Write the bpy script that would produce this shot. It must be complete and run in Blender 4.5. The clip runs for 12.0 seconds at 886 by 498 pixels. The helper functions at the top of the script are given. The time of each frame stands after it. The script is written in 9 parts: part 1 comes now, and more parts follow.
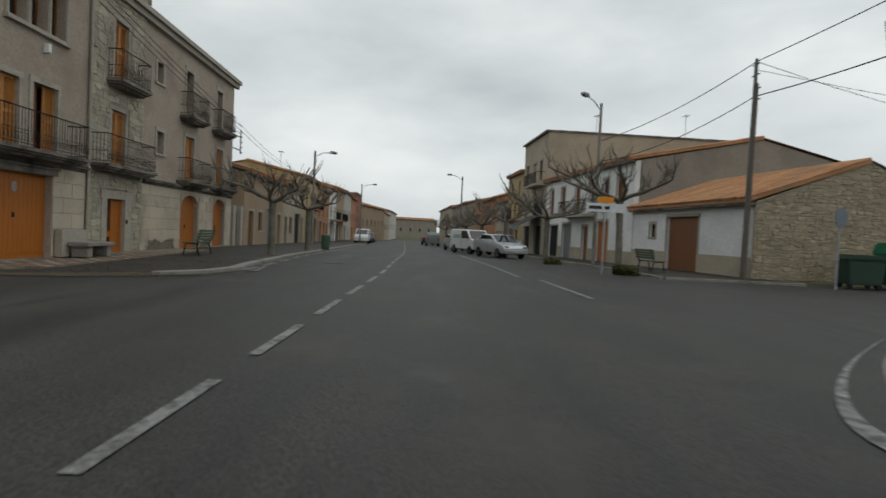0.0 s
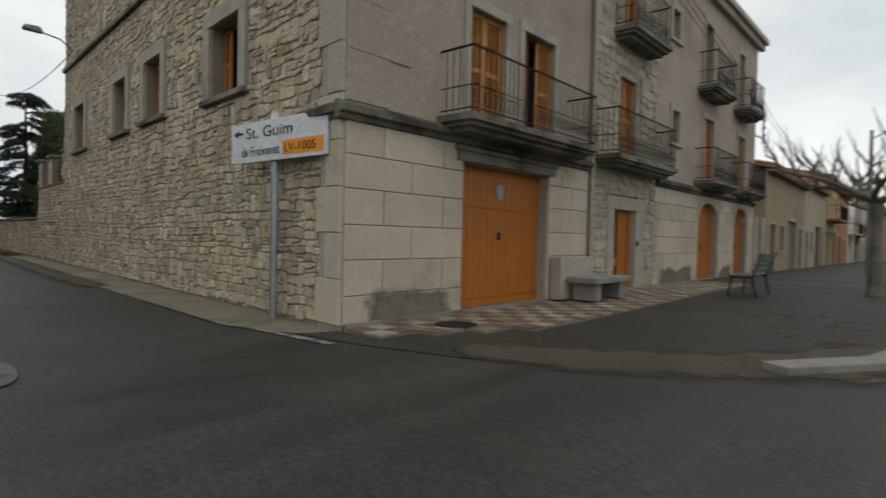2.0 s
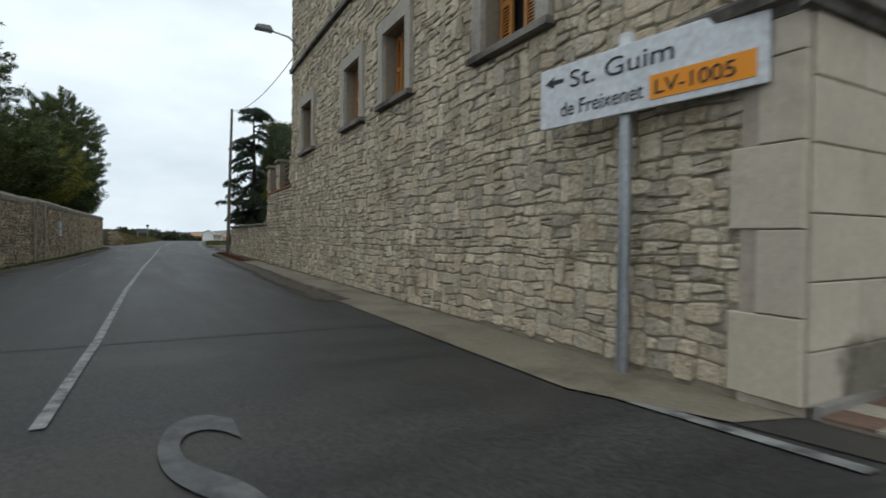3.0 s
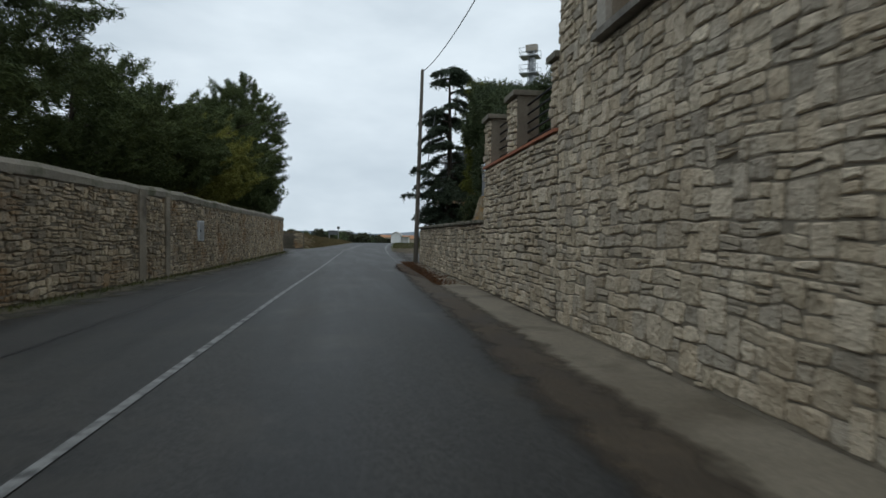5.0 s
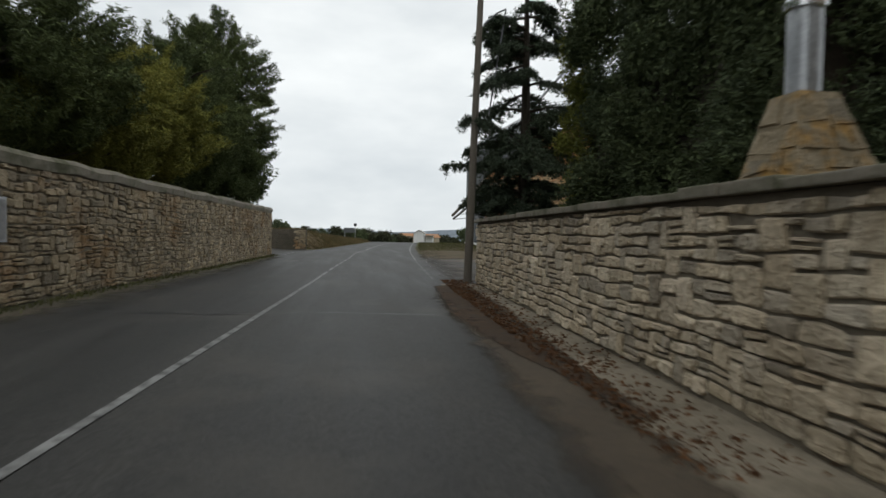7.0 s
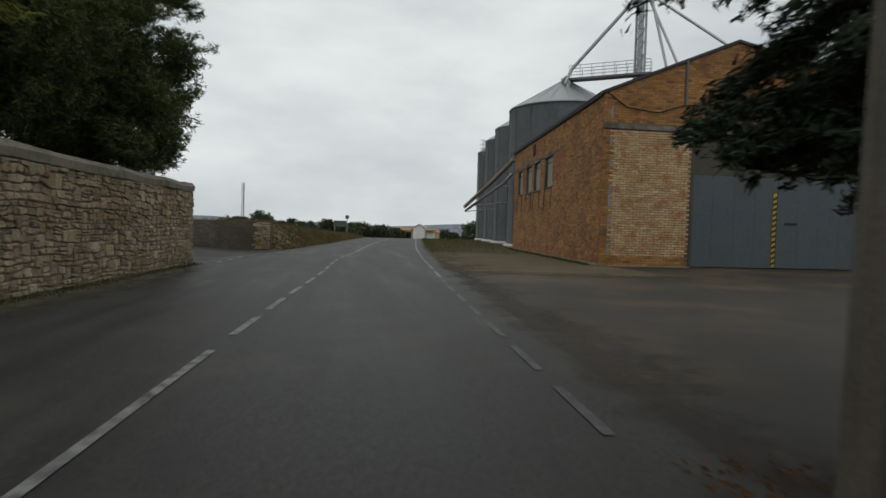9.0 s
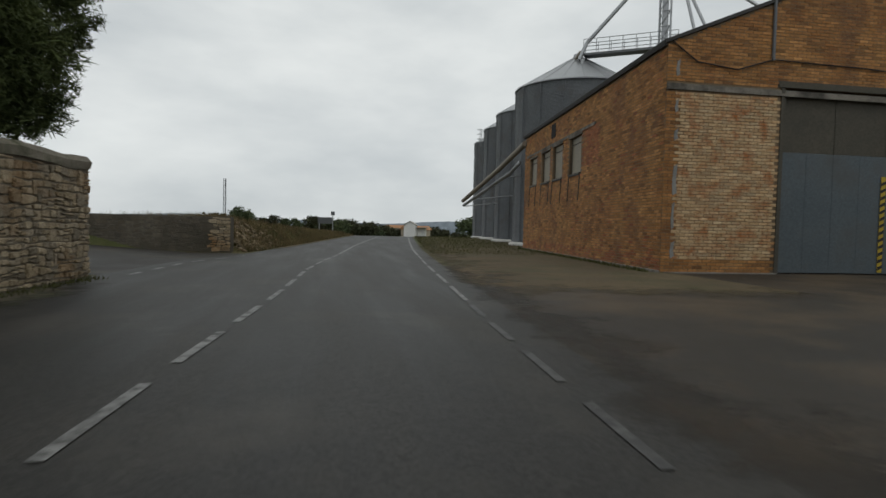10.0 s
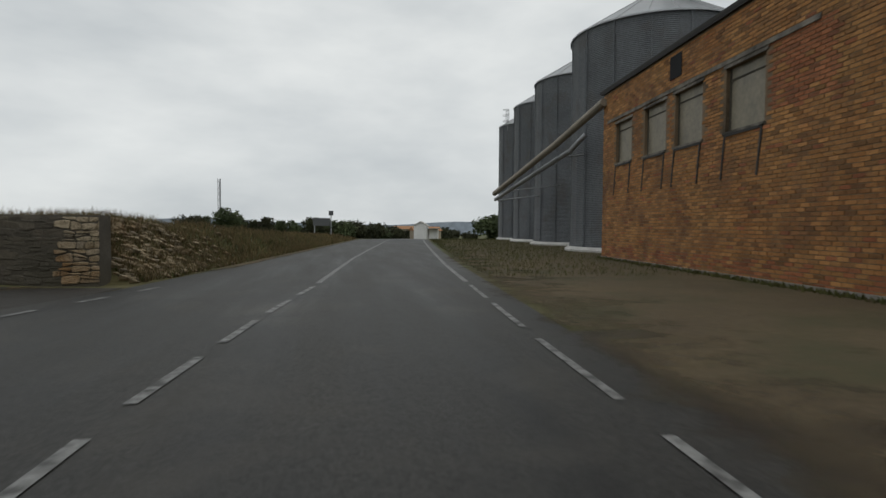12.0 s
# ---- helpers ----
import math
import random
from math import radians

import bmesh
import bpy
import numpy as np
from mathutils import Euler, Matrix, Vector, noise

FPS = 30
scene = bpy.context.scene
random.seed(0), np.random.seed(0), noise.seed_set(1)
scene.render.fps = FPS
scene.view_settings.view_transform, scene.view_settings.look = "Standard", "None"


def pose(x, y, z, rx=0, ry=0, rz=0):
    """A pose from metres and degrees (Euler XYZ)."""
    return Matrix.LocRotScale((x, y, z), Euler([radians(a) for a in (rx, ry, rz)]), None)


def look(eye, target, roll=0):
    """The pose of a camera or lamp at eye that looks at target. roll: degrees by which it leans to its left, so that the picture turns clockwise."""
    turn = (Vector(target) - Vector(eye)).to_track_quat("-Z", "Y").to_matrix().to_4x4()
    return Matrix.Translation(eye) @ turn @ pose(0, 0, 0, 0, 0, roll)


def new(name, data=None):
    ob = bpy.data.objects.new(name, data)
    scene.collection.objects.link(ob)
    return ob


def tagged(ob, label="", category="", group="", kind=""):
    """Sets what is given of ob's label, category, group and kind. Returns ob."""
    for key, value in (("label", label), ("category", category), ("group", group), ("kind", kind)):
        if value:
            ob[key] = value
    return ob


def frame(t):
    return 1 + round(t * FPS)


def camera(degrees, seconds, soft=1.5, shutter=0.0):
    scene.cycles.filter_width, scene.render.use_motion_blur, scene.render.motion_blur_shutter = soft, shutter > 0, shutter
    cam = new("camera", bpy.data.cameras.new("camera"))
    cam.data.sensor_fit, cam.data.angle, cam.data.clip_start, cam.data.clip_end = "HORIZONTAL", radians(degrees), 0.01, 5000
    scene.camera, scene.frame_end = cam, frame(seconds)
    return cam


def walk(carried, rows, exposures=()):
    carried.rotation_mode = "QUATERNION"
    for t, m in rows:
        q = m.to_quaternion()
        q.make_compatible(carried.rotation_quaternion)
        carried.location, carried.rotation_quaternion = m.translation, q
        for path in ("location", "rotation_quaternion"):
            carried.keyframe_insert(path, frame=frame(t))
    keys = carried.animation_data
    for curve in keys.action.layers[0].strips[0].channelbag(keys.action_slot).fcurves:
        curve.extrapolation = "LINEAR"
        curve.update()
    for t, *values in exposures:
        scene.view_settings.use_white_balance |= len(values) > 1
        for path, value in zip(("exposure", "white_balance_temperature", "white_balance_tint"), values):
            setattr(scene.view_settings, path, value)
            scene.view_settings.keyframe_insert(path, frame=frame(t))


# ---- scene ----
# ---------------------------------------------------------------- camera path
cam = camera(75.0, 12.0, soft=1.5, shutter=0.25)
PATH = [
    (0.00, -11.952, -11.678, 1.267, -89.57, -1.59, 2.64),
    (0.50, -9.748, -10.917, 1.256, -81.32, -1.55, 1.70),
    (1.00, -7.636, -9.843, 1.187, -69.77, -1.41, 1.95),
    (1.50, -6.146, -8.545, 1.224, -58.68, -1.94, 2.29),
    (2.00, -4.858, -6.496, 1.196, -46.44, -1.19, 1.26),
    (2.50, -4.330, -4.775, 1.201, -36.70, -1.78, 1.57),
    (3.00, -4.398, -2.830, 1.155, -29.00, -1.25, 0.54),
    (3.20, -4.333, -2.004, 1.199, -26.71, -2.32, 0.14),
    (4.80, -2.912, 6.997, 1.237, -11.59, -0.93, 0.85),
    (5.00, -2.819, 8.174, 1.237, -11.42, -1.28, 0.61),
    (5.50, -2.661, 10.719, 1.238, -11.15, -1.41, 0.13),
    (6.00, -2.523, 13.830, 1.224, -10.80, -1.47, 0.44),
    (6.50, -2.264, 16.366, 1.208, -9.94, -1.17, 0.66),
    (7.00, -1.904, 19.455, 1.233, -9.32, -1.42, 1.11),
    (7.20, -1.867, 20.818, 1.267, -9.22, -1.55, 1.02),
    (7.50, -1.682, 22.773, 1.234, -9.02, -1.64, 0.83),
    (7.70, -1.608, 24.074, 1.255, -8.90, -1.46, 0.69),
    (9.30, -1.174, 33.358, 1.280, -10.00, -1.99, 1.91),
    (9.50, -1.099, 34.506, 1.294, -10.26, -1.81, 1.87),
    (10.00, -0.950, 37.359, 1.209, -10.82, -2.19, 1.38),
    (10.50, -0.579, 40.077, 1.221, -10.89, -1.72, 0.97),
    (11.00, -0.325, 43.265, 1.228, -10.54, -2.25, 0.20),
    (11.50, -0.236, 45.961, 1.228, -10.37, -2.04, 0.26),
    (12.00, -0.227, 48.626, 1.215, -10.12, -2.17, 0.42),
]


def carried_pose(x, y, z, yaw, pitch, roll):
    """Yaw to the left of +y, pitch up, roll to the left, in degrees."""
    a, b = radians(yaw), radians(pitch)
    ahead = Vector((-math.sin(a) * math.cos(b), math.cos(a) * math.cos(b), math.sin(b)))
    return look((x, y, z), Vector((x, y, z)) + ahead, roll)


LIGHTING = [(0.0, 0.0, 6450, 6), (1.2, 0.0, 6450, 7), (2.0, 0.2, 6480, 7), (3.0, 0.38, 6000, 5), (4.8, 0.1, 5900, 5), (5.6, 0.08, 5800, 5), (6.4, 0.22, 6250, 7), (7.4, 0.29, 6450, 8), (9.4, -0.04, 6480, 7), (12.0, -0.06, 6500, 8)]
walk(cam, [(t, carried_pose(*p)) for t, *p in PATH], LIGHTING)


# ---------------------------------------------------------------- world and light
world = bpy.data.worlds.new("overcast_sky")
scene.world = world
world.use_nodes = True
nt = world.node_tree
background = nt.nodes["Background"]
sky = nt.nodes.new("ShaderNodeTexSky")
sky.sky_type, sky.sun_disc = "NISHITA", False
sky.sun_elevation, sky.sun_rotation = radians(50), radians(150)
sky.altitude, sky.air_density, sky.dust_density, sky.ozone_density = 400, 1.0, 1.0, 1.0
grey = nt.nodes.new("ShaderNodeHueSaturation")
grey.inputs["Saturation"].default_value = 0.25
nt.links.new(sky.outputs["Color"], grey.inputs["Color"])
# a closed cloud layer, lighter and darker in soft banks
where = nt.nodes.new("ShaderNodeTexCoord")
squash = nt.nodes.new("ShaderNodeMapping")
squash.inputs["Scale"].default_value = (1.0, 1.0, 2.6)
nt.links.new(where.outputs["Generated"], squash.inputs["Vector"])
banks = nt.nodes.new("ShaderNodeTexNoise")
banks.inputs["Scale"].default_value = 2.3
banks.inputs["Detail"].default_value = 5
banks.inputs["Roughness"].default_value = 0.52
nt.links.new(squash.outputs["Vector"], banks.inputs["Vector"])
tones = nt.nodes.new("ShaderNodeValToRGB")
tones.color_ramp.elements[0].position, tones.color_ramp.elements[0].color = 0.3, (5.2, 5.55, 5.85, 1)
tones.color_ramp.elements[1].position, tones.color_ramp.elements[1].color = 0.72, (8.7, 8.85, 8.85, 1)
nt.links.new(banks.outputs["Fac"], tones.inputs["Fac"])
cover = nt.nodes.new("ShaderNodeMix")
cover.data_type = "RGBA"
cover.inputs[0].default_value = 0.93
nt.links.new(grey.outputs["Color"], cover.inputs[6])
nt.links.new(tones.outputs["Color"], cover.inputs[7])
nt.links.new(cover.outputs[2], background.inputs["Color"])
background.inputs["Strength"].default_value = 0.1
sun = new("sun", bpy.data.lights.new("sun", "SUN"))
sun.data.energy, sun.data.angle, sun.data.color = 0.5, radians(60), (1.0, 0.97, 0.93)
sun.matrix_world = look((0, 0, 50), (6, 22, 0))


# ---------------------------------------------------------------- materials


def mat(name, base, rough=0.85, metal=0.0, spec=0.3):
    m = bpy.data.materials.new(name)
    m.use_nodes = True
    b = m.node_tree.nodes["Principled BSDF"]
    b.inputs["Base Color"].default_value = (*base, 1)
    b.inputs["Roughness"].default_value = rough
    b.inputs["Metallic"].default_value = metal
    b.inputs["Specular IOR Level"].default_value = spec
    return m


def ramp(nt, stops):
    r = nt.nodes.new("ShaderNodeValToRGB")
    e = r.color_ramp.elements
    while len(e) < len(stops):
        e.new(0.5)
    for el, (p, c) in zip(e, stops):
        el.position, el.color = p, (*c, 1)
    return r


def noise_tex(nt, scale, detail=4, rough=0.6, stretch=None):
    """Noise in world metres."""
    geo = nt.nodes.new("ShaderNodeNewGeometry")
    n = nt.nodes.new("ShaderNodeTexNoise")
    n.inputs["Scale"].default_value = scale
    n.inputs["Detail"].default_value = detail
    n.inputs["Roughness"].default_value = rough
    if stretch:
        mp = nt.nodes.new("ShaderNodeMapping")
        mp.inputs["Scale"].default_value = stretch
        nt.links.new(geo.outputs["Position"], mp.inputs["Vector"])
        nt.links.new(mp.outputs["Vector"], n.inputs["Vector"])
    else:
        nt.links.new(geo.outputs["Position"], n.inputs["Vector"])
    return n


def mixed(nt, kind, fac, a, b):
    """Colour mix of two sockets or colours."""
    m = nt.nodes.new("ShaderNodeMix")
    m.data_type, m.blend_type = "RGBA", kind
    for key, v in ((0, fac), (6, a), (7, b)):
        if isinstance(v, (int, float)):
            m.inputs[key].default_value = v
        elif isinstance(v, tuple):
            m.inputs[key].default_value = (*v, 1)
        else:
            nt.links.new(v, m.inputs[key])
    return m.outputs[2]


def surface(name, c1, c2, rough=0.88, scale=0.5, fine=14.0, bump=0.25, dirt=None, dirt_at=0.62, dirt_scale=0.35,
            random_by="", spread=0.3, metal=0.0, spec=0.3, dist=0.02, stretch=None, fine_mix=0.35, grain_at=(0.25, 0.75)):
    """Two-scale procedural surface: broad tone c1 to c2, fine grain, stains, optional tone per piece."""
    m = mat(name, c1, rough, metal, spec)
    nt = m.node_tree
    bsdf = nt.nodes["Principled BSDF"]
    broad = noise_tex(nt, scale, 5, 0.6, stretch)
    r1 = ramp(nt, [(0.3, c1), (0.7, c2)])
    nt.links.new(broad.outputs["Fac"], r1.inputs["Fac"])
    grain = noise_tex(nt, fine, 6, 0.7)
    r2 = ramp(nt, [(grain_at[0], (0.55, 0.55, 0.55)), (grain_at[1], (1.25, 1.25, 1.25))])
    nt.links.new(grain.outputs["Fac"], r2.inputs["Fac"])
    col = mixed(nt, "MULTIPLY", fine_mix * 2, r1.outputs["Color"], r2.outputs["Color"])
    if random_by:
        if random_by == "island":
            info = nt.nodes.new("ShaderNodeNewGeometry").outputs["Random Per Island"]
        else:
            info = nt.nodes.new("ShaderNodeObjectInfo").outputs["Random"]
        r3 = ramp(nt, [(0.0, (1 - spread,) * 3), (0.25, (1.0, 1.0, 1.0)), (0.45, (1.0 - 0.4 * spread, 1.0 - 0.5 * spread, 1.0 - 0.7 * spread)), (0.65, (1 + 0.5 * spread, 1 + 0.45 * spread, 1 + 0.35 * spread)), (0.85, (1.0, 1.0 - 0.15 * spread, 1.0 - 0.4 * spread)), (1.0, (1 + spread, 1 + spread * 0.95, 1 + spread * 0.85))])
        nt.links.new(info, r3.inputs["Fac"])
        col = mixed(nt, "MULTIPLY", 1.0, col, r3.outputs["Color"])
    if dirt:
        dn = noise_tex(nt, dirt_scale, 6, 0.65)
        r4 = ramp(nt, [(dirt_at - 0.08, (0, 0, 0)), (dirt_at + 0.12, (1, 1, 1))])
        nt.links.new(dn.outputs["Fac"], r4.inputs["Fac"])
        col = mixed(nt, "MIX", r4.outputs["Color"], col, dirt)
    nt.links.new(col, bsdf.inputs["Base Color"])
    if bump:
        bn = nt.nodes.new("ShaderNodeBump")
        bn.inputs["Strength"].default_value = bump
        bn.inputs["Distance"].default_value = dist
        nt.links.new(grain.outputs["Fac"], bn.inputs["Height"])
        if random_by:
            # hewn relief, a hand's breadth wide
            hewn = noise_tex(nt, 11, 3, 0.6)
            b2 = nt.nodes.new("ShaderNodeBump")
            b2.inputs["Strength"].default_value, b2.inputs["Distance"].default_value = min(1.0, bump * 1.3), dist * 2.2
            nt.links.new(hewn.outputs["Fac"], b2.inputs["Height"])
            nt.links.new(b2.outputs["Normal"], bn.inputs["Normal"])
        nt.links.new(bn.outputs["Normal"], bsdf.inputs["Normal"])
    rr = ramp(nt, [(0.3, (max(rough - 0.1, 0.05),) * 3), (0.7, (min(rough + 0.08, 1),) * 3)])
    nt.links.new(broad.outputs["Fac"], rr.inputs["Fac"])
    nt.links.new(rr.outputs["Color"], bsdf.inputs["Roughness"])
    return m


def feathered(m, scale=2.5, amount=1.3):
    """Lets a thin layer of mud or earth end in a broken, uneven edge; the mesh says how thick it lies."""
    nt = m.node_tree
    at = nt.nodes.new("ShaderNodeAttribute")
    at.attribute_name = "fade"
    n = noise_tex(nt, scale, 8, 0.68)
    k = nt.nodes.new("ShaderNodeMath")
    k.operation = "MULTIPLY_ADD"
    k.inputs[1].default_value, k.inputs[2].default_value = amount, -amount / 2
    nt.links.new(n.outputs["Fac"], k.inputs[0])
    s = nt.nodes.new("ShaderNodeMath")
    nt.links.new(at.outputs["Fac"], s.inputs[0])
    nt.links.new(k.outputs["Value"], s.inputs[1])
    r = nt.nodes.new("ShaderNodeMapRange")
    r.inputs["From Min"].default_value, r.inputs["From Max"].default_value = 0.25, 0.72
    nt.links.new(s.outputs["Value"], r.inputs["Value"])
    nt.links.new(r.outputs["Result"], nt.nodes["Principled BSDF"].inputs["Alpha"])
    return m


# ---------------------------------------------------------------- building blocks


def mesh_of(name, bm, material):
    me = bpy.data.meshes.new(name)
    bm.normal_update()
    bm.to_mesh(me)
    bm.free()
    me.materials.append(material)
    return me


def part(name, bm, material, parent, label="", smooth=False):
    """One mesh object under a thing or under a part."""
    me = mesh_of(name, bm, material)
    if smooth:
        me.polygons.foreach_set("use_smooth", [True] * len(me.polygons))
    ob = new(name, me)
    ob.parent = parent
    if label:
        tagged(ob, label)
    return ob


def thing(name, m, label, category, group="", kind=""):
    ob = new(name)
    ob.matrix_world = m
    return tagged(ob, label, category, group, kind)


def solid(name, bm, material, label, category, m=None, group="", kind="", smooth=False):
    ob = new(name, mesh_of(name, bm, material))
    if smooth:
        ob.data.polygons.foreach_set("use_smooth", [True] * len(ob.data.polygons))
    if m is not None:
        ob.matrix_world = m
    return tagged(ob, label, category, group, kind)


def from_data(name, verts, faces, material):
    me = bpy.data.meshes.new(name)
    me.from_pydata(verts, [], faces)
    me.materials.append(material)
    me.update()
    return me


def box(bm, x0, x1, y0, y1, z0, z1, bevel=0.0):
    vs = [bm.verts.new(p) for p in ((x0, y0, z0), (x1, y0, z0), (x1, y1, z0), (x0, y1, z0),
                                    (x0, y0, z1), (x1, y0, z1), (x1, y1, z1), (x0, y1, z1))]
    fs = [bm.faces.new([vs[i] for i in f]) for f in ((3, 2, 1, 0), (4, 5, 6, 7), (0, 1, 5, 4), (1, 2, 6, 5), (2, 3, 7, 6), (3, 0, 4, 7))]
    if bevel:
        es = {e for f in fs for e in f.edges}
        bmesh.ops.bevel(bm, geom=list(es), offset=bevel, segments=2, affect="EDGES", profile=0.6)
    return bm


def boxes(*dims, bevel=0.0):
    bm = bmesh.new()
    for d in dims:
        box(bm, *d, bevel=bevel)
    return bm


def tube(bm, pts, radii, sides=8, cap=True):
    """A round bar along points, with a radius at each."""
    pts = [Vector(p) for p in pts]
    if isinstance(radii, (int, float)):
        radii = [radii] * len(pts)
    rings, ref = [], None
    for i, p in enumerate(pts):
        d = (pts[min(i + 1, len(pts) - 1)] - pts[max(i - 1, 0)]).normalized()
        ref = ref or (Vector((0, 0, 1)) if abs(d.z) < 0.9 else Vector((1, 0, 0)))
        u = (ref - ref.dot(d) * d)
        u = u.normalized() if u.length > 1e-4 else d.orthogonal().normalized()
        v = d.cross(u)
        ref = u
        rings.append([bm.verts.new(p + radii[i] * (math.cos(a) * u + math.sin(a) * v)) for a in (2 * math.pi * k / sides for k in range(sides))])
    for a, b in zip(rings, rings[1:]):
        for k in range(sides):
            bm.faces.new((a[k], a[(k + 1) % sides], b[(k + 1) % sides], b[k]))
    if cap:
        bm.faces.new(rings[0][::-1])
        bm.faces.new(rings[-1])
    return bm


def lathe(bm, profile, sides=24, centre=(0, 0)):
    """A turned body: profile of (radius, z)."""
    rings = []
    for r, z in profile:
        rings.append([bm.verts.new((centre[0] + r * math.cos(2 * math.pi * k / sides), centre[1] + r * math.sin(2 * math.pi * k / sides), z)) for k in range(sides)])
    for a, b in zip(rings, rings[1:]):
        for k in range(sides):
            bm.faces.new((a[k], a[(k + 1) % sides], b[(k + 1) % sides], b[k]))
    if profile[0][0] > 1e-3:
        bm.faces.new(rings[0][::-1])
    if profile[-1][0] > 1e-3:
        bm.faces.new(rings[-1])
    return bm


def prism(bm, outline, y0, y1):
    """An outline in x, z drawn from y0 to y1."""
    a = [bm.verts.new((x, y0, z)) for x, z in outline]
    b = [bm.verts.new((x, y1, z)) for x, z in outline]
    n = len(outline)
    bm.faces.new(a)
    bm.faces.new(b[::-1])
    for i in range(n):
        bm.faces.new((a[i], b[i], b[(i + 1) % n], a[(i + 1) % n]))
    return bm


def slab(bm, outline, z0, z1):
    """An outline in x, y between two heights."""
    a = [bm.verts.new((x, y, z0)) for x, y in outline]
    b = [bm.verts.new((x, y, z1)) for x, y in outline]
    n = len(outline)
    bm.faces.new(a[::-1])
    bm.faces.new(b)
    for i in range(n):
        bm.faces.new((a[i], a[(i + 1) % n], b[(i + 1) % n], b[i]))
    bmesh.ops.recalc_face_normals(bm, faces=bm.faces[:])
    return bm


def wall_frame(p, q):
    """Local x runs along the wall from p to q, local -y faces out to the right-hand side of nothing: out is local -y."""
    a = math.atan2(q[1] - p[1], q[0] - p[0])
    return Matrix.Translation((p[0], p[1], 0)) @ Matrix.Rotation(a, 4, "Z"), math.hypot(q[0] - p[0], q[1] - p[1])


def pierced(length, z0, z1, thick, openings):
    """A wall on local y 0 to thick with openings (x0, x1, z0, z1) that go through it."""
    xs = sorted({0, length, *[v for o in openings for v in o[:2]]})
    zs = sorted({z0, z1, *[v for o in openings for v in o[2:4]]})
    bm, cache = bmesh.new(), {}

    def v(x, y, z):
        key = (round(x, 4), round(y, 4), round(z, 4))
        if key not in cache:
            cache[key] = bm.verts.new((x, y, z))
        return cache[key]

    def full(i, j):
        if not (0 <= i < len(xs) - 1 and 0 <= j < len(zs) - 1):
            return False
        x, z = (xs[i] + xs[i + 1]) / 2, (zs[j] + zs[j + 1]) / 2
        return not any(o[0] < x < o[1] and o[2] < z < o[3] for o in openings)

    for i in range(len(xs) - 1):
        for j in range(len(zs) - 1):
            if not full(i, j):
                continue
            a, b, c, d = xs[i], xs[i + 1], zs[j], zs[j + 1]
            bm.faces.new((v(a, 0, c), v(b, 0, c), v(b, 0, d), v(a, 0, d)))
            bm.faces.new((v(a, thick, d), v(b, thick, d), v(b, thick, c), v(a, thick, c)))
            if not full(i - 1, j):
                bm.faces.new((v(a, 0, c), v(a, 0, d), v(a, thick, d), v(a, thick, c)))
            if not full(i + 1, j):
                bm.faces.new((v(b, 0, d), v(b, 0, c), v(b, thick, c), v(b, thick, d)))
            if not full(i, j - 1):
                bm.faces.new((v(b, 0, c), v(a, 0, c), v(a, thick, c), v(b, thick, c)))
            if not full(i, j + 1):
                bm.faces.new((v(a, 0, d), v(b, 0, d), v(b, thick, d), v(a, thick, d)))
    return bm


def clipped(poly, nx, nz, c):
    """The part of a convex outline where nx * x + nz * z <= c."""
    out = []
    for i, p in enumerate(poly):
        q = poly[(i + 1) % len(poly)]
        a, b = nx * p[0] + nz * p[1] - c, nx * q[0] + nz * q[1] - c
        if a <= 0:
            out.append(p)
        if (a < 0) != (b < 0) and a != b:
            k = a / (a - b)
            out.append((p[0] + (q[0] - p[0]) * k, p[1] + (q[1] - p[1]) * k))
    return out


def area_of(poly):
    return 0.5 * sum(p[0] * q[1] - q[0] * p[1] for p, q in zip(poly, poly[1:] + poly[:1]))


def inset(poly, g):
    out = poly
    for p, q in zip(poly, poly[1:] + poly[:1]):
        d = math.hypot(q[0] - p[0], q[1] - p[1])
        if d > 1e-5 and len(out) > 2:
            nx, nz = (q[1] - p[1]) / d, -(q[0] - p[0]) / d
            out = clipped(out, nx, nz, nx * p[0] + nz * p[1] - g)
    return out


def rounded(poly, rnd, amount=0.16, most=0.032):
    """Each corner worn off."""
    out, n = [], len(poly)
    for i in range(n):
        p = poly[i]
        for q in (poly[i - 1], poly[(i + 1) % n]):
            d = math.hypot(q[0] - p[0], q[1] - p[1])
            k = min(amount * rnd.uniform(0.6, 1.4), most / max(d, 1e-4))
            out.append((p[0] + (q[0] - p[0]) * k, p[1] + (q[1] - p[1]) * k))
    return out


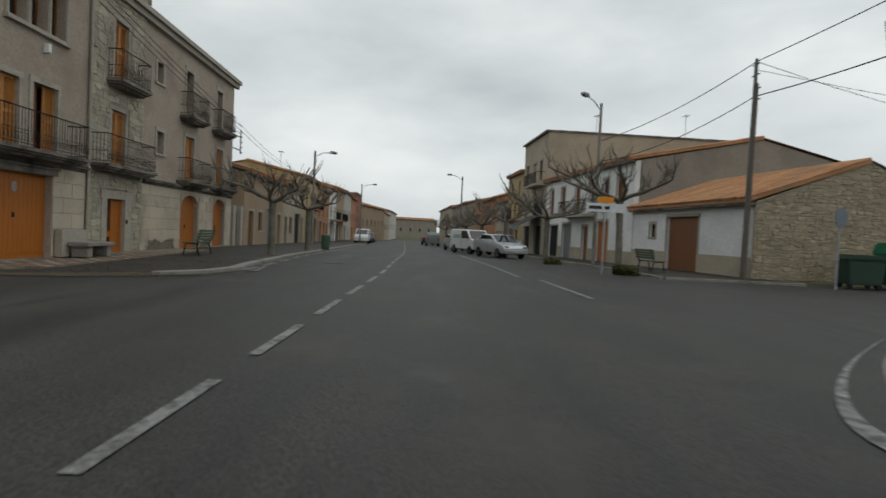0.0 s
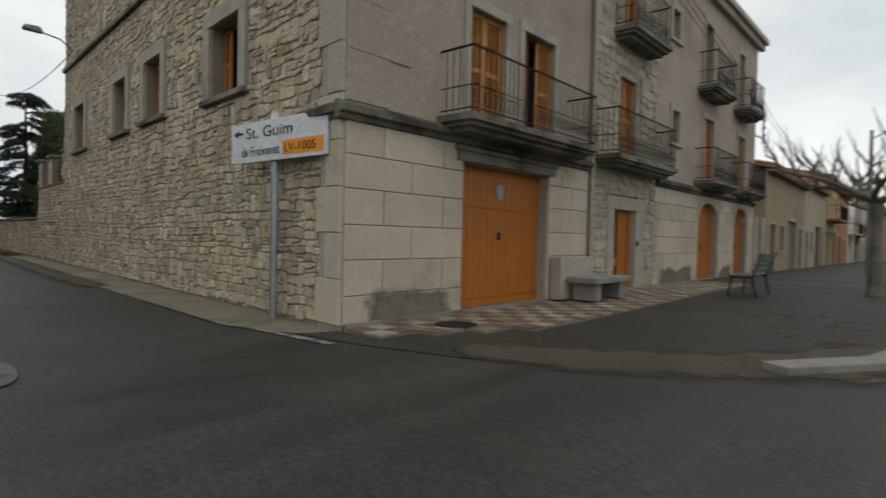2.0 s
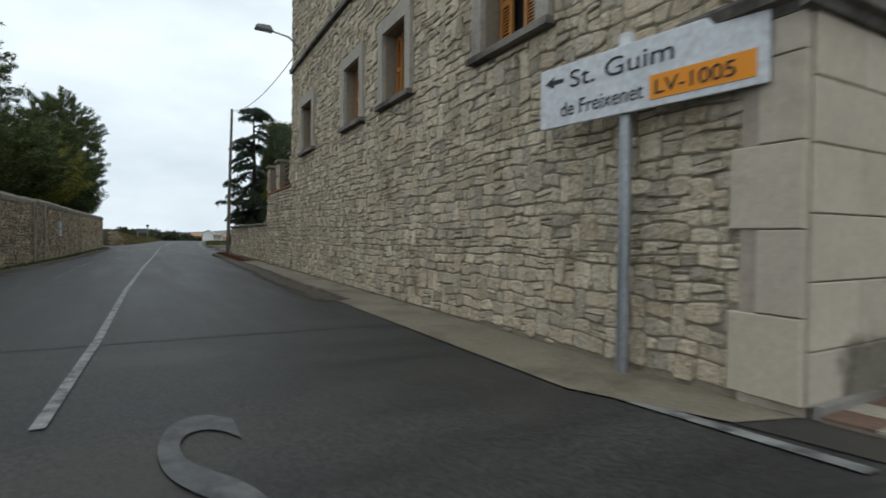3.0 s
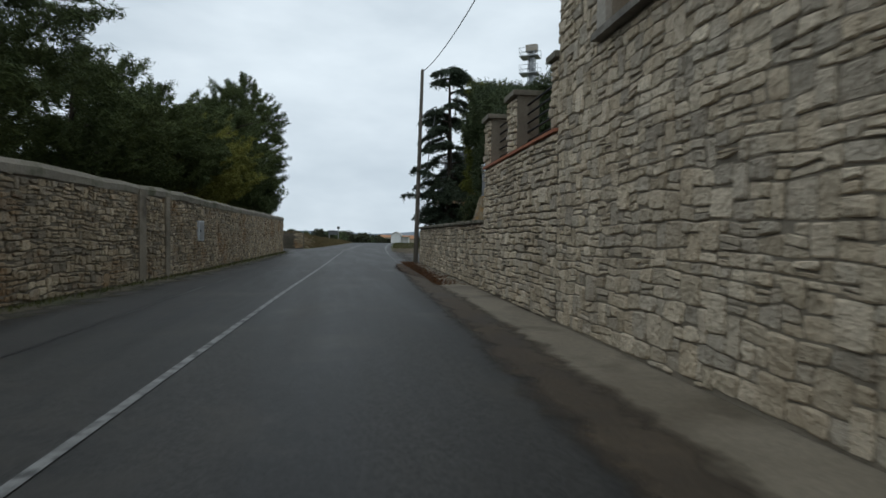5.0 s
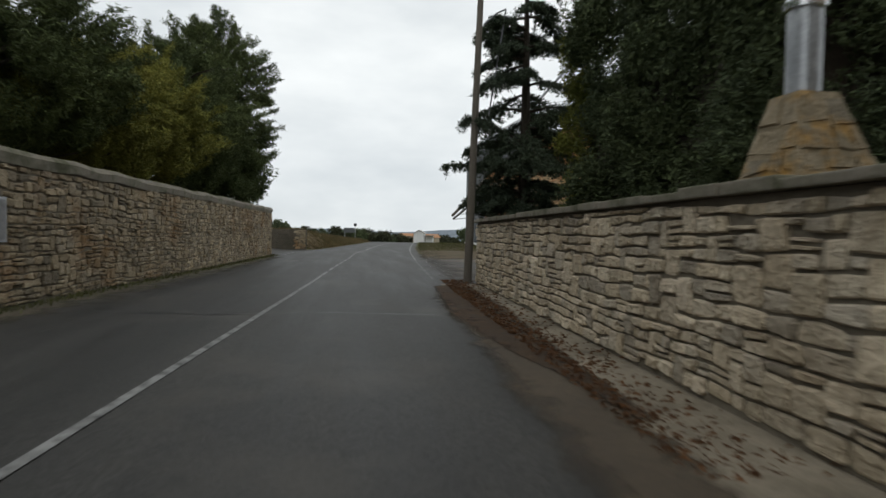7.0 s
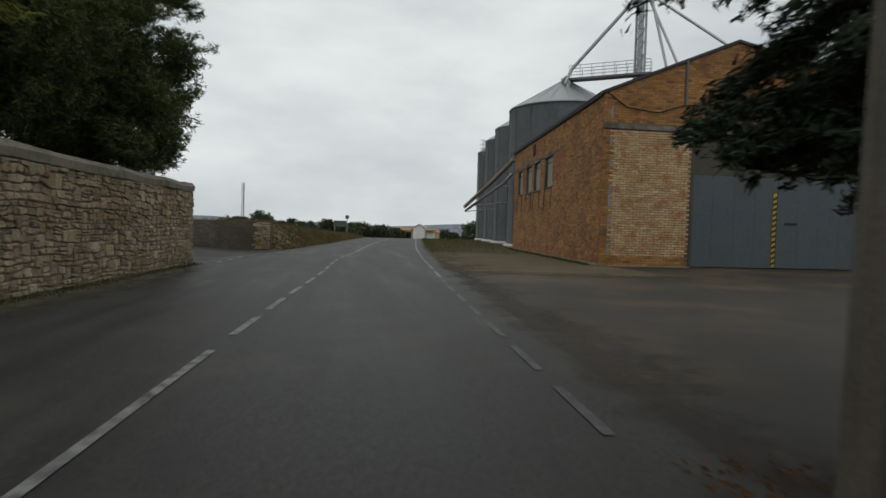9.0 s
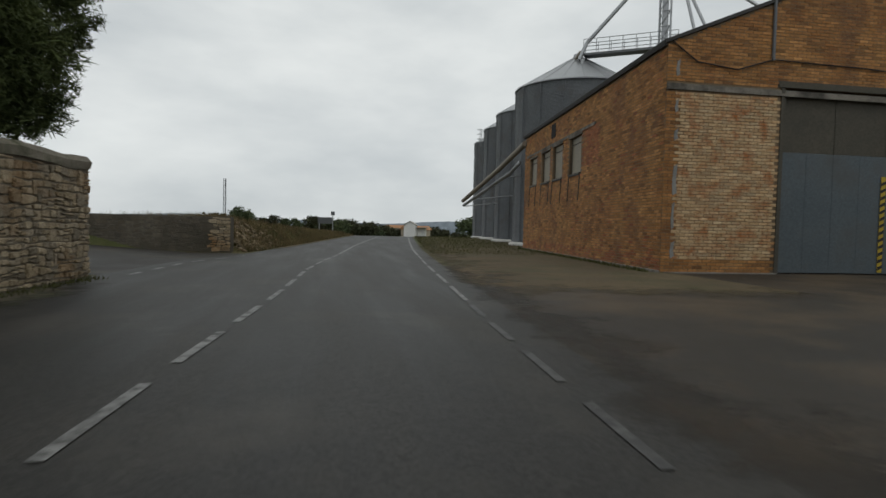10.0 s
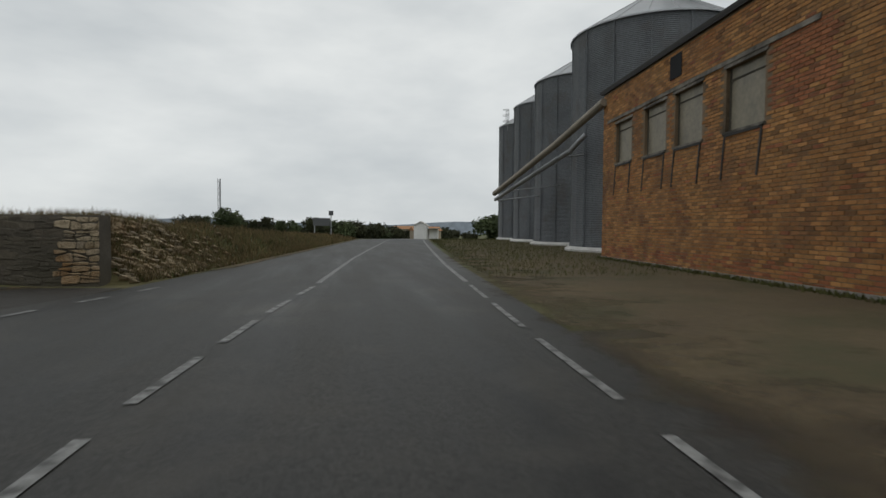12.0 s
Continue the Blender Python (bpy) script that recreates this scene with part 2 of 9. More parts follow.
def stone_layout(length, z0, z1, rnd, wide=(0.16, 0.5), high=(0.09, 0.2), gap=0.016, wave=0.05, openings=(), top=None, loose=0.3, tall=0.0):
    """Rough courses of uneven stones that fit each other: (x0, x1, z0, z1, outline) each, clear of the openings and under the top."""
    step = 0.21
    knots = int(length / step) + 4

    def bed(z, h):
        """One uneven bed joint: its height at any x."""
        off = [rnd.uniform(-loose, loose) * h for _ in range(knots)]

        def at(x):
            k = min(max(x / step, 0), knots - 2)
            i = int(k)
            return z + off[i] + (off[i + 1] - off[i]) * (k - i) + wave * math.sin(0.55 * x + 0.3 * z) + 0.4 * wave * math.sin(1.9 * x + 1.7)
        return at

    raw, z = [], z0 - 0.1
    beds, levels = [bed(z, 0.05)], [z]
    while z < z1 + 0.3:
        h = rnd.uniform(*high)
        z += h
        beds.append(bed(z, h))
        levels.append(z)
    taken = []
    for c in range(len(beds) - 2):
        low, up, h = beds[c], beds[c + 1], levels[c + 1] - levels[c]
        x, tilt, rising = -rnd.uniform(0, 0.3), 0.0, []
        while x < length:
            inside = [t for t in taken if t[0] - 0.03 <= x < t[1]]
            if inside:
                x, tilt = inside[0][1], 0.0
                continue
            w = rnd.uniform(*wide) * (0.75 + 0.5 * (h - high[0]) / max(high[1] - high[0], 0.01))
            x2, tilt2 = x + w, rnd.uniform(-0.16, 0.16) * h
            for t in taken:
                if x < t[0] < x2 + 0.06:
                    x2, tilt2 = t[0], 0.0
            w = x2 - x
            m = x + w * rnd.uniform(0.35, 0.65)
            if tall and rnd.random() < tall and w > 0.12:
                over = beds[c + 2]
                raw.append([(x - tilt, low(x - tilt)), (m, low(m)), (x2, low(x2)), (x2, over(x2)), (m, over(m)), (x, over(x))])
                rising.append((x, x2))
                x, tilt = x2, 0.0
                continue
            bl, br, tl, tr = x - tilt, x2 - tilt2, x + tilt, x2 + tilt2
            if rnd.random() < 0.16 and h > 0.1:
                f1, f2 = rnd.uniform(0.35, 0.65), rnd.uniform(0.35, 0.65)
                pl = (x, low(bl) + (up(tl) - low(bl)) * f1)
                pr = (x2, low(br) + (up(tr) - low(br)) * f2)
                raw.append([(bl, low(bl)), (m, low(m)), (br, low(br)), pr, pl])
                raw.append([pl, pr, (tr, up(tr)), (m, up(m)), (tl, up(tl))])
            else:
                raw.append([(bl, low(bl)), (m, low(m)), (br, low(br)), (tr, up(tr)), (m, up(m)), (tl, up(tl))])
            x, tilt = x2, tilt2
        taken = rising
    out = []
    for poly in raw:
        for nx, nz, c in ((-1, 0, 0), (1, 0, length), (0, -1, -z0), (0, 1, z1)):
            if len(poly) > 2:
                poly = clipped(poly, nx, nz, c)
        for o in openings:
            if len(poly) < 3:
                break
            xs, zs = [p[0] for p in poly], [p[1] for p in poly]
            if min(xs) < o[1] and max(xs) > o[0] and min(zs) < o[3] and max(zs) > o[2]:
                poly = max((clipped(poly, 1, 0, o[0] - 0.004), clipped(poly, -1, 0, -o[1] - 0.004), clipped(poly, 0, 1, o[2] - 0.004), clipped(poly, 0, -1, -o[3] - 0.004)), key=lambda q: area_of(q) if len(q) > 2 else 0)
        if top and len(poly) > 2:
            xm = sum(p[0] for p in poly) / len(poly)
            slope = (top(xm + 0.05) - top(xm - 0.05)) / 0.1
            poly = clipped(poly, -slope, 1, top(xm) - slope * xm)
        if len(poly) > 2:
            poly = inset(poly, gap * rnd.uniform(0.3, 0.8))
        if len(poly) > 2 and area_of(poly) > 0.002:
            xs, zs = [p[0] for p in poly], [p[1] for p in poly]
            if max(zs) - min(zs) > 0.025 and max(xs) - min(xs) > 0.03:
                out.append((min(xs), max(xs), min(zs), max(zs), rounded(poly, rnd)))
    return out


def moved(cells, dx):
    return [(a + dx, b + dx, c, d, [(x + dx, z) for x, z in p]) for a, b, c, d, p in cells]


def stone_body(poly, out, rnd, cx=0.0, cz=0.0):
    """A rough stone that stands out of the wall's face to about local y = -out: verts and faces."""
    n = len(poly)
    mx, mz = sum(p[0] for p in poly) / n, sum(p[1] for p in poly) / n
    tx, tz = rnd.uniform(-0.07, 0.07), rnd.uniform(-0.1, 0.1)
    verts = [(x - cx, 0.02, z - cz) for x, z in poly]
    verts += [(x - cx, -out * 0.6 + rnd.uniform(-0.1, 0.1) * out, z - cz) for x, z in poly]
    for x, z in poly:
        d = math.hypot(mx - x, mz - z)
        k = min(0.016 / max(d, 1e-4), 0.3)
        x, z = x + (mx - x) * k, z + (mz - z) * k
        verts.append((x - cx, min(-out + tx * (x - mx) + tz * (z - mz) + rnd.uniform(-0.12, 0.12) * out, -0.004), z - cz))
    verts.append((mx + rnd.uniform(-0.3, 0.3) * 0.1 - cx, -out * rnd.uniform(0.9, 1.12), mz - cz))
    faces = []
    for i in range(n):
        j = (i + 1) % n
        faces += [(i, j, n + j, n + i), (n + i, n + j, 2 * n + j, 2 * n + i), (2 * n + i, 2 * n + j, 3 * n)]
    return verts, faces


def stone_face(parent, cells, material, material_joined, rnd, near, name="stone", out=(0.02, 0.055), limit=300):
    """Stones of a wall: those in the stretch near(x, z) as pieces of their own, the rest joined."""
    verts, faces, count = [], [], 0
    for c in cells:
        o = rnd.uniform(*out)
        cx, cz = (c[0] + c[1]) / 2, (c[2] + c[3]) / 2
        if count < limit and near(cx, cz):
            v, f = stone_body(c[4], o, rnd, cx, cz)
            ob = new(name, from_data(name, v, f, material))
            ob.parent = parent
            ob.location = (cx, 0, cz)
            count += 1
        else:
            n = len(verts)
            v, f = stone_body(c[4], o, rnd)
            verts += v
            faces += [tuple(i + n for i in q) for q in f]
    if verts:
        ob = new(name + "work", from_data(name + "work", verts, faces, material_joined))
        ob.parent = parent
        tagged(ob, kind="stuff")


def rail_bars(bm, x0, x1, y, z0, z1, step=0.12, r=0.008):
    n = max(int((x1 - x0) / step), 1)
    for i in range(n + 1):
        x = x0 + (x1 - x0) * i / n
        tube(bm, [(x, y, z0), (x, y, z1)], r, 4, cap=False)


ASPHALT = surface("wet_asphalt", (0.0145, 0.0143, 0.0133), (0.049, 0.047, 0.0425), rough=0.61, scale=0.9, fine=30, bump=0.5, dist=0.01, dirt=(0.05, 0.0455, 0.0385), dirt_at=0.6, dirt_scale=0.55, spec=0.26, fine_mix=0.5, stretch=(1.5, 0.14, 1.0), grain_at=(0.4, 0.6))
ASPHALT_STREET = surface("street_asphalt", (0.017, 0.0168, 0.0157), (0.056, 0.054, 0.049), rough=0.64, scale=0.9, fine=30, bump=0.5, dist=0.01, dirt=(0.05, 0.0455, 0.0385), dirt_at=0.6, dirt_scale=0.55, spec=0.24, fine_mix=0.5, stretch=(0.2, 1.2, 1.0), grain_at=(0.4, 0.6))
ASPHALT_OLD = surface("worn_asphalt", (0.027, 0.0245, 0.0215), (0.042, 0.037, 0.031), rough=0.7, scale=0.5, fine=38, bump=0.6, dist=0.015, dirt=(0.06, 0.046, 0.03), dirt_at=0.62, dirt_scale=0.3, fine_mix=0.5, grain_at=(0.36, 0.64))
YARD = feathered(surface("muddy_yard", (0.025, 0.0212, 0.0165), (0.043, 0.0352, 0.0257), rough=0.65, scale=0.35, fine=30, bump=0.6, dist=0.02, dirt=(0.085, 0.06, 0.035), dirt_at=0.55, dirt_scale=0.25, fine_mix=0.5, grain_at=(0.36, 0.64)), 0.8)
PAINT = surface("road_paint", (0.17, 0.17, 0.163), (0.29, 0.29, 0.28), rough=0.6, scale=3, fine=30, bump=0.1, dirt=(0.055, 0.054, 0.052), dirt_at=0.5, dirt_scale=6)
PAINT_OLD = surface("worn_road_paint", (0.06, 0.06, 0.058), (0.12, 0.12, 0.115), rough=0.6, scale=3, fine=30, bump=0.1, dirt=(0.04, 0.04, 0.04), dirt_at=0.5, dirt_scale=5)
PLINTH_MOSS = feathered(surface("damp_stain", (0.13, 0.118, 0.088), (0.2, 0.182, 0.14), rough=0.9, scale=2, fine=20, bump=0.2), 2.5)
CONCRETE = surface("kerb_concrete", (0.2, 0.19, 0.17), (0.3, 0.285, 0.26), scale=0.8, fine=25, bump=0.3, dirt=(0.11, 0.095, 0.07), dirt_at=0.55, dirt_scale=0.8)
DIRTY_PAVE = surface("muddy_pavement", (0.16, 0.134, 0.096), (0.25, 0.215, 0.16), rough=0.75, scale=0.7, fine=25, bump=0.3, dirt=(0.075, 0.06, 0.04), dirt_at=0.58, dirt_scale=0.8)
EARTH = feathered(surface("bare_earth", (0.077, 0.057, 0.032), (0.12, 0.09, 0.05), rough=0.95, scale=0.4, fine=9, bump=0.6, dist=0.05, dirt=(0.06, 0.055, 0.026), dirt_at=0.55, dirt_scale=0.5), 0.9)
ISLAND = surface("island_earth", (0.077, 0.057, 0.032), (0.12, 0.09, 0.05), rough=0.95, scale=0.4, fine=9, bump=0.6, dist=0.05)
FIELD = surface("field", (0.075, 0.078, 0.03), (0.125, 0.105, 0.05), rough=1.0, scale=0.06, fine=3, bump=0.7, dist=0.1, dirt=(0.055, 0.08, 0.022), dirt_at=0.52, dirt_scale=0.09)
STONE = surface("rubble_stone", (0.42, 0.352, 0.262), (0.6, 0.525, 0.41), scale=1.3, fine=22, bump=0.7, dist=0.025, random_by="object", spread=0.34, dirt=(0.24, 0.18, 0.11), dirt_at=0.66, dirt_scale=1.1, grain_at=(0.32, 0.68))
STONE_J = surface("rubble_stone_joined", (0.42, 0.352, 0.262), (0.6, 0.525, 0.41), scale=1.3, fine=22, bump=0.7, dist=0.025, random_by="island", spread=0.34, dirt=(0.24, 0.18, 0.11), dirt_at=0.66, dirt_scale=1.1, grain_at=(0.32, 0.68))
OLDSTONE = surface("old_field_stone", (0.25, 0.207, 0.145), (0.42, 0.355, 0.258), scale=0.9, fine=22, bump=0.7, dist=0.025, random_by="object", spread=0.45, dirt=(0.23, 0.135, 0.06), dirt_at=0.6, dirt_scale=0.7, grain_at=(0.32, 0.68))
OLDSTONE_J = surface("old_field_stone_joined", (0.25, 0.207, 0.145), (0.42, 0.355, 0.258), scale=0.9, fine=22, bump=0.7, dist=0.025, random_by="island", spread=0.45, dirt=(0.23, 0.135, 0.06), dirt_at=0.6, dirt_scale=0.7, grain_at=(0.32, 0.68))
MORTAR = surface("lime_mortar", (0.15, 0.128, 0.096), (0.22, 0.19, 0.145), scale=1.5, fine=30, bump=0.4)
WALL_MORTAR = surface("pale_wall_mortar", (0.2, 0.17, 0.128), (0.29, 0.25, 0.19), scale=1.5, fine=30, bump=0.4)
COPING = surface("coping_mortar", (0.17, 0.15, 0.115), (0.26, 0.232, 0.185), scale=1.6, fine=16, bump=0.6, dist=0.03, dirt=(0.085, 0.085, 0.05), dirt_at=0.53, dirt_scale=1.6)
ASHLAR = surface("cut_stone", (0.42, 0.365, 0.288), (0.52, 0.455, 0.366), scale=0.8, fine=14, fine_mix=0.16, bump=0.12, random_by="object", spread=0.13, dirt=(0.27, 0.23, 0.175), dirt_at=0.62, dirt_scale=0.9)
PLASTER = surface("grey_brown_render", (0.325, 0.27, 0.215), (0.4, 0.335, 0.272), scale=0.35, fine=12, bump=0.15, dirt=(0.25, 0.205, 0.165), dirt_at=0.58, dirt_scale=0.5)
TRIM = surface("pale_stone_trim", (0.33, 0.3, 0.25), (0.43, 0.39, 0.33), scale=1.2, fine=20, bump=0.2, dirt=(0.19, 0.17, 0.14), dirt_at=0.62, dirt_scale=1.2)
CORNICE = surface("weathered_cornice", (0.15, 0.136, 0.115), (0.26, 0.236, 0.2), scale=1.5, fine=18, bump=0.35, dirt=(0.055, 0.05, 0.042), dirt_at=0.5, dirt_scale=1.2)
WOOD = surface("varnished_pine", (0.34, 0.105, 0.012), (0.43, 0.145, 0.02), rough=0.42, scale=2.5, fine=40, bump=0.08, stretch=(6, 6, 0.7), spec=0.4)
WOOD_DARK = surface("brown_wood", (0.16, 0.062, 0.022), (0.22, 0.09, 0.034), rough=0.5, scale=2.5, fine=40, bump=0.1, stretch=(6, 6, 0.7))
SHUTTER = surface("pine_shutter", (0.38, 0.155, 0.035), (0.48, 0.21, 0.055), rough=0.5, scale=2, fine=40, bump=0.08, stretch=(6, 6, 0.7))
IRON = mat("black_iron", (0.018, 0.018, 0.019), 0.55, 0.6)
DARK = mat("dark_interior", (0.012, 0.012, 0.013), 0.9)
GLASS = mat("window_glass", (0.02, 0.022, 0.025), 0.06, 0.0, 0.6)
GALV = surface("galvanised_steel", (0.3, 0.31, 0.32), (0.42, 0.43, 0.44), rough=0.42, metal=0.8, scale=2, fine=20, bump=0.05)
CHROME = mat("bright_steel", (0.7, 0.71, 0.72), 0.18, 1.0)
SILO = surface("silo_steel", (0.115, 0.123, 0.132), (0.17, 0.18, 0.19), rough=0.55, metal=0.45, scale=0.5, fine=9, bump=0.06, dirt=(0.11, 0.105, 0.1), dirt_at=0.6, dirt_scale=0.6)
BRICK = surface("barn_brick", (0.27, 0.12, 0.042), (0.42, 0.225, 0.086), scale=0.7, fine=25, bump=0.4, random_by="object", spread=0.5, dirt=(0.15, 0.075, 0.038), dirt_at=0.58, dirt_scale=0.8)
BRICK_J = surface("barn_brick_joined", (0.27, 0.12, 0.042), (0.42, 0.225, 0.086), scale=0.7, fine=25, bump=0.4, random_by="island", spread=0.5, dirt=(0.15, 0.075, 0.038), dirt_at=0.58, dirt_scale=0.8)
BRICK_P = surface("pale_brick_joined", (0.43, 0.26, 0.125), (0.6, 0.48, 0.31), scale=3.0, fine=25, bump=0.4, random_by="island", spread=0.3, dirt=(0.36, 0.14, 0.05), dirt_at=0.56, dirt_scale=2.2, stretch=(0.6, 0.6, 4.0))
BRICK_P1 = surface("pale_brick", (0.43, 0.26, 0.125), (0.6, 0.48, 0.31), scale=3.0, fine=25, bump=0.4, random_by="object", spread=0.3, dirt=(0.36, 0.14, 0.05), dirt_at=0.56, dirt_scale=2.2, stretch=(0.6, 0.6, 4.0))
BRICK_MORTAR = surface("brick_mortar", (0.15, 0.105, 0.065), (0.25, 0.18, 0.11), scale=0.6, fine=25, bump=0.4, dirt=(0.06, 0.045, 0.03), dirt_at=0.58, dirt_scale=0.6)
SHEET = surface("grey_blue_sheet_metal", (0.078, 0.098, 0.112), (0.108, 0.127, 0.139), rough=0.55, metal=0.2, scale=0.6, fine=15, bump=0.06, dirt=(0.085, 0.09, 0.09), dirt_at=0.6, dirt_scale=0.6)
RUST_SHEET = surface("dirty_fibre_sheet", (0.062, 0.058, 0.046), (0.095, 0.085, 0.066), rough=0.8, scale=0.9, fine=14, bump=0.15)
ROOF_EDGE = mat("dark_roof_edge", (0.05, 0.048, 0.046), 0.8)
TILE = surface("clay_tile", (0.36, 0.17, 0.08), (0.46, 0.26, 0.14), scale=0.7, fine=16, bump=0.3, random_by="island", spread=0.28, dirt=(0.2, 0.15, 0.1), dirt_at=0.6, dirt_scale=0.8)
BLACK_METAL = mat("pole_steel", (0.13, 0.135, 0.14), 0.5, 0.7)
TIMBER = surface("weathered_pole_wood", (0.1, 0.085, 0.068), (0.16, 0.14, 0.115), scale=2, fine=30, bump=0.4, stretch=(8, 8, 0.6))
CABLE = mat("cable", (0.015, 0.015, 0.016), 0.7)
BARK = surface("pale_bark", (0.13, 0.115, 0.09), (0.21, 0.188, 0.15), scale=3, fine=20, bump=0.6, dist=0.02, dirt=(0.1, 0.09, 0.07), dirt_at=0.52, dirt_scale=4)
BARK_DARK = surface("dark_bark", (0.035, 0.028, 0.02), (0.06, 0.048, 0.035), scale=3, fine=20, bump=0.6)


def leaf(name, c1, c2):
    m = surface(name, c1, c2, rough=0.85, scale=0.45, fine=6, bump=0, random_by="island", spread=0.45)
    return m


PINE = leaf("pine_needles", (0.058, 0.082, 0.029), (0.1, 0.125, 0.042))
PINE_LIGHT = leaf("pine_needles_light", (0.145, 0.155, 0.028), (0.22, 0.215, 0.045))
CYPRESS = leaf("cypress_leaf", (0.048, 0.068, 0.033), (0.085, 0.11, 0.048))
# brighter copy of the cypress leaf, light painted in as yellow-green
HEDGE_LIT = leaf("lit_yellow_green_hedge", (0.1, 0.12, 0.02), (0.15, 0.16, 0.03))
CEDAR = leaf("cedar_needles", (0.04, 0.058, 0.038), (0.07, 0.092, 0.056))
BUSH = leaf("roadside_bush", (0.03, 0.036, 0.017), (0.055, 0.058, 0.028))
DRY = leaf("dry_grass", (0.12, 0.09, 0.045), (0.18, 0.14, 0.07))
GRASS = leaf("verge_grass", (0.06, 0.072, 0.02), (0.1, 0.1, 0.034))
DEADLEAF = leaf("fallen_leaves", (0.075, 0.034, 0.014), (0.125, 0.062, 0.026))



# ---------------------------------------------------------------- ground and roads


def ramp01(v, a, b):
    k = min(max((v - a) / (b - a), 0.0), 1.0)
    return k * k * (3 - 2 * k)


def along(table, y):
    for (y0, x0), (y1, x1) in zip(table, table[1:]):
        if y <= y1:
            return x0 + (x1 - x0) * (y - y0) / (y1 - y0)
    return table[-1][1]


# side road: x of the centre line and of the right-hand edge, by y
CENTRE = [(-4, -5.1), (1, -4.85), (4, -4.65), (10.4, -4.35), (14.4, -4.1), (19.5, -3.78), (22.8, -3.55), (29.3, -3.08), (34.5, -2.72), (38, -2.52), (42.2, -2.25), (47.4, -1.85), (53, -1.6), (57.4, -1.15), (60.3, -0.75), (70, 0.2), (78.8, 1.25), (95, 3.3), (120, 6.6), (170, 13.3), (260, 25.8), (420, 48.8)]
EDGE = [(-1, -1.6), (2, -1.45), (7.6, -1.15), (12.4, -0.95), (15.5, -0.68), (22, -0.35), (26, -0.1), (31.4, 0.15), (35.6, 0.42), (40.3, 0.75), (44.3, 1.02), (49.6, 1.48), (55, 1.92), (61.4, 2.55), (66, 3.0), (76.7, 4.25), (95, 6.5), (120, 9.8), (170, 16.5), (260, 29), (420, 52)]
LEFT = [(-4, -9.9), (5, -9.1), (17, -8.0), (28.8, -6.95), (40, -6.35), (50, -5.85), (55, -5.6), (60, -4.3), (66, -3.4), (76, -2.1), (92, -0.1), (120, 3.4), (170, 10.0), (260, 22.6), (420, 45.6)]


def gz(x, y):
    """Height of the ground: the main street falls away, and past a brow the country road drops to the far plain."""
    street = -0.0105 * max(0.0, min(x, 170) - 12) * (1 - ramp01(y, 8, 22))
    brow = 103 + 60 * ramp01(-x, 5, 25)
    plain = -0.02 * max(0.0, min(y, 1500) - brow)
    tall = max(0.0, 1.34 + 0.08 * math.sin(1.3 * y) + 0.05 * math.sin(3.1 * y + 1) - 0.042 * max(0.0, y - 61) + 0.0004 * max(0.0, min(y, 120) - 61) ** 2)
    bank = tall * ramp01(along(LEFT, y) - x, 0.15, 1.7) * ramp01(y, 61.1, 61.7) * (1 - ramp01(y, 95, 120))
    return street + plain + bank


GX = [-2500, -1200, -600, -300, -150, -90, -60, -40, -30, -24, -20, -17, -14, -12, *[-11 + 0.5 * i for i in range(35)], 6.5, 7, 9, 12, 15, 20, 25, 30, 40, 50, 65, 80, 100, 130, 170, 230, 400, 700, 1300, 2500]
GY = [-2500, -1200, -500, -250, -120, -70, -45, -30, -20, -12, -6, 0, 4, 8, 11, 14, 18, 22, 30, 40, 50, 56, 59, 60.2, 61, 61.2, 61.4, 61.6, 61.8, 62.2, 63, 64, 65, 66, 67, 68, 69, 70.5, 72, 76, 80, 85, 90, 98, 101, 104, 107, 112, 120, 128, 135, 150, 170, 200, 250, 320, 420, 700, 1400, 3000]
verts = [(x, y, gz(x, y)) for y in GY for x in GX]
nx = len(GX)
faces = [(j * nx + i, j * nx + i + 1, (j + 1) * nx + i + 1, (j + 1) * nx + i) for j in range(len(GY) - 1) for i in range(nx - 1)]
ground = new("ground", from_data("ground", verts, faces, FIELD))
tagged(ground, "rough winter field of dry grass and green shoots", "ground", kind="structure")


def ragged(points, amount, seed, step=0.35):
    """The same line with an uneven, worn edge."""
    r, out = random.Random(seed), []
    drift = 0.0
    for (x0, y0), (x1, y1) in zip(points, points[1:]):
        d = math.hypot(x1 - x0, y1 - y0)
        n = max(int(d / step), 1)
        for i in range(n):
            drift = 0.75 * drift + r.uniform(-amount, amount)
            k = i / n
            out.append((x0 + (x1 - x0) * k - (y1 - y0) / d * drift, y0 + (y1 - y0) * k + (x1 - x0) / d * drift))
    return out + [points[-1]]


def resample(points, n):
    """The line in n even steps."""
    ln = [0.0]
    for (x0, y0), (x1, y1) in zip(points, points[1:]):
        ln.append(ln[-1] + math.hypot(x1 - x0, y1 - y0))
    out, j = [], 0
    for i in range(n):
        d = ln[-1] * i / (n - 1)
        while j < len(ln) - 2 and ln[j + 1] < d:
            j += 1
        k = (d - ln[j]) / max(ln[j + 1] - ln[j], 1e-6)
        out.append((points[j][0] + (points[j + 1][0] - points[j][0]) * k, points[j][1] + (points[j + 1][1] - points[j][1]) * k))
    return out


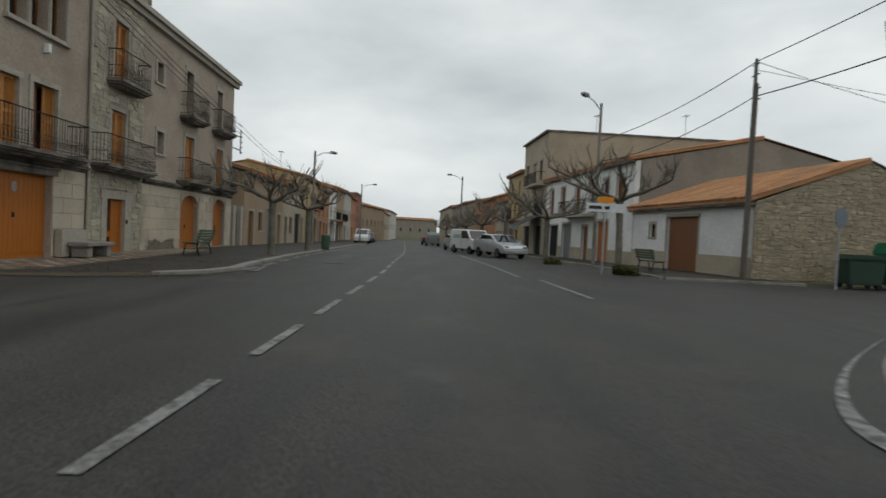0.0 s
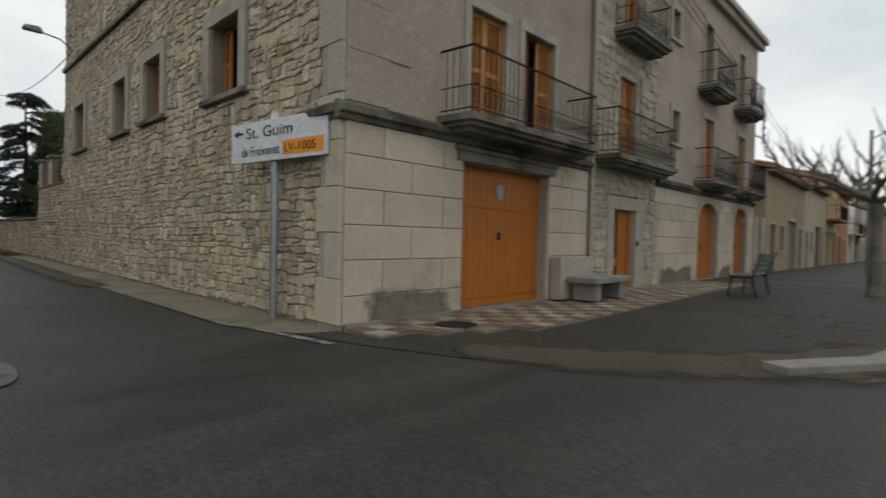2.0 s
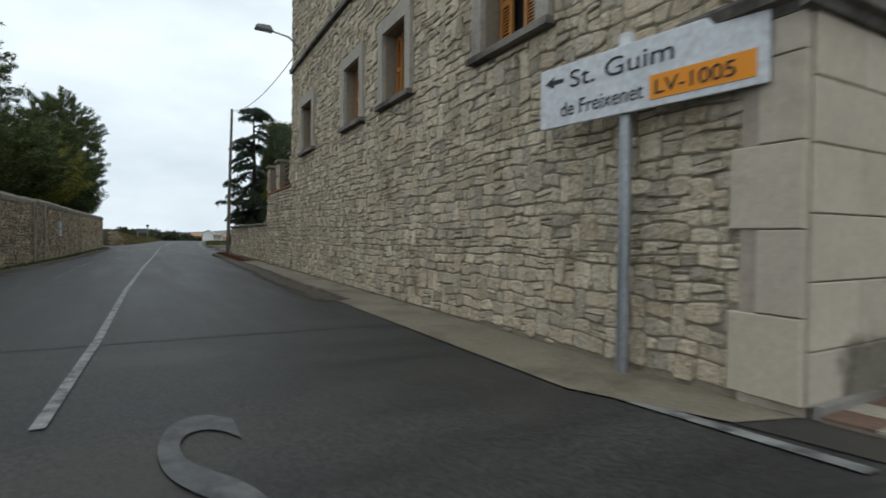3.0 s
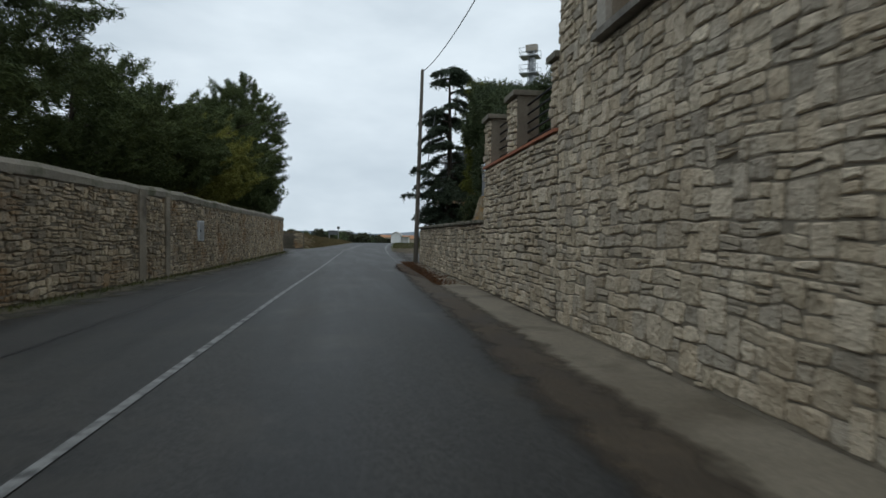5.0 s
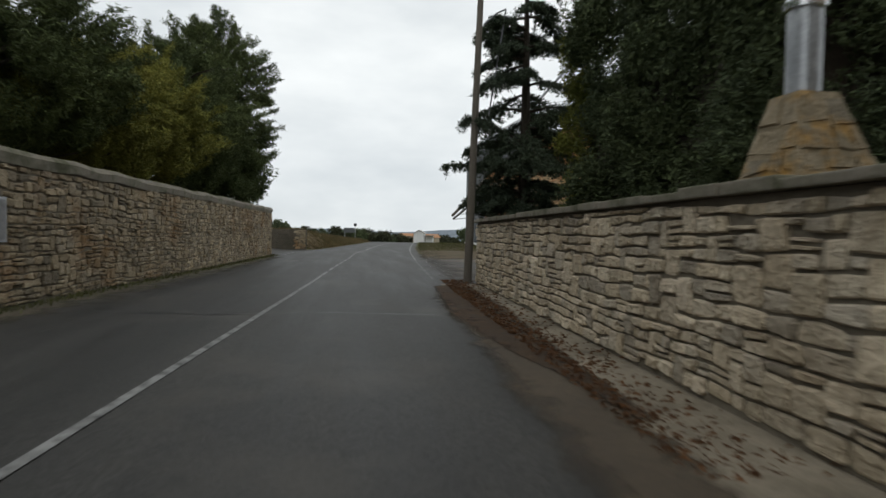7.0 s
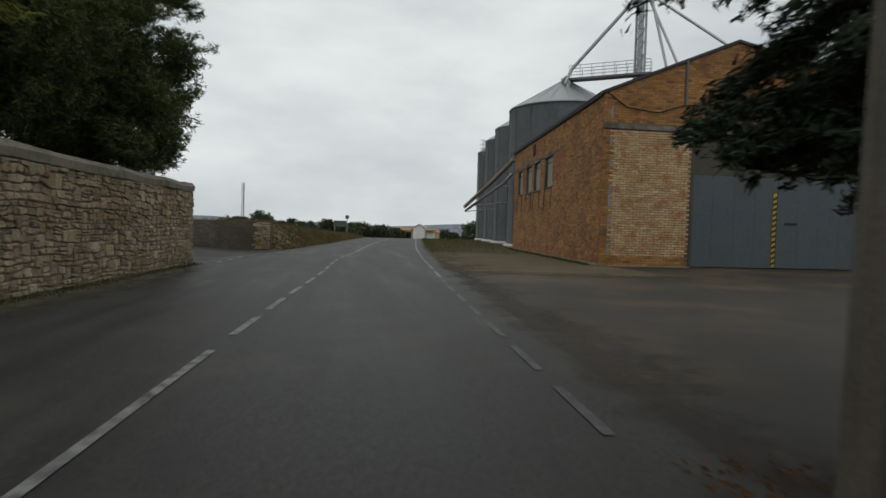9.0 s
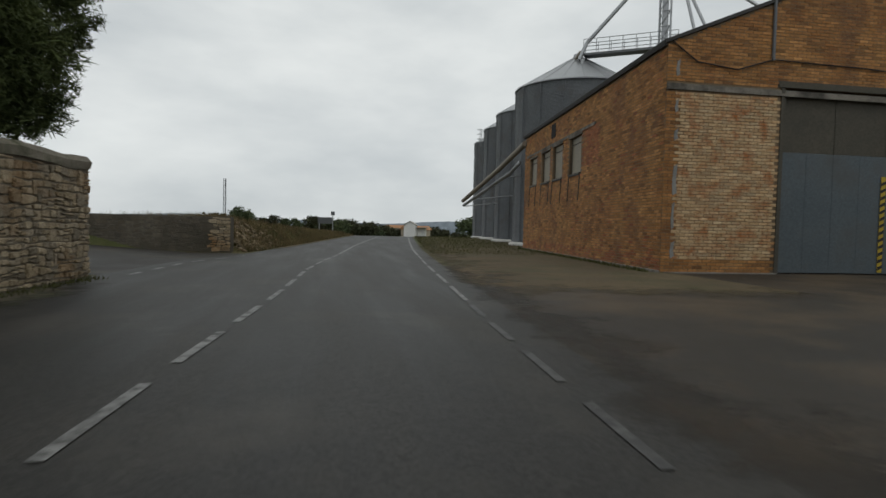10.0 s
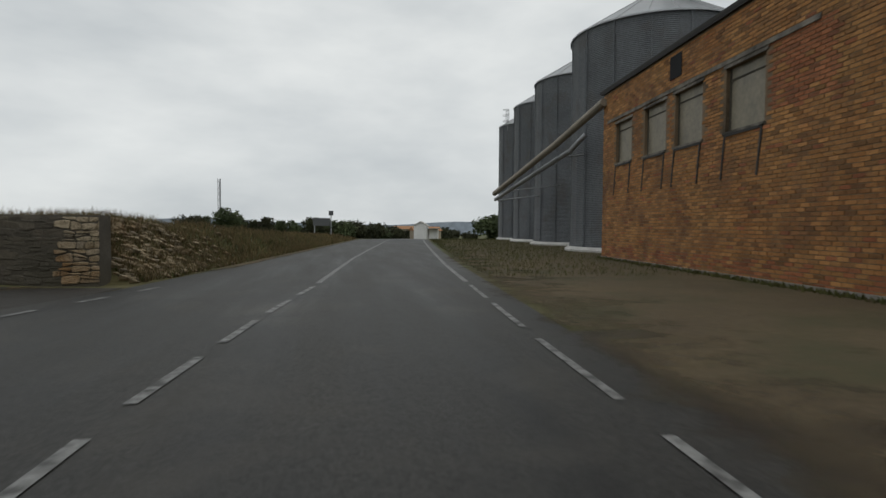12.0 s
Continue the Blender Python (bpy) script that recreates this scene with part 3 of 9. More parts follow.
def soft_strip(name, left, right, lift, material, label, category, across=((0, 0), (0.3, 0.8), (0.5, 1), (0.7, 0.8), (1, 0)), n=80):
    """A thin layer between two lines that thins out towards its edges; across gives (place, thickness)."""
    left, right = resample(left, n), resample(right, n)
    vs, fade, fs, m = [], [], [], len(across)
    for i, (a, b) in enumerate(zip(left, right)):
        end = min(1.0, i / 4, (n - 1 - i) / 4)
        for k, f in across:
            x, y = a[0] + (b[0] - a[0]) * k, a[1] + (b[1] - a[1]) * k
            vs.append((x, y, gz(x, y) + lift))
            fade.append(f * end)
    for i in range(n - 1):
        fs += [(i * m + k, i * m + k + 1, (i + 1) * m + k + 1, (i + 1) * m + k) for k in range(m - 1)]
    me = from_data(name, vs, fs, material)
    me.attributes.new("fade", "FLOAT", "POINT").data.foreach_set("value", fade)
    return tagged(new(name, me), label, category, kind="structure")


def strip(name, left, right, lift, material, label, category, kind="structure", rag=0.0, n=160):
    """A ribbon between two lines of points, laid on the ground; rag makes its edges uneven."""
    if rag:
        left, right = ragged(resample(left, n), rag, 1, 99)[:n], ragged(resample(right, n), rag, 2, 99)[:n]
    up = lift if callable(lift) else (lambda x, y: lift)
    vs = [(x, y, gz(x, y) + up(x, y)) for x, y in left] + [(x, y, gz(x, y) + up(x, y)) for x, y in right]
    n = len(left)
    fs = [(i, n + i, n + i + 1, i + 1) for i in range(n - 1)]
    ob = new(name, from_data(name, vs, fs, material))
    return tagged(ob, label, category, kind=kind)


ys = [4 + 2 * i for i in range(60)] + [125 + 10 * i for i in range(30)]
strip("side_road", [(along(LEFT, y), y) for y in ys], [(along(EDGE, y) + (0.5 if y > 33 else 0.05), y) for y in ys], 0.012, ASPHALT, "wet dark grey asphalt country road", "road")
# main street, in its own frame: a along it, b to its left
STREET_TURN = math.atan(0.075)


def st(a, b):
    c, s = math.cos(STREET_TURN), math.sin(STREET_TURN)
    return (a * c - b * s, -10.85 + a * s + b * c)


aa = [-60, -40, -25, -15, -8, -3, 0, 3, 6, 9, 12, 15, 20, 25, 30, 35, 40, 50, 60, 70, 80, 100, 120, 140, 170]
strip("main_street", [st(a, 17.5 if a < -6 else (15.5 if a < 1 else 5.4)) for a in aa], [st(a, -32 if a < 7 else (-14 if a < 8 else -8.5)) for a in aa], 0.008, ASPHALT_STREET, "wet grey asphalt village street", "road")


def mark(points_l, points_r, name="road_marking", label="worn white painted road line", group="", material=PAINT):
    vs = [(x, y, gz(x, y) + 0.02) for x, y in points_l] + [(x, y, gz(x, y) + 0.02) for x, y in points_r]
    n = len(points_l)
    ob = new(name, from_data(name, vs, [(i, n + i, n + i + 1, i + 1) for i in range(n - 1)], material))
    return tagged(ob, label, "road marking", group, "structure")


def dash_on_table(table, y0, y1, w, off=0.0, **kw):
    yy = [y0 + (y1 - y0) * i / max(int((y1 - y0) / 3), 1) for i in range(max(int((y1 - y0) / 3), 1) + 1)]
    return mark([(along(table, y) + off - w / 2, y) for y in yy], [(along(table, y) + off + w / 2, y) for y in yy], **kw)


dash_on_table(CENTRE, 1.2, 37.6, 0.085, label="solid worn white centre line")
y = 38.4
while y < 60:
    dash_on_table(CENTRE, y, y + 1.4, 0.095, group="broken centre line")
    y += 2.05
dash_on_table(CENTRE, 61, 110, 0.12, label="solid thin white centre line")
y = 35.0
while y < 60:
    dash_on_table(EDGE, y, y + (1.1 if y < 46 else 2.2), 0.085, group="broken edge line", material=PAINT_OLD if y < 46 else PAINT)
    y += 1.65 if y < 46 else 2.9
dash_on_table(EDGE, 61, 110, 0.12, label="solid thin white edge line")
for i in range(7):
    dash_on_table(LEFT, 50.8 + 1.5 * i, 51.5 + 1.5 * i, 0.12, off=0.55, group="broken line of the lane mouth")
# stop line edge at the mouth of the side road
mark([(-1.3, 4.0), (-1.34, 2.0), (-1.36, 0.2), (-1.24, -1.4)], [(-1.18, 4.0), (-1.22, 2.0), (-1.24, 0.2), (-1.12, -1.4)])


def street_mark(a0, a1, b, w, **kw):
    n = max(int(abs(a1 - a0) / 4), 1)
    pts = [a0 + (a1 - a0) * i / n for i in range(n + 1)]
    return mark([st(a, b + w / 2) for a in pts], [st(a, b - w / 2) for a in pts], **kw)


MID = [(-16, -9.95), (-4, -9.85), (5, -9.8), (20, -9.2), (30, -8.6), (66, -5.9)]
x = -11.95
while x < 62:
    mark([(x, along(MID, x) + 0.06), (x + 1.8, along(MID, x + 1.8) + 0.06)], [(x, along(MID, x) - 0.06), (x + 1.8, along(MID, x + 1.8) - 0.06)], group="broken centre line")
    x += 2.75
a = 4.0
while a < 50:
    street_mark(a, a + 1.3, 4.35, 0.22, group="broken parking line")
    a += 2.3
street_mark(5.5, 26, -3.5, 0.13, label="worn white street edge line")
street_mark(0.0, 4.6, -3.95, 0.14, label="worn white street edge line")
street_mark(66, 130, 0.0, 0.12, label="thin white centre line of the street")
# curve of the traffic island and its pale gutter
ARC = [(2.9, -25.4), (0.2, -22.3), (-2.4, -19.2), (-4.2, -17.4), (-5.65, -16.05), (-6.97, -15.06), (-7.9, -14.55), (-8.5, -14.5)]
for turn in range(2):
    ARC = [ARC[0]] + [(p[0] * u + q[0] * (1 - u), p[1] * u + q[1] * (1 - u)) for p, q in zip(ARC, ARC[1:]) for u in (0.75, 0.25)] + [ARC[-1]]
mark(ARC, [(x + 0.2, y - 0.24) for x, y in ARC], label="broad worn white curve of the junction")
INNER = [(x + 0.75, y - 1.0) for x, y in ARC]
strip("gutter", INNER, [(x + 0.35, y - 0.42) for x, y in INNER], 0.016, CONCRETE, "pale concrete gutter of the traffic island", "gutter")
island = solid("traffic_island", slab(bmesh.new(), [(x + 0.3, y - 0.4) for x, y in INNER] + [(-7, -24), (0, -26)], -0.05, 0.11), ISLAND, "bare earth traffic island", "traffic island", kind="structure")
# the letter painted on the side road
curve = bpy.data.curves.new("painted_letter", "FONT")
curve.body, curve.size, curve.extrude = "S", 2.6, 0.001
letter_src = new("painted_letter", curve)
letter_me = bpy.data.meshes.new_from_object(letter_src)
bpy.data.objects.remove(letter_src)
letter_me.materials.append(PAINT_OLD)
letter = new("painted_letter", letter_me)
letter.matrix_world = Matrix.Translation((-4.35, -1.2, 0.022)) @ Matrix.Rotation(radians(-2), 4, "Z") @ Matrix.Diagonal((0.45, 1.25, 1, 1))
tagged(letter, "worn white letter S painted on asphalt", "road marking", kind="structure")

# pavements
side = [(along(EDGE, y) + 0.05, y) for y in (33.4, 30, 26, 22, 18, 14, 10, 6, 3, 0.5)]
corner = [(-1.1, -0.6), (-0.95, -1.6), (-0.6, -2.8), (0.1, -4.0), (1.0, -5.2), (2.2, -5.9), (3.6, -6.1)]
front = [st(a, 4.62) for a in (6, 10, 14, 20, 26, 32, 40, 50, 60, 75, 90)]


def side_wall_x(y):
    return -0.6 + 0.05793 * (y + 0.75)


inner_side = [(side_wall_x(y) + 0.02, y) for _, y in side]
strip("pavement", inner_side + [(-0.58, -0.75)], side + [corner[0]], 0.022, DIRTY_PAVE, "muddy concrete pavement along the stone wall", "pavement")
n_c = len(corner)
plaza_in = [(-0.58, -0.75)] + [(0.2 + 0.4 * i, -0.72) for i in range(n_c - 1)]
strip("pavement_corner", plaza_in, corner, 0.016, ASPHALT_OLD, "dark asphalt pavement at the street corner", "pavement")
inner_front = [(x, -0.75 + 0.0464 * (x + 0.6) if x < 19 else y + 5.2) for x, y in front]
strip("pavement_front", [plaza_in[-1]] + inner_front, [corner[-1]] + front, lambda x, y: 0.017 + 0.073 * ramp01(x, 3.0, 9), ASPHALT_OLD, "dark asphalt pavement with dead leaves before the houses", "pavement")


def kerb_line(points, width=0.16, height=0.13, step=1.0, name="kerb", label="pale concrete kerb with worn edges"):
    """Kerb stones end to end along a line, each a piece."""
    root = thing(name, Matrix.Identity(4), label, "kerb", kind="structure")
    bm = bmesh.new()
    box(bm, -0.49, 0.49, 0, width, -0.1, height, 0.012)
    me = mesh_of("kerbstone", bm, CONCRETE)
    for (x0, y0), (x1, y1) in zip(points, points[1:]):
        d = math.hypot(x1 - x0, y1 - y0)
        n = max(round(d / step), 1)
        ang = math.atan2(y1 - y0, x1 - x0)
        for i in range(n):
            k = (i + 0.5) / n
            ob = new("kerbstone", me)
            ob.parent = root
            x, y = x0 + (x1 - x0) * k, y0 + (y1 - y0) * k
            ob.matrix_world = Matrix.Translation((x, y, gz(x, y))) @ Matrix.Rotation(ang, 4, "Z") @ Matrix.Diagonal((d / n, 1, 1, 1))


kerb_line(corner[4:] + front[:9], 0.3, 0.095)
mark([(1.2, -5.6), (2.3, -6.25), (3.7, -6.45), st(6, 4.3)], [(1.2, -5.7), (2.3, -6.37), (3.7, -6.57), st(6, 4.18)])
right_kerb = [st(a, -9.0) for a in (7.5, 12, 18, 26, 36, 50, 70, 100)]
kerb_line([(8.0, -24.0)] + right_kerb, 0.16, 0.1)
far_right = [(8.0, -24.0), (12, -23.6), (18, -22.8), (26, -21.4), (36, -20.2), st(50, -12.5), st(70, -12.5), st(100, -12.5)]
strip("pavement_right", right_kerb, far_right, 0.07, ASPHALT_OLD, "dark asphalt pavement with trees", "pavement")
# yard before the barn, and the earth verge beyond it
yard_y = [33.3, 37, 40, 43, 46, 49, 52, 55]
soft_strip("barn_yard", [(along(EDGE, y) - 0.1, y) for y in yard_y], [(34, y) for y in yard_y], 0.017, YARD, "worn muddy asphalt yard before the barn", "yard", ((0, 0), (0.03, 0.6), (0.08, 1), (1, 1)))
strip("barn_forecourt", [(along(EDGE, y) + 0.45, y) for y in yard_y], [(34, y) for y in yard_y], 0.006, ASPHALT_OLD, "old asphalt under the mud of the barn yard", "yard")
vy = [46, 49, 53, 56, 60, 64, 68, 72, 78, 84, 92, 110]
soft_strip("verge", [(along(EDGE, y) - 0.05, y) for y in vy], [(8.75 + 0.105 * max(0.0, y - 52.8) + (3 if y > 72 else 0), y) for y in vy], 0.021, EARTH, "bare trodden earth verge beside the barn", "verge", ((0, 0), (0.12, 0.55), (0.4, 0.8), (0.8, 1), (1, 0.9)))
soft_strip("field_edge", [(along(LEFT, y) - 0.35, y) for y in range(63, 120, 4)], [(along(LEFT, y) + 0.35, y) for y in range(63, 120, 4)], 0.024, EARTH, "earth washed from the bank onto the road edge", "verge")
strip("lane", [(-60, 65.4), (-30, 62.9), (-12, 61.3), (-6.2, 60.75), (-4.3, 60.5)], [(-60, 52.0), (-30, 52.0), (-12, 51.8), (-7.0, 51.1), (-5.6, 50.7)], 0.009, ASPHALT_OLD, "narrow worn asphalt lane", "road")
soft_strip("lane_edge", [(-40, 63.7), (-12, 61.35), (-5, 60.75)], [(-40, 62.6), (-12, 60.5), (-4.6, 60.0)], 0.017, EARTH, "earth and weeds at the foot of the field wall", "verge", ((0, 1), (0.5, 0.7), (1, 0)))
LEFT_MUD = feathered(surface("wall_foot_mud", (0.055, 0.046, 0.031), (0.1, 0.083, 0.057), rough=0.85, scale=0.8, fine=18, bump=0.5, dirt=(0.05, 0.055, 0.025), dirt_at=0.55, dirt_scale=0.9), 1.6)
soft_strip("left_verge", [(along(LEFT, y) - 1.0, y) for y in range(2, 52, 4)], [(along(LEFT, y) + 1.45, y) for y in range(2, 52, 4)], 0.019, LEFT_MUD, "muddy verge at the foot of the stone wall", "verge", ((0, 1), (0.4, 1), (0.65, 0.6), (1, 0)))
# distant hills, the haze of distance painted in as blue-grey
hv, hf = [], []
for i in range(61):
    x = -2600 + 90 * i
    h = 19 + 7 * math.sin(i * 0.37) + 5 * math.sin(i * 1.13 + 1)
    hv += [(x, 2300 + 100 * math.sin(i * 0.3), -55), (x, 2420 + 100 * math.sin(i * 0.3), max(h, 2)), (x, 2900, -55)]
for i in range(60):
    for k in (0, 1):
        hf.append((3 * i + k, 3 * i + 3 + k, 3 * i + 4 + k, 3 * i + 1 + k))
HILL = surface("hazy_far_hills", (0.17, 0.2, 0.235), (0.22, 0.25, 0.275), rough=1.0, scale=0.004, fine=0.05, bump=0)
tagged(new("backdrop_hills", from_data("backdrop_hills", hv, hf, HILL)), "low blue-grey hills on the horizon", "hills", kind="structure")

# mud and wet patches lying on the roads, seams in the asphalt
MUD = feathered(surface("gutter_mud", (0.045, 0.034, 0.023), (0.085, 0.065, 0.043), rough=0.8, scale=1.2, fine=20, bump=0.6, dist=0.03), 2.2)
LITTER = feathered(surface("leaf_mould", (0.03, 0.019, 0.0105), (0.062, 0.038, 0.02), rough=0.9, scale=1.5, fine=24, bump=0.9, dist=0.04, dirt=(0.09, 0.05, 0.022), dirt_at=0.6, dirt_scale=5), 2.2)
soft_strip("leaf_mould", [(0.05, 33.2), (-0.22, 30.5), (-0.42, 28.2), (-0.36, 26.5), (-0.3, 25.4), (-0.05, 24.0), (0.0, 22.6)], [(1.2, 33.6), (1.0, 31.2), (0.92, 29.4), (0.7, 27.0), (0.55, 25.8), (0.3, 24.2), (0.15, 22.6)], 0.034, LITTER, "dark mould of rotting leaves between kerb and wall", "leaf litter", ((0, 0), (0.12, 0.7), (0.45, 0.85), (0.75, 0.6), (1, 0)))
soft_strip("gutter_mud", [(along(EDGE, y) - 0.55, y) for y in range(6, 34, 2)], [(along(EDGE, y) + 0.5, y) for y in range(6, 34, 2)], 0.028, MUD, "dark mud and litter in the gutter", "mud", ((0, 0), (0.3, 0.6), (0.52, 0.95), (0.75, 0.6), (1, 0)))
soft_strip("corner_mud", [(-0.85, -2.6), (-0.4, -4.2), (1.0, -6.0), (3.4, -7.0)], [(0.2, -2.0), (1.2, -3.4), (2.4, -4.5), (4.2, -5.2)], 0.0215, MUD, "mud washed round the street corner", "mud")
TAR = mat("tar_seam", (0.014, 0.014, 0.015), 0.45)


def seam(points, w, name="tar_seam", material=None, rag=0.03, n=40, lift=0.016):
    strip(name, [(x - w / 2, y - w / 4) for x, y in points], [(x + w / 2, y + w / 4) for x, y in points], lift, material or TAR, "dark tar seam across the asphalt", "road repair", rag=rag, n=n)


seam([(-5.6, 28.6), (-3.8, 28.2), (-2.2, 28.45), (-0.6, 28.1)], 0.05)
seam([(-5.9, 14.0), (-5.7, 20.0), (-5.4, 27.0)], 0.04)



# ---------------------------------------------------------------- the corner house
rnd = random.Random(11)
FRONT, FRONT_L = wall_frame((-0.6, -0.75), (18.8, 0.15))
house = thing("corner_house", FRONT, "three-storey house of grey-brown render and cut stone with iron balconies", "house")
OPEN = {
    "garage": (1.95, 4.42, 0.08, 2.72), "left": (2.05, 2.98, 3.36, 5.32), "right": (3.52, 4.55, 3.36, 5.36), "mid": (7.42, 8.3, 3.5, 5.46),
    "top": (7.5, 8.35, 6.5, 8.45), "small_up": (10.5, 11.0, 7.2, 7.98), "small_low": (10.62, 11.18, 4.38, 5.3), "a_up": (13.35, 14.05, 6.45, 8.4),
    "b_up": (16.9, 17.6, 6.5, 8.45), "a_low": (13.4, 14.3, 3.55, 5.55), "b_low": (17.0, 17.9, 3.55, 5.55), "door": (7.2, 8.3, 0.12, 2.2),
    "arch_a": (13.2, 14.95, 0.08, 2.8), "arch_b": (16.85, 18.45, 0.08, 2.84), "tri_a": (2.55, 3.22, 6.8, 8.3), "tri_b": (3.36, 4.03, 6.8, 8.3), "tri_c": (4.17, 4.84, 6.8, 8.3)}
facade = part("front_wall", pierced(FRONT_L, -0.3, 9.4, 0.45, list(OPEN.values())), PLASTER, house)
EAVE = 9.4
# side wall, its own frame from the far end to the corner
SIDE, SIDE_L = wall_frame((side_wall_x(15.8), 15.8), (-0.6, -0.75))
SIDE_IN_HOUSE = FRONT.inverted() @ SIDE
side_open = [(SIDE_L - b, SIDE_L - a, z0, z1) for a, b, z0, z1 in ((2.95, 4.15, 3.98, 5.3), (6.75, 7.85, 4.1, 5.45), (9.3, 10.4, 4.1, 5.45), (13.6, 14.9, 4.1, 5.5))]
side_wall = part("side_wall", pierced(SIDE_L - 0.46, -0.3, EAVE, 0.45, side_open), WALL_MORTAR, house)
side_wall.matrix_basis = SIDE_IN_HOUSE
part("east_wall", boxes((FRONT_L - 0.45, FRONT_L, 0.46, 15.3, -0.3, EAVE)), PLASTER, house)
part("back_wall", boxes((2.2, FRONT_L - 0.46, 15.0, 15.3, -0.3, EAVE)), PLASTER, house)
# roof: low pitched tiles with an eave
bm = bmesh.new()
slab(bm, [(-0.1, -0.1), (FRONT_L + 0.1, -0.1), (FRONT_L + 0.1, 15.6), (1.0, 16.4)], EAVE, EAVE + 0.12)
part("roof", bm, TILE, house, "low clay tile roof")
bm = bmesh.new()
for i in range(int((FRONT_L + 0.2) / 0.22)):
    x = -0.1 + 0.22 * i
    tube(bm, [(x, -0.05, EAVE + 0.1), (x + (0.3 if x < 1 else 0), 4.0, EAVE + 0.5)], 0.08, 6)
part("roof_tiles", bm, TILE, house)
bm = boxes((-0.36, FRONT_L + 0.36, -0.3, -0.003, EAVE - 0.16, EAVE - 0.003), (-0.3, FRONT_L + 0.3, -0.18, -0.004, EAVE - 0.34, EAVE - 0.165))
part("eave_moulding", bm, TRIM, house)
# cornice between ground floor and first floor, broken by the stone bay
PROFILE = [(-0.003, 3.0), (-0.07, 3.02), (-0.09, 3.09), (-0.15, 3.11), (-0.16, 3.2), (-0.11, 3.21), (-0.1, 3.26), (-0.003, 3.27)]


def moulding(length, x0=0.0):
    bm = bmesh.new()
    a = [bm.verts.new((x0, y, z)) for y, z in PROFILE]
    b = [bm.verts.new((x0 + length, y, z)) for y, z in PROFILE]
    bm.faces.new(a)
    bm.faces.new(b[::-1])
    for i in range(len(a)):
        bm.faces.new((a[i], b[i], b[(i + 1) % len(a)], a[(i + 1) % len(a)]))
    bmesh.ops.recalc_face_normals(bm, faces=bm.faces[:])
    return bm


for x0, x1 in ((-0.16, 6.02), (9.52, FRONT_L + 0.05)):
    part("cornice", moulding(x1 - x0, x0), CORNICE, house, "weathered dark stone cornice")
part("cornice", moulding(1.0, SIDE_L - 1.0), CORNICE, house).matrix_basis = SIDE_IN_HOUSE
# ashlar blocks of the ground floor, each a piece
courses = [(0.1, 0.5), (0.51, 1.02), (1.03, 1.53), (1.54, 2.05), (2.06, 2.54), (2.55, 3.01)]
block_meshes = {}


def ashlar(x0, x1, z0, z1, out=0.03, parent=facade, matrix=None, material=ASHLAR):
    key = (round(x1 - x0, 2), round(z1 - z0, 2), out, material.name)
    if key not in block_meshes:
        w, h = key[0], key[1]
        bm = bmesh.new()
        box(bm, -w / 2, w / 2, -out, -0.002, -h / 2, h / 2)
        es = [e for e in bm.edges if all(v.co.y < -0.01 for v in e.verts)]
        bmesh.ops.bevel(bm, geom=es, offset=0.009, segments=1, affect="EDGES")
        block_meshes[key] = mesh_of("ashlar_block", bm, material)
    ob = new("ashlar_block", block_meshes[key])
    ob.parent = parent
    ob.location = ((x0 + x1) / 2, 0, (z0 + z1) / 2)
    return ob


for x0, x1, cut in ((0.0, 1.94, 1.0), (4.44, 6.0, 0.9), (9.5, 13.1, 1.25), (15.0, 16.8, 0.9), (18.5, FRONT_L, 0.9)):
    for k, (z0, z1) in enumerate(courses):
        x = x0
        first = cut * (0.55 if k % 2 else 1.0)
        while x < x1 - 0.05:
            e = min(x + first, x1)
            if x1 - e < 0.3:
                e = x1
            ashlar(x + 0.004, e - 0.004, z0, z1)
            x, first = e, cut
# upper corner blocks in pale render
for k in range(9):
    z = 3.3 + 0.68 * k
    ashlar(0.0, 0.95 if k % 2 else 0.6, z, z + 0.676, 0.022, material=PLASTER)
# quoins on the side wall's end
for k in range(14):
    z0 = 0.1 + 0.66 * k
    w = (0.53, 0.32)[k % 2]
    ob = ashlar(SIDE_L - w, SIDE_L - 0.002, z0 + 0.004, z0 + 0.65, 0.06, parent=side_wall, material=ASHLAR if k < 5 else TRIM)
# rubble of the bay between the two halves
bay_open = [(o[0] - 0.16, o[1] + 0.16, o[2] - 0.1, o[3] + 0.2) for k, o in OPEN.items() if k in ("mid", "top")] + [(6.85, 8.75, -1, 2.56)]
cells = stone_layout(3.4, 0.1, 9.9, rnd, (0.2, 0.55), (0.14, 0.3), openings=[(o[0] - 6.08, o[1] - 6.08, o[2], o[3]) for o in bay_open], wave=0.02, gap=0.009)
BAYSTONE = surface("pale_bay_stone", (0.33, 0.3, 0.235), (0.45, 0.41, 0.33), scale=1.2, fine=20, bump=0.5, random_by="object", spread=0.2, dirt=(0.22, 0.2, 0.16), dirt_at=0.6, dirt_scale=0.8)
BAYSTONE_J = surface("pale_bay_stone_joined", (0.33, 0.3, 0.235), (0.45, 0.41, 0.33), scale=1.2, fine=20, bump=0.5, random_by="island", spread=0.2, dirt=(0.22, 0.2, 0.16), dirt_at=0.6, dirt_scale=0.8)
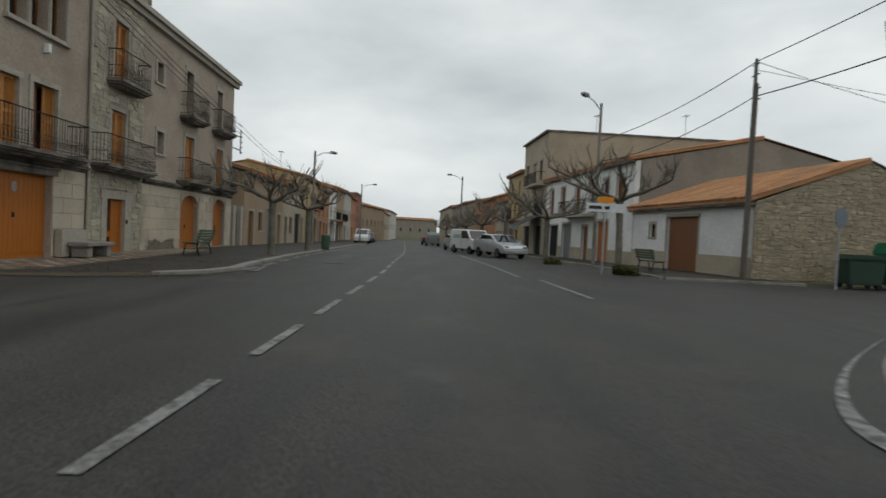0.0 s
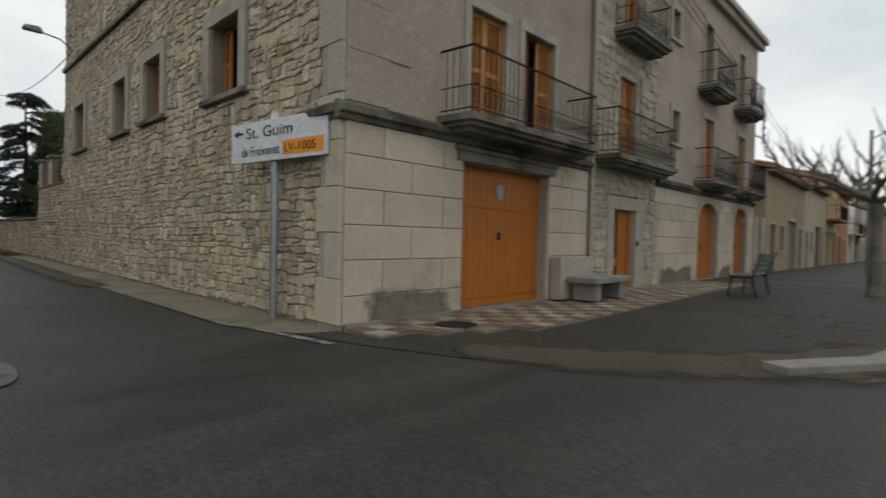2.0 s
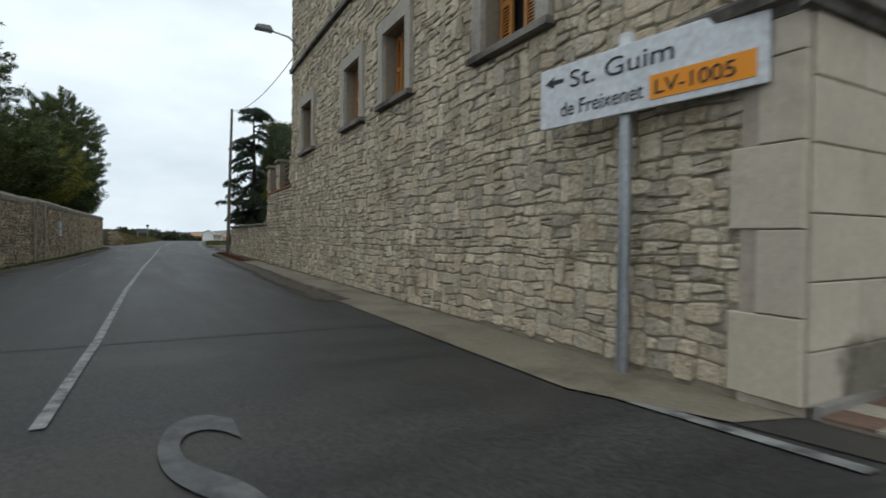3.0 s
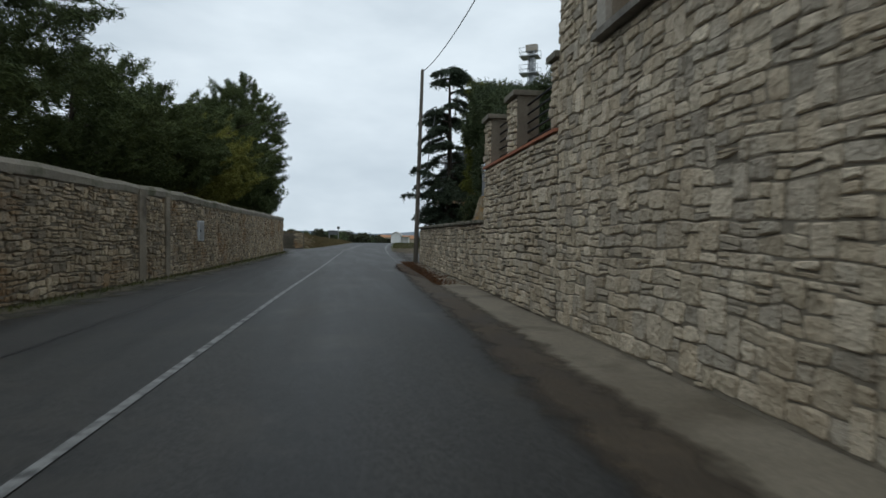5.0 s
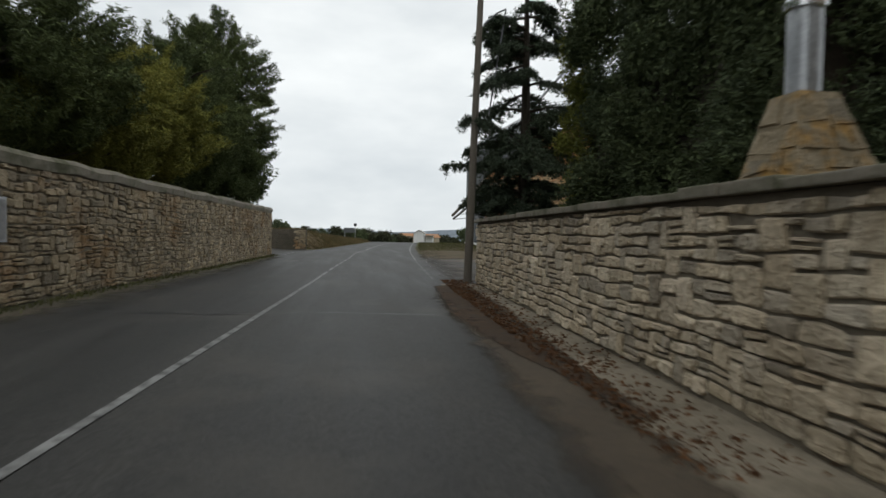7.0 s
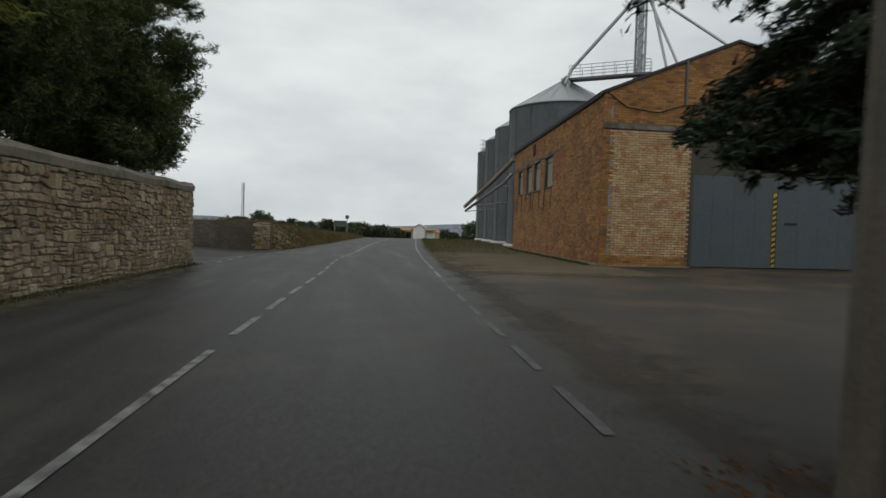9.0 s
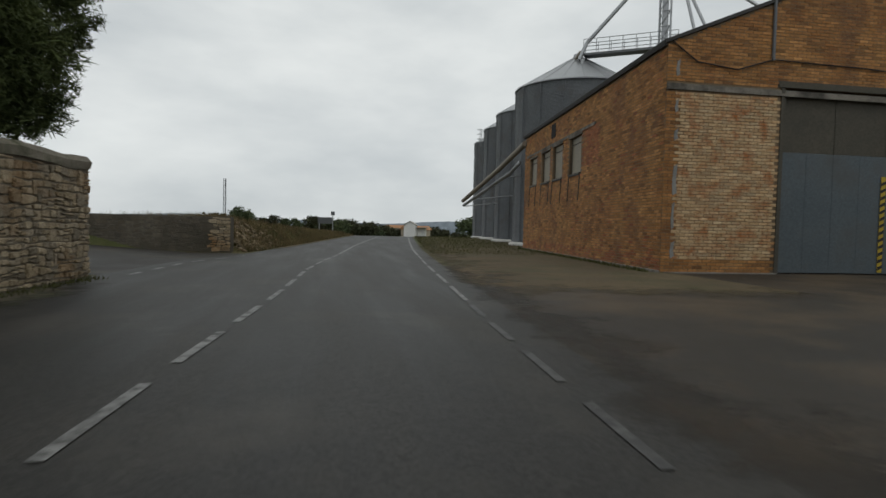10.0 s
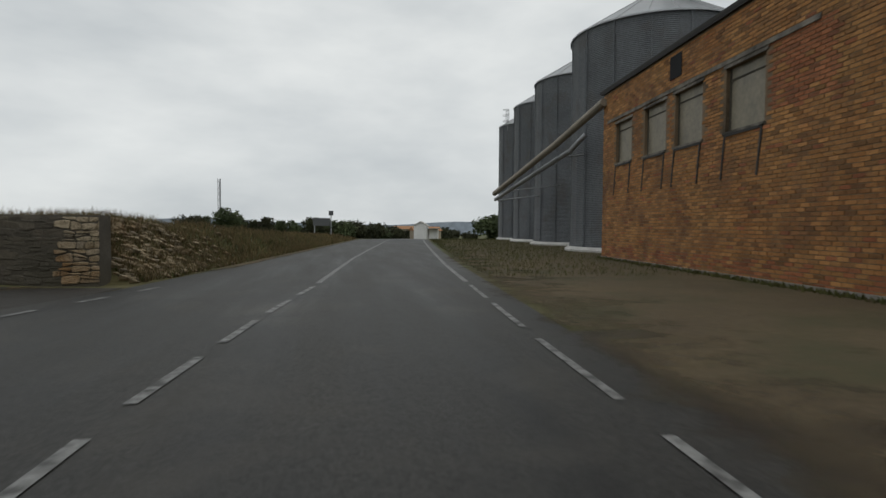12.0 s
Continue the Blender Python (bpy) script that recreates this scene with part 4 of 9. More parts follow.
bay = part("stone_bay", boxes((6.08, 7.19, -0.05, -0.002, -0.2, 9.36), (8.46, 9.48, -0.05, -0.002, -0.2, 9.36), (7.2, 8.45, -0.05, -0.002, 2.6, 3.3), (7.2, 8.45, -0.05, -0.002, 5.6, 6.3), (7.2, 8.45, -0.05, -0.002, 8.6, 9.36)), surface("bay_mortar", (0.27, 0.245, 0.19), (0.35, 0.32, 0.255), scale=1.2, fine=20, bump=0.4), house, "bay of pale rubble stone")
bay_root = new("bay_stonework", from_data("bay_stonework", [(6.08, -0.04, 9.36), (9.48, -0.04, 9.36), (9.48, 0.4, 9.36), (6.08, 0.4, 9.36)], [(0, 1, 2, 3)], COPING))
bay_root.parent = house
for ob_cells in (cells,):
    verts, faces = [], []
    for c in ob_cells:
        n = len(verts)
        bv, bf = stone_body(c[4], rnd.uniform(0.008, 0.03), rnd)
        verts += [(x + 6.08, y - 0.05, z) for x, y, z in bv]
        faces += [tuple(i + n for i in f) for f in bf]
    ob = new("bay_stonework_rest", from_data("bay_stonework_rest", verts, faces, BAYSTONE_J))
    ob.parent = house
    tagged(ob, kind="stuff")
# curved gable over the bay with a ball finial
bm = bmesh.new()
outline = [(6.0, 9.4)] + [(6.0 + 0.35 * math.sin(t * 1.2), 9.4 + 0.5 * t) for t in (0.5, 1.0)] + [(7.78 + 1.5 * math.cos(math.pi - math.pi * k / 10), 10.0 + 0.85 * math.sin(math.pi * k / 10)) for k in range(11)] + [(9.3, 9.9), (9.52, 9.4)]
prism(bm, outline, -0.12, 0.35)
bmesh.ops.recalc_face_normals(bm, faces=bm.faces[:])
part("curved_gable", bm, BAYSTONE_J, house)
bm = boxes((9.42, 9.62, -0.15, 0.05, 9.55, 9.95))
bmesh.ops.create_uvsphere(bm, u_segments=14, v_segments=10, radius=0.15, matrix=Matrix.Translation((9.52, -0.05, 10.12)))
part("ball_finial", bm, TRIM, house, smooth=True)


def surround(key, w=0.14, out=0.035, sill=True, top=0.16):
    x0, x1, z0, z1 = OPEN[key]
    bm = boxes((x0 - w, x0 - 0.001, -out, 0.1, z0, z1), (x1 + 0.001, x1 + w, -out, 0.1, z0, z1), (x0 - w, x1 + w, -out - 0.004, 0.1, z1 + 0.001, z1 + top))
    if sill:
        box(bm, x0 - w - 0.04, x1 + w + 0.04, -out - 0.04, 0.1, z0 - 0.09, z0 - 0.001)
    return part("window_surround", bm, TRIM, house)


def shutter_leaf(x0, x1, z0, z1, y, parent, slats=True, material=SHUTTER):
    """A louvred leaf: frame of stiles and rails, with slats between."""
    bm = boxes((x0, x0 + 0.06, y - 0.02, y + 0.02, z0, z1), (x1 - 0.06, x1, y - 0.02, y + 0.02, z0, z1), (x0 + 0.06, x1 - 0.06, y - 0.02, y + 0.02, z0, z0 + 0.09),
               (x0 + 0.06, x1 - 0.06, y - 0.02, y + 0.02, z1 - 0.08, z1), (x0 + 0.06, x1 - 0.06, y - 0.02, y + 0.02, (z0 + z1) / 2 - 0.04, (z0 + z1) / 2 + 0.04))
    ob = part("shutter", bm, material, parent)
    bm = bmesh.new()
    z = z0 + 0.1
    while z < z1 - 0.09:
        vs = [bm.verts.new(p) for p in ((x0 + 0.06, y - 0.015, z), (x1 - 0.06, y - 0.015, z), (x1 - 0.06, y + 0.012, z + 0.045), (x0 + 0.06, y + 0.012, z + 0.045))]
        bm.faces.new(vs)
        z += 0.045
    sl = part("louvres", bm, material, ob)
    return ob


def window(key, kind, parent=house, box_=None):
    x0, x1, z0, z1 = box_ or OPEN[key]
    part("window_pane", boxes((x0, x1, 0.3, 0.31, z0, z1)), GLASS, parent)
    xm = (x0 + x1) / 2
    part("window_frame", boxes((x0, x0 + 0.05, 0.25, 0.295, z0, z1), (x1 - 0.05, x1, 0.25, 0.295, z0, z1), (x0 + 0.05, x1 - 0.05, 0.25, 0.295, z1 - 0.05, z1), (xm - 0.04, xm + 0.04, 0.25, 0.295, z0, z1 - 0.05)), WOOD_DARK, parent)
    if kind == "shut":
        shutter_leaf(x0 + 0.01, xm - 0.005, z0 + 0.02, z1 - 0.01, 0.1, parent)
        shutter_leaf(xm + 0.005, x1 - 0.01, z0 + 0.02, z1 - 0.01, 0.1, parent)
    elif kind == "half":
        shutter_leaf(xm + 0.06, x1 - 0.01, z0 + 0.02, z1 - 0.01, 0.12, parent)
        shutter_leaf(x0 + 0.01, x0 + 0.25, z0 + 0.02, z1 - 0.01, 0.12, parent, material=WOOD_DARK)


for key in ("left", "right", "mid", "top", "a_up", "b_up", "a_low", "b_low", "small_up", "small_low"):
    surround(key, sill=key.startswith("small"))
window("left", "shut")
window("right", "half")
for key in ("mid", "a_low", "top"):
    window(key, "shut")
window("b_low", "half")
for key in ("a_up", "b_up", "small_up", "small_low"):
    window(key, "open")
# triple arched window
for key in ("tri_a", "tri_b", "tri_c"):
    window(key, "open")
    x0, x1, z0, z1 = OPEN[key]
    r, xm = (x1 - x0) / 2, (x0 + x1) / 2
    for sgn in (-1, 1):
        pts = [(xm + sgn * r, z1 - r)] + [(xm + sgn * r * math.cos(t), z1 - r + r * math.sin(t)) for t in (0.26, 0.52, 0.79, 1.05, 1.31, 1.57)] + [(xm + sgn * r, z1)]
        bm = bmesh.new()
        prism(bm, pts, 0.001, 0.2)
        bmesh.ops.recalc_face_normals(bm, faces=bm.faces[:])
        part("arch_spandrel", bm, PLASTER, house)
    bm = bmesh.new()
    tube(bm, [(x0 - 0.06, -0.02, z0), (x0 - 0.06, -0.02, z1 - r)] + [(xm - (r + 0.06) * math.cos(t), -0.02, z1 - r + (r + 0.06) * math.sin(t)) for t in [math.pi * k / 10 for k in range(11)]] + [(x1 + 0.06, -0.02, z0)], 0.05, 6)
    part("arch_moulding", bm, TRIM, house)
part("window_sill", boxes((2.4, 5.0, -0.12, -0.003, 6.68, 6.79)), TRIM, house)


bar_meshes = {}


def balcony(x0, x1, z, depth=0.62, rail=1.0):
    """A moulded slab with an iron railing of thin bars, lower scrolls and a handrail."""
    bm = bmesh.new()
    rings = []
    for i, f, zz in ((0.14, 0.18, z - 0.25), (0.14, 0.18, z - 0.175), (0.06, 0.07, z - 0.17), (0.06, 0.07, z - 0.105), (0.0, 0.0, z - 0.1), (0.0, 0.0, z)):
        rings.append([bm.verts.new(p) for p in ((x0 + i, -0.004, zz), (x0 + i, -depth + f, zz), (x1 - i, -depth + f, zz), (x1 - i, -0.004, zz))])
    bm.faces.new(rings[0])
    bm.faces.new(rings[-1][::-1])
    for p, q in zip(rings, rings[1:]):
        for k in range(4):
            bm.faces.new((p[k], p[(k + 1) % 4], q[(k + 1) % 4], q[k]))
    bmesh.ops.recalc_face_normals(bm, faces=bm.faces[:])
    slab_ob = part("balcony_slab", bm, CORNICE, house, "weathered dark stone balcony slab")
    bm = bmesh.new()
    i, d = 0.06, depth - 0.06
    for zz, r in ((z + rail, 0.02), (z + 0.08, 0.012), (z + 0.42, 0.009)):
        bh = bmesh.new()
        tube(bh, [(x0 + i, -0.01, zz), (x0 + i, -d, zz), (x1 - i, -d, zz), (x1 - i, -0.01, zz)], r, 5)
        part("handrail", bh, IRON, slab_ob)
    n = int((x1 - x0) / 0.115)
    places = [(x0 + i + (x1 - x0 - 2 * i) * k / n, -d) for k in range(n + 1)] + [(xs, -d * k / 5) for xs in (x0 + i, x1 - i) for k in range(1, 5)]
    if rail not in bar_meshes:
        bh = bmesh.new()
        tube(bh, [(0, 0, 0), (0, 0, rail)], 0.0075, 4, cap=False)
        bar_meshes[rail] = mesh_of("baluster", bh, IRON)
    for bx, by in places:
        ob = new("baluster", bar_meshes[rail])
        ob.parent = slab_ob
        ob.location = (bx, by, z)
    for k in range(n):
        xc = x0 + i + 0.115 * (k + 0.5)
        tube(bm, [(xc + 0.045 * math.cos(t), -d, z + 0.25 + 0.12 * math.sin(t)) for t in [math.pi * 2 * q / 8 for q in range(9)]], 0.006, 3, cap=False)
    tagged(part("scrollwork", bm, IRON, slab_ob, "black wrought-iron scrollwork"), kind="stuff")
    return slab_ob


balcony(1.42, 5.15, 3.38, 0.66)
balcony(6.15, 9.45, 3.42, 0.62)
balcony(6.95, 9.0, 6.4, 0.58, 0.95)
balcony(12.75, 14.7, 6.38, 0.58, 0.98)
balcony(16.35, 18.25, 6.42, 0.58, 0.98)
balcony(12.6, 15.1, 3.46, 0.6)
balcony(16.3, 18.75, 3.46, 0.6)
# garage door
x0, x1, z0, z1 = OPEN["garage"]
door = part("garage_door", boxes((x0, x1, 0.2, 0.26, z0, z1)), WOOD, house, "varnished pine garage door")
for i in range(14):
    w = (x1 - x0) / 14
    for a, b in ((z0 + 0.16, 1.92), (1.96, z1 - 0.03)):
        part("plank", boxes((x0 + w * i + 0.004, x0 + w * (i + 1) - 0.004, 0.185, 0.199, a, b)), WOOD, door)
part("bottom_rail", boxes((x0, x1, 0.175, 0.199, z0 + 0.01, z0 + 0.15)), WOOD, door)
part("lock_plate", boxes((3.12, 3.22, 0.172, 0.184, 1.35, 1.5)), IRON, door)
bm = bmesh.new()
bmesh.ops.create_cone(bm, cap_ends=True, segments=20, radius1=0.12, radius2=0.12, depth=0.015, matrix=Matrix.Translation((3.18, 0.176, 2.28)) @ Matrix.Rotation(math.pi / 2, 4, "X") @ Matrix.Diagonal((0.85, 1.3, 1, 1)))
part("round_plate", bm, GALV, door, "small pale oval plate")
part("door_lintel", boxes((1.8, 4.6, -0.07, 0.1, 2.73, 2.9), (1.75, 4.65, -0.11, 0.1, 2.903, 2.98)), CORNICE, house)
# front door, half open, in a cut stone frame
part("door_frame", boxes((6.86, 7.19, -0.09, 0.04, 0.1, 2.2), (8.31, 8.74, -0.09, 0.04, 0.1, 2.2), (6.8, 8.8, -0.1, 0.04, 2.202, 2.52)), TRIM, house, "cut stone door frame")
part("door_hall", boxes((7.2, 7.655, 0.2, 0.22, 0.12, 2.2)), DARK, house)
fd = part("front_door", boxes((7.66, 8.3, 0.07, 0.12, 0.12, 2.2), (7.66, 7.78, 0.05, 0.069, 0.12, 2.2), (8.18, 8.3, 0.05, 0.069, 0.12, 2.2), (7.78, 8.18, 0.05, 0.069, 0.9, 1.05), (7.78, 8.18, 0.05, 0.069, 2.05, 2.2), (7.78, 8.18, 0.05, 0.069, 0.12, 0.3)), WOOD, house, "varnished wooden front door")
part("door_glass", boxes((7.2, 7.655, 0.1, 0.115, 0.95, 2.15), (7.2, 7.655, 0.1, 0.115, 0.2, 0.72)), GLASS, fd)
part("mid_rail", boxes((7.2, 7.655, 0.07, 0.099, 0.72, 0.95)), WOOD, fd)
part("door_knob", boxes((8.36, 8.42, -0.13, -0.091, 1.25, 1.4)), IRON, fd)
# arched doors
for key in ("arch_a", "arch_b"):
    x0, x1, z0, z1 = OPEN[key]
    xm, r = (x0 + x1) / 2, (x1 - x0) / 2
    h = 0.55
    for sgn in (-1, 1):
        pts = [(xm + sgn * r, z1 - h)] + [(xm + sgn * r * math.cos(t), z1 - h + h * math.sin(t)) for t in (0.26, 0.52, 0.79, 1.05, 1.31, 1.57)] + [(xm + sgn * r, z1)]
        bm = bmesh.new()
        prism(bm, pts, -0.028, 0.3)
        bmesh.ops.recalc_face_normals(bm, faces=bm.faces[:])
        part("arch_spandrel", bm, ASHLAR, house)
    d = part("arched_door", boxes((x0, x1, 0.2, 0.25, z0, z1 - 0.02)), WOOD, house, "varnished arched wooden door")
    for i in range(8):
        w = (x1 - x0) / 8
        part("plank", boxes((x0 + w * i + 0.004, x0 + w * (i + 1) - 0.004, 0.185, 0.199, z0 + 0.02, z1 - 0.03)), WOOD, d)
    part("lock_plate", boxes((xm - 0.06, xm + 0.02, 0.17, 0.184, 1.1, 1.3)), IRON, d)
    part("lintel_course", boxes((x0 - 0.1, x1 + 0.1, -0.029, -0.002, z1 + 0.003, 3.01)), ASHLAR, house)
# wall lamp under the triple window, drain pipe, brackets with insulators
part("wall_lamp", boxes((3.9, 4.02, -0.16, -0.003, 6.25, 6.5), bevel=0.02), mat("white_plastic", (0.7, 0.7, 0.68), 0.5), house, "small white wall lamp")
bm = bmesh.new()
tube(bm, [(6.03, -0.1, 0.3), (6.03, -0.1, 3.2), (6.03, -0.1, 9.2)], 0.04, 8)
part("drain_pipe", bm, TRIM, house, "grey metal drain pipe")
bm = bmesh.new()
for z in (6.0, 6.75):
    tube(bm, [(FRONT_L - 0.05, 0.1, z), (FRONT_L + 1.55, 0.05, z + 0.02)], 0.035, 6)
tube(bm, [(FRONT_L + 1.5, 0.05, 5.8), (FRONT_L + 1.5, 0.05, 7.2)], 0.03, 6)
for z in (5.9, 6.2, 6.5, 6.8, 7.1):
    tube(bm, [(FRONT_L + 1.5, 0.05, z), (FRONT_L + 1.72, 0.05, z)], 0.05, 6)
part("cable_bracket", bm, BLACK_METAL, house, "steel wall bracket with insulators")
# side windows with broad stone frames and shutters
for x0, x1, z0, z1 in side_open:
    for name, bm, m in (("window_surround", boxes((x0 - 0.24, x0 - 0.001, -0.075, 0.15, z0 - 0.02, z1), (x1 + 0.001, x1 + 0.24, -0.075, 0.15, z0 - 0.02, z1), (x0 - 0.24, x1 + 0.24, -0.078, 0.15, z1 + 0.001, z1 + 0.26)), TRIM),
                        ("window_sill", boxes((x0 - 0.28, x1 + 0.28, -0.13, 0.15, z0 - 0.11, z0 - 0.021)), CORNICE),
                        ("window_pane", boxes((x0, x1, 0.32, 0.33, z0, z1)), GLASS)):
        part(name, bm, m, house).matrix_basis = SIDE_IN_HOUSE
    xm = (x0 + x1) / 2
    for a, b in ((x0 + 0.02, x0 + 0.3), (xm - 0.03, xm + 0.27), (x1 - 0.24, x1 - 0.02)):
        shutter_leaf(a, b, z0 + 0.02, z1 - 0.02, 0.22, house, material=SHUTTER).matrix_basis = SIDE_IN_HOUSE
part("string_course", boxes((0, SIDE_L - 0.6, -0.1, -0.003, 6.92, 7.04)), CORNICE, house).matrix_basis = SIDE_IN_HOUSE
# stone work of the side wall
blocked = [(o[0] - 0.26, o[1] + 0.26, o[2] - 0.13, o[3] + 0.28) for o in side_open] + [(-1, 40, 6.9, 7.06)]
for k in range(14):
    blocked.append((SIDE_L - (0.55, 0.34)[k % 2], 40, 0.1 + 0.66 * k, 0.76 + 0.66 * k))
cells = stone_layout(SIDE_L, 0.05, 9.3, random.Random(5), (0.11, 0.27), (0.1, 0.2), gap=0.016, openings=blocked, wave=0.03, loose=0.2, tall=0.17)
stone_face(side_wall, cells, STONE, STONE_J, random.Random(6), lambda x, z: SIDE_L - 9.0 < x < SIDE_L - 0.6 and z < 2.4, out=(0.008, 0.036))



# ---------------------------------------------------------------- garden walls of the side road
END = 20.6
p_end = (side_wall_x(END), END)
HI, HI_L = wall_frame(p_end, (side_wall_x(15.82), 15.82))
high = thing("garden_wall", HI, "high garden wall of grey rubble stone with railed piers", "wall")
core = part("wall_core", boxes((0, HI_L, 0.0, 0.38, -0.2, 2.72)), MORTAR, high)
cells = stone_layout(HI_L, 0.04, 2.7, random.Random(21), (0.12, 0.32), (0.085, 0.145), gap=0.022, wave=0.02, loose=0.17, tall=0.16)
stone_face(core, cells, STONE, STONE_J, random.Random(22), lambda x, z: z < 2.75, out=(0.02, 0.055))
cells = stone_layout(0.38, 0.04, 2.7, random.Random(23), (0.16, 0.3), (0.08, 0.16))
end_face = part("end_core", boxes((0, 0.38, 0.0, 0.02, 1.64, 2.7)), MORTAR, high)
end_face.matrix_basis = Matrix.Translation((-0.002, 0.38, 0)) @ Matrix.Rotation(-math.pi / 2, 4, "Z")
stone_face(end_face, [c for c in cells if c[2] > 1.62], STONE, STONE_J, random.Random(24), lambda x, z: True, limit=60)
TERRA = surface("terracotta_coping", (0.3, 0.11, 0.06), (0.38, 0.16, 0.09), scale=2, fine=20, bump=0.2)
n = 12
for i in range(n):
    part("coping_tile", boxes((HI_L * i / n + 0.004, HI_L * (i + 1) / n - 0.004, -0.06, 0.42, 2.725, 2.77)), TERRA, high, "terracotta coping tile")
for x0, x1 in ((0.0, 0.55), (2.0, 2.6), (HI_L - 0.3, HI_L - 0.003)):
    pier = part("pier", boxes((x0, x1, 0.0, 0.4, 2.772, 3.74)), MORTAR, high, "square rubble stone pier")
    cl = moved(stone_layout(x1 - x0, 2.78, 3.72, random.Random(int(x0 * 10)), (0.15, 0.35), (0.08, 0.16)), x0)
    stone_face(pier, cl, STONE, STONE_J, random.Random(31), lambda x, z: True, limit=40)
    part("pier_cap", boxes((x0 - 0.05, x1 + 0.05, -0.09, 0.46, 3.742, 3.84), bevel=0.015), COPING, high)
bm = bmesh.new()
for x0, x1 in ((0.55, 2.0), (2.6, HI_L - 0.3)):
    for k in range(5):
        tube(bm, [(x0, 0.2, 2.94 + 0.16 * k), (x1, 0.2, 2.94 + 0.16 * k)], 0.02, 6)
part("rail", bm, IRON, high, "black painted tube railing")
# low wall
low_end = (1.29, 33.6)
LO, LO_L = wall_frame(low_end, (p_end[0], p_end[1] + 0.003))
low = thing("low_garden_wall", LO, "low garden wall of grey rubble stone with stone coping", "wall")
core = part("wall_core", boxes((0, LO_L, 0.0, 0.36, -0.2, 1.54)), MORTAR, low)
cells = stone_layout(LO_L, 0.04, 1.53, random.Random(41), (0.12, 0.32), (0.085, 0.145), gap=0.022, wave=0.02, loose=0.17, tall=0.16)
stone_face(core, cells, STONE, STONE_J, random.Random(42), lambda x, z: x > LO_L - 9, out=(0.02, 0.055))
r = random.Random(43)
x = 0.0
while x < LO_L:
    w = min(r.uniform(0.35, 0.7), LO_L - x)
    part("coping_stone", boxes((x + 0.004, x + w - 0.004, -0.09 - r.uniform(0, 0.03), 0.4, 1.545, 1.62 + r.uniform(-0.012, 0.02)), bevel=0.014), COPING, low)
    x += w
part("end_post", boxes((-0.12, 0.0, 0.05, 0.2, -0.1, 1.62)), CONCRETE, low)

# left-hand wall of old field stone
pts_left = [(-9.3, 3.5), (-8.0, 17.0), (-6.95, 28.55), (-5.82, 50.2)]
for (p, q), seed, z_top in (((pts_left[0], pts_left[1]), 51, 2.5), ((pts_left[1], pts_left[2]), 52, 2.45), ((pts_left[2], pts_left[3]), 53, 2.42)):
    M, L = wall_frame(p, q)
    wl = thing("field_stone_wall", M, "old mossy field stone wall with mortar coping", "wall", "walls of the side road")
    core = part("wall_core", boxes((0, L, 0.0, 0.5, -0.2, z_top - 0.14)), MORTAR, wl)
    cells = stone_layout(L, 0.03, z_top - 0.25, random.Random(seed), (0.1, 0.27), (0.07, 0.15), gap=0.022, wave=0.05, loose=0.24, tall=0.14)
    stone_face(core, cells, OLDSTONE, OLDSTONE_J, random.Random(seed + 5), lambda x, z, s=seed, L=L: s != 51 and (x > L - 12 if s == 53 else x < 12), out=(0.015, 0.06), limit=300)
    bm = bmesh.new()
    prof = [(-0.05, z_top - 0.25), (-0.06, z_top - 0.1), (0.02, z_top - 0.01), (0.25, z_top + 0.03), (0.48, z_top - 0.01), (0.55, z_top - 0.12), (0.55, z_top - 0.2), (0.5, z_top - 0.25)]
    rr = random.Random(seed)
    rings = []
    k = int(L / 0.8)
    for i in range(k + 1):
        dz = rr.uniform(-0.03, 0.03)
        rings.append([bm.verts.new((L * i / k, y + rr.uniform(-0.015, 0.015), z + dz + rr.uniform(-0.012, 0.012))) for y, z in prof])
    for a, b in zip(rings, rings[1:]):
        for j in range(len(prof) - 1):
            bm.faces.new((a[j], b[j], b[j + 1], a[j + 1]))
    bm.faces.new(rings[0][::-1])
    bm.faces.new(rings[-1])
    bmesh.ops.recalc_face_normals(bm, faces=bm.faces[:])
    part("wall_coping", bm, COPING, wl, "rounded mortar coping")
    if seed == 53:
        bm = boxes((-0.3, 0.32, -0.075, 0.1, 1.0, 1.66), bevel=0.012)
        mb = part("meter_box", bm, surface("grey_meter_box", (0.42, 0.44, 0.46), (0.5, 0.52, 0.54), rough=0.55, scale=2), wl, "pale grey meter box")
        part("meter_door", boxes((-0.26, 0.28, -0.084, -0.076, 1.04, 1.62)), GALV, mb)
        part("meter_lock", boxes((-0.2, -0.16, -0.095, -0.085, 1.28, 1.38)), IRON, mb)
    if seed == 52:
        # buttress-like patch of brick and broken stone
        part("wall_patch", boxes((L - 5.0, L - 4.6, -0.09, 0.0, 0.0, 2.3), (L - 3.2, L - 2.9, -0.08, 0.0, 0.0, 2.25)), DIRTY_PAVE, wl)
# wall of the field behind the lane
PLASTERED = surface("old_wall_plaster", (0.09, 0.079, 0.063), (0.155, 0.138, 0.11), scale=0.8, fine=18, bump=0.5, dirt=(0.07, 0.062, 0.045), dirt_at=0.52, dirt_scale=0.7)
PLASTERED_P = surface("plastered_stone", (0.09, 0.079, 0.062), (0.155, 0.136, 0.107), scale=0.8, fine=18, bump=0.5, random_by="object", spread=0.3, dirt=(0.07, 0.062, 0.045), dirt_at=0.52, dirt_scale=0.7)
PLASTERED_J = surface("plastered_stone_joined", (0.09, 0.079, 0.062), (0.155, 0.136, 0.107), scale=0.8, fine=18, bump=0.5, random_by="island", spread=0.3, dirt=(0.07, 0.062, 0.045), dirt_at=0.52, dirt_scale=0.7)
